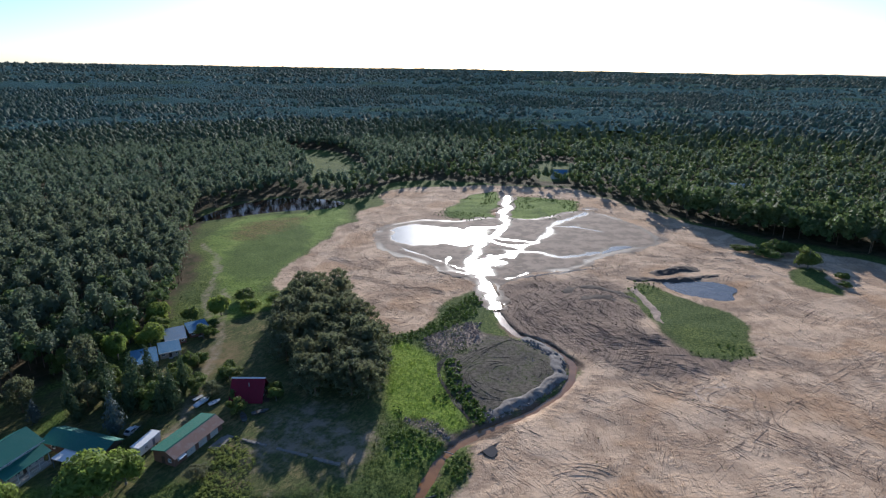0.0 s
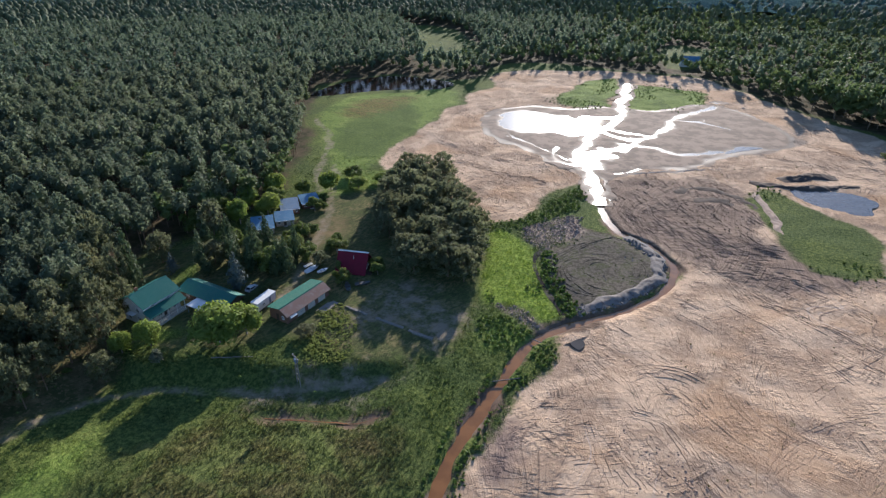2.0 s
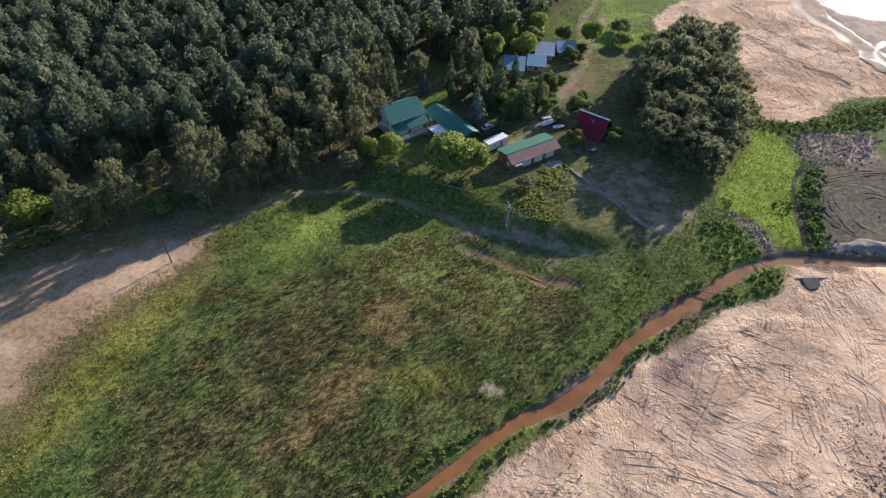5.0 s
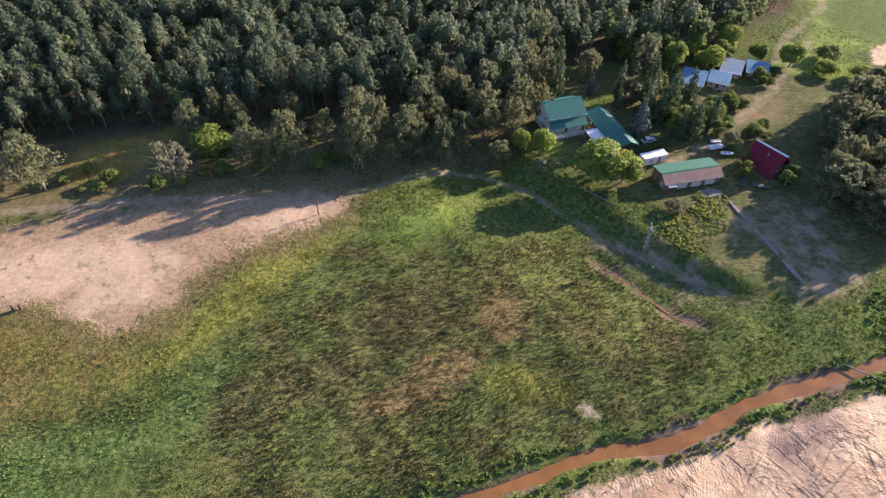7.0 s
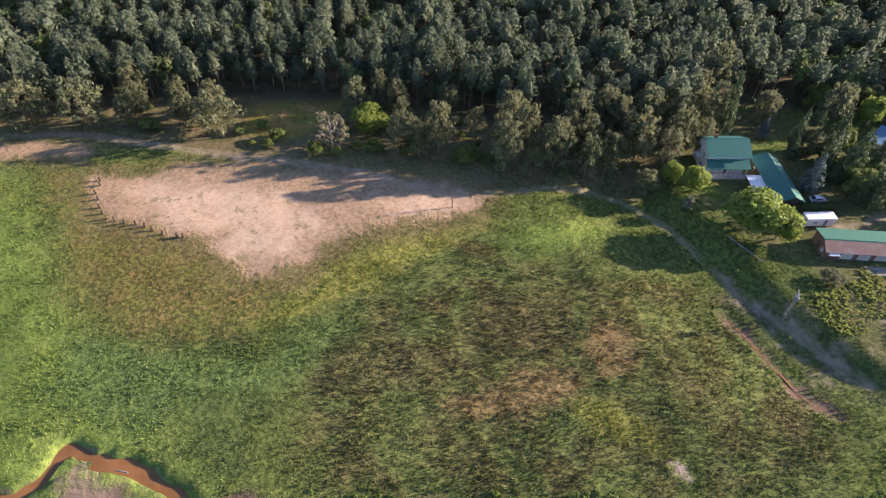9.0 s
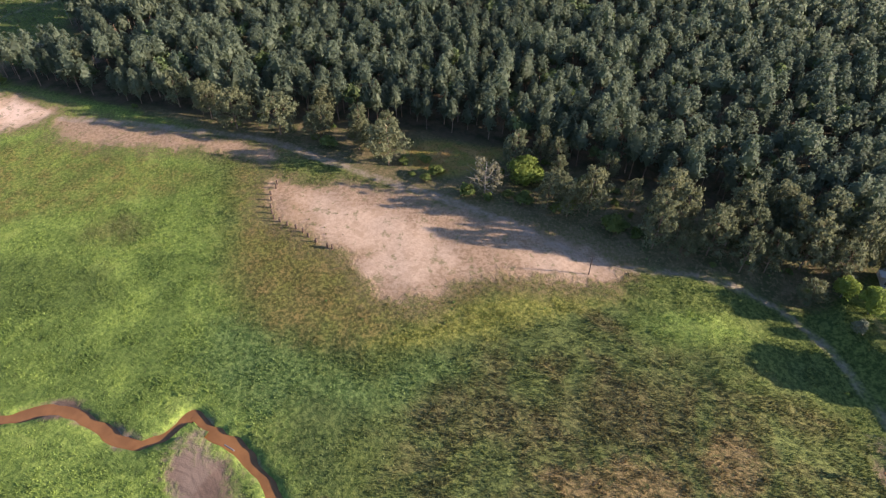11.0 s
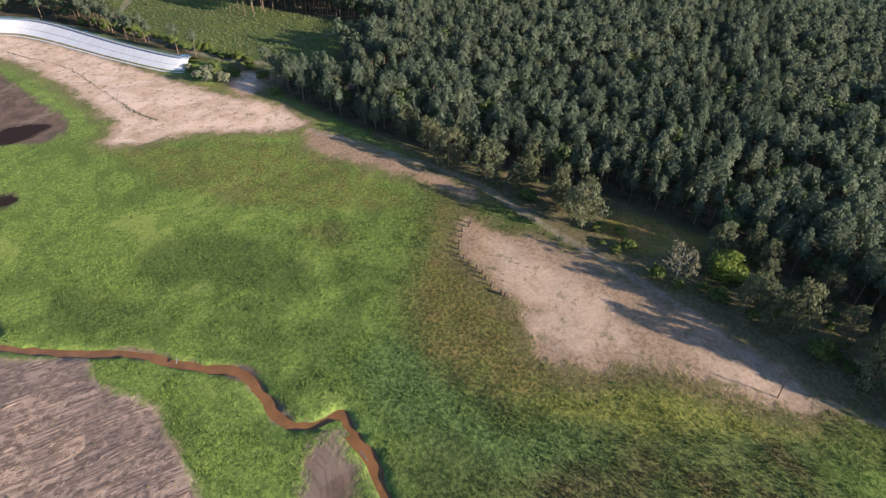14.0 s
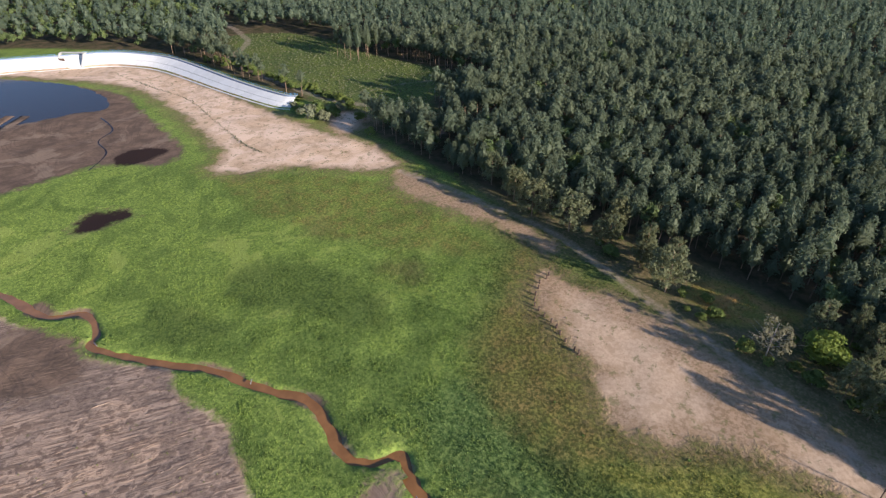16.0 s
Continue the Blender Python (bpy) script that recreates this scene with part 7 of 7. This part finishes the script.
# ---- boats, car, hedge, pole ----
def boat(x, y, turn, length, beam, hull, inner, label, cover=True):
    ob = thing("boat", x, y, turn, label, "boat", "boats on the grass")
    bm = B()
    n, rows = 11, []
    for i in range(n):
        k = i / (n - 1)
        w = beam / 2 * (1 - max(0, (k - 0.45) / 0.55) ** 2.2) * (0.85 + 0.15 * min(1, k * 4)) + 0.02
        keel = 0.18 + 0.35 * max(0, (k - 0.6) / 0.4) ** 2
        deck = 0.75 + 0.2 * k
        u = (k - 0.5) * length
        rows.append([bm.verts.new(p) for p in ((u, -w, deck), (u, -w * 0.75, keel + 0.2), (u, 0, keel), (u, w * 0.75, keel + 0.2), (u, w, deck))])
    for a, b in zip(rows[:-1], rows[1:]):
        for j in range(4):
            bm.faces.new((a[j], b[j], b[j + 1], a[j + 1]))
        bm.faces.new((a[4], b[4], b[0], a[0]))
    bm.faces.new(rows[0])
    bmesh.ops.recalc_face_normals(bm, faces=bm.faces)
    part("hull", bm, hull, ob)
    if cover:
        part("cabin", box(B(), -length * 0.12, length * 0.2, -beam * 0.3, beam * 0.3, 0.78, 1.35, 0.1), inner, ob)
        part("windscreen", box(B(), length * 0.2, length * 0.23, -beam * 0.3, beam * 0.3, 0.8, 1.3), M_GLASS, ob)
    else:
        for k in (-0.2, 0.12):
            part("bench", box(B(), k * length - 0.12, k * length + 0.12, -beam * 0.36, beam * 0.36, 0.86, 0.94), inner, ob)
    for u in (-0.3, 0.22):
        part("chock", box(B(), u * length - 0.1, u * length + 0.1, -beam * 0.4, beam * 0.4, -0.15, 0.36), M_DARKWOOD, ob)
    return ob


boat(-70.6, 151.4, 68, 6.0, 2.2, M_HULL, M_PAINT, "white motor boat with a small cabin on chocks")
boat(-66.9, 150.8, 50, 3.6, 1.5, M_HULL, M_PALEROOF, "small white dinghy resting on the grass", False)
boat(-56.2, 143.6, 118, 4.6, 1.6, M_GREYHULL, M_DARKWOOD, "grey rowing boat lying on the grass", False)
boat(-52.2, 146.2, 28, 4.8, 1.6, M_GREYHULL, M_DARKWOOD, "grey rowing boat beside the red house", False)
boat_trailer = thing("boat_trailer", -72.9, 153.3, 60, "low white boat trailer beside the motor boat", "trailer")
part("frame", box(B(), -1.6, 1.6, -0.7, 0.7, 0.45, 0.6, 0.04), M_PAINT, boat_trailer)
for y in (-0.8, 0.8):
    part("wheel", rod(B(), (0, y - 0.1, 0.3), (0, y + 0.1, 0.3), 0.3, 12), M_TYRE, boat_trailer)

car = thing("car", -84.0, 136.6, 75, "small white car parked behind the hedge", "car")
bm = extrude(B(), [(-2.0, 0.35), (2.0, 0.35), (2.05, 0.75), (1.2, 0.92), (0.55, 1.42), (-1.1, 1.45), (-1.75, 0.98), (-2.05, 0.9)], 1, -0.82, 0.82)
part("body", bm, M_PAINT, car)
part("windscreen", extrude(B(), [(1.14, 0.95), (0.58, 1.38), (0.62, 1.42), (1.2, 0.97)], 1, -0.72, 0.72), M_GLASS, car)
part("rear_window", extrude(B(), [(-1.72, 1.0), (-1.12, 1.44), (-1.16, 1.48), (-1.78, 1.03)], 1, -0.7, 0.7), M_GLASS, car)
for x in (-1.3, 1.3):
    for y in (-0.78, 0.78):
        wheel = part("wheel", rod(B(), (x, y - 0.1, 0.31), (x, y + 0.1, 0.31), 0.31, 14), M_TYRE, car)
        part("rim", rod(B(), (x, y - 0.11, 0.31), (x, y + 0.11, 0.31), 0.18, 10), M_STEEL, wheel)
for y in (-0.83, 0.83):
    part("side_window", box(B(), -1.0, 0.5, y - 0.01, y + 0.01, 0.98, 1.34), M_GLASS, car)

RH = np.random.default_rng(9)
hd = RH.uniform((-0.9, -7.2, 0.1), (0.9, 7.2, 2.5), (2600, 3))
side = RH.integers(0, 3, 2600)
hd[side == 0, 0] = np.sign(hd[side == 0, 0]) * 0.85
hd[side == 1, 2] = 2.45 + 0.15 * np.sin(hd[side == 1, 1] * 3)
hv, hf = join([leaves(RH, hd, 0.06, 0.3, hd * np.array([1.0, 0.02, 0.3])), lump(RH, (0, 0, 1.2), (0.8, 7, 1.2), 0.02)])
hedge = new("hedge", make_mesh("hedge", hv, hf, M_HEDGE))
hedge.matrix_world = Matrix.Translation((-80.6, 132.6, place_z(-80.6, 132.6))) @ Matrix.Rotation(radians(-10.8), 4, "Z")
tagged(hedge, "clipped green hedge between house and garage", "hedge")

pole = thing("power_pole", -54.4, 102.4, 50, "twin-legged wooden power pole at the track", "power pole")
for y in (-0.9, 0.9):
    part("leg", rod(B(), (0, y, -0.6), (0, y * 0.55, 8.6), 0.14, 8), M_WOOD, pole)
part("crossarm", box(B(), -0.09, 0.09, -1.5, 1.5, 8.2, 8.4), M_WOOD, pole)
for z in (1.6, 3.2, 4.8, 6.4):
    part("rung", box(B(), -0.06, 0.06, -0.8 + z * 0.04, 0.8 - z * 0.04, z, z + 0.12), M_WOOD, pole)
part("brace", rod(B(), (0, -0.8, 1.7), (0, 0.6, 6.2), 0.06), M_WOOD, pole)
for y in (-1.3, 0.0, 1.3):
    part("insulator", rod(B(), (0, y, 8.4), (0, y, 8.65), 0.07, 8), M_PAINT, pole)
part("transformer", box(B(), -0.35, 0.35, -0.5, 0.5, 6.9, 7.9, 0.05), M_STEEL, pole)

# low wall of concrete slabs across the yard, and the log edge by the track
low_wall = thing("slab_wall", -39.6, 128.7, -20.0, "broken row of concrete slabs crossing the yard", "low wall")
RW = np.random.default_rng(3)
for k in range(19):
    u = -14.5 + k * 1.55
    if k in (5, 6, 13):
        continue
    ob = part("slab", box(B(), u, u + 1.42, -0.42 + RW.normal(0, 0.06), 0.42 + RW.normal(0, 0.06), -0.4, 0.14 + RW.uniform(0, 0.2), 0.04), M_APRON, low_wall)
log_edge = thing("log_edge", -73.8, 106.2, 14.3, "row of grey logs edging the grass slope", "log edge")
for k in range(4):
    part("log", rod(B(), (-5.2 + k * 2.6, RW.normal(0, 0.08), 0.2), (-2.75 + k * 2.6, RW.normal(0, 0.08), 0.2), 0.16, 7), M_WOOD, log_edge)

# upright posts in a row at the edge of the beach
post = None
post_line = spline([(-144, -45.5), (-138, -46.5), (-133, -45), (-128, -43.5), (-125, -38.5), (-122, -34.5), (-118, -30), (-115, -25)], False, 2)
for x, y in post_line:
    x, y = x + RW.normal(0, 0.3), y + RW.normal(0, 0.3)
    m = Matrix.Translation((x, y, place_z(x, y))) @ Matrix.Rotation(radians(RW.uniform(0, 360)), 4, "Z") @ Matrix.Rotation(radians(RW.uniform(-6, 6)), 4, "X")
    if post is None:
        post = part("wooden_post", rod(B(), (0, 0, -0.5), (0, 0, 1.35), 0.28, 7), M_DARKWOOD, None)
        tagged(post, "short weathered wooden post in a row by the beach", "post", "posts by the beach")
        post.matrix_world = m
    else:
        copy_thing(post, m)

# dead logs at the stream
for x, y, turn, l in ((-57.8, -35.5, 60, 2.6), (-4.8, 111.5, 20, 7.0), (1.5, 128.5, -30, 3.0), (-49, -132, 80, 2.0), (-62, -88, 40, 1.8)):
    ob = part("fallen_log", rod(B(), (-l / 2, 0, 0.1), (l / 2, 0, 0.35), 0.14, 7), M_WOOD, None)
    rod_m = Matrix.Translation((x, y, place_z(x, y))) @ Matrix.Rotation(radians(turn), 4, "Z")
    ob.matrix_world = rod_m
    tagged(ob, "grey fallen log lying across the stream bank", "log", "logs at the stream")

# bare dead tree at the end of the beach
dead = thing("dead_tree", -108.5, 41.5, 0, "bare dark dead tree at the beach's end", "tree")
dv, df = tapered(np.random.default_rng(4), 7.5, 0.16, 0.03, 6, 12, 2.4, 0.25)
ob = new("trunk", make_mesh("trunk", dv, df, M_DARKWOOD))
ob.parent = dead

# ---- the dam: white slabs on a slope, crest walk with railing, spillway ----
FOOT = spline([(-209, -222), (-206, -233), (-208, -271), (-214, -334), (-210, -358), (-200, -376), (-178, -391), (-154, -409), (-110, -436), (-50, -465), (40, -490)], False, 8)
dirs = np.gradient(FOOT, axis=0)
dirs /= np.linalg.norm(dirs, axis=1)[:, None]
away = np.stack([dirs[:, 1], -dirs[:, 0]], 1)
if (away[0] @ np.array([-1, 0])) < 0:
    away = -away
s_run = np.concatenate([[0], np.cumsum(np.linalg.norm(np.diff(FOOT, axis=0), axis=1))])
DAM_H = 4.0 + 1.5 * ramp(s_run, 10, 170)


def dam_strip(profile):
    """A strip along the dam: a list of (share of the slope out, share of the height, metres out, metres up)."""
    cols = [np.concatenate([FOOT + away * (a * DAM_H * 1.9 + c)[:, None] if np.ndim(a * DAM_H * 1.9 + c) else FOOT, (b * DAM_H + e)[:, None]], 1) for a, b, c, e in profile]
    pts = np.stack(cols, 1)
    m, k = pts.shape[:2]
    i = np.arange(m * k).reshape(m, k)
    return pts.reshape(-1, 3), np.stack([i[:-1, :-1], i[:-1, 1:], i[1:, 1:], i[1:, :-1]], -1).reshape(-1, 4)


dam = new("dam")
tagged(dam, "white concrete-faced dam with crest walk and spillway", "dam", kind="structure")
for key, profile, mat, label in (
        ("core", [(0, 0, -0.5, -1.0), (0, 0, -0.5, 0.05), (1, 1, 0, -0.15), (1, 1, 3.2, -0.15), (1, 0, 14, -1)], M_GROUND, "grassy earth core"),
        ("crest_walk", [(1, 1, 0.0, -0.1), (1, 1, 0.0, 0.12), (1, 1, 3.0, 0.12), (1, 1, 3.0, -0.1)], M_CONC, "grey crest walk"),
        ("parapet", [(1, 1, 0.0, 0.1), (1, 1, 0.0, 0.95), (1, 1, 0.3, 0.95), (1, 1, 0.3, 0.1)], M_STEEL, "blue-grey parapet"),
        ("toe", [(0, 0, -1.0, -0.4), (0, 0, -1.0, 0.25), (0, 0, 0.1, 0.25), (0, 0, 0.1, -0.4)], M_SLAB, "white toe beam")):
    v, f = dam_strip(profile)
    me = make_mesh(key, v, f, mat, False, zones(v[:, 0], v[:, 1]) if mat is M_GROUND else None)
    ob = new(key, me)
    ob.parent = dam
    ob["label"] = label
for j in range(len(FOOT) - 1):
    if s_run[j] > 420:
        break
    for c0, c1 in ((0.0, 0.5), (0.5, 1.0)):
        quad = []
        for up in (0.06, 0.24):
            for jj, cc in ((j, c0), (j, c1), (j + 1, c1), (j + 1, c0)):
                g = 0.012
                base = FOOT[jj] + dirs[jj] * (0.05 if jj == j else -0.05) + away[jj] * (cc + (g if cc == c0 else -g)) * DAM_H[jj] * 1.9
                quad.append((*base, (cc + (g if cc == c0 else -g)) * DAM_H[jj] + up))
        ob = new("slab", make_mesh("slab", quad, [(4, 5, 6, 7), (0, 1, 5, 4), (1, 2, 6, 5), (2, 3, 7, 6), (3, 0, 4, 7)], M_SLAB))
        ob.parent = dam
post_bm = box(B(), -0.05, 0.05, -0.05, 0.05, 0, 1.1)
post_me = bpy.data.meshes.new("railing_post")
post_bm.to_mesh(post_me)
post_bm.free()
post_me.materials.append(M_BLUETRIM)
for j in range(0, len(FOOT), 1):
    ob = new("railing_post", post_me)
    ob.location = (*(FOOT[j] + away[j] * (DAM_H[j] * 1.9 + 2.9)), DAM_H[j] + 0.1)
    ob.parent = dam
for up in (0.6, 1.1):
    v, f = dam_strip([(1, 1, 2.86, up), (1, 1, 2.86, up + 0.08), (1, 1, 2.94, up + 0.08), (1, 1, 2.94, up)])
    ob = new("railing", make_mesh("railing", v, f, M_BLUETRIM))
    ob.parent = dam
# spillway box set into the slope
spill = thing("spillway", -180.0, -384.7, -56, "concrete spillway box with dark side walls in the dam", "spillway")
for x in (-7.5, 7.5):
    part("side_wall", extrude(B(), [(-6.0, 0.0), (-13.0, 7.6), (-15.0, 7.6), (-15.0, -0.5), (-6.0, -0.5)], 0, x - 0.4, x + 0.4), M_CONC, spill)
part("sill", box(B(), -7.1, 7.1, -6.5, -5.5, -0.5, 2.2), M_SLAB, spill)
part("gate", box(B(), 3.5, 6.9, -10.0, -9.6, 1.0, 5.2), M_DARKWOOD, spill)
part("walkway", box(B(), -8.0, 8.0, -16.5, -14.0, 7.4, 7.7), M_CONC, spill)


# ---- houses across the valley ----
def far_house(x, y, turn, w, d, h, roof, wall, label):
    ob = thing("far_house", x, y, turn, label, "house", "houses across the valley")
    part("wall", extrude(B(), [(-d / 2, -0.5), (d / 2, -0.5), (d / 2, h), (0, h + d * 0.32), (-d / 2, h)], 1, -w / 2, w / 2), wall, ob)
    part("roof", slab(B(), (0, h + d * 0.34), (d / 2 + 0.5, h - 0.2), -w / 2 - 0.5, w / 2 + 0.5), roof, ob)
    part("roof", slab(B(), (0, h + d * 0.34), (-d / 2 - 0.5, h - 0.2), -w / 2 - 0.5, w / 2 + 0.5), roof, ob)
    for y_ in (-w / 4, w / 4):
        window(ob, -d / 2, y_, 1.0, 1.4, 1.3, "-x")
    part("door", box(B(), -d / 2 - 0.06, -d / 2, -0.5, 0.5, 0, 2.1), M_DARKWOOD, ob)
    return ob


far_house(102, 520, 90, 14, 9, 4.5, M_BLUEROOF, M_WHITE, "blue-roofed house on the far shore")
far_house(234, 462, 75, 15, 9, 4.0, M_PAINT, M_WHITE, "white-roofed house among trees on the far shore")
far_house(310, 452, 60, 12, 8, 4.0, M_PALEROOF, M_WHITE, "pale-roofed house among trees")
far_house(40, 610, 100, 10, 7, 4.0, M_PAINT, M_WHITE, "small white house beyond the far shore")
far_house(138, 560, 100, 11, 8, 4.0, M_PALEROOF, M_CREAM, "pale-roofed house at the hamlet road")
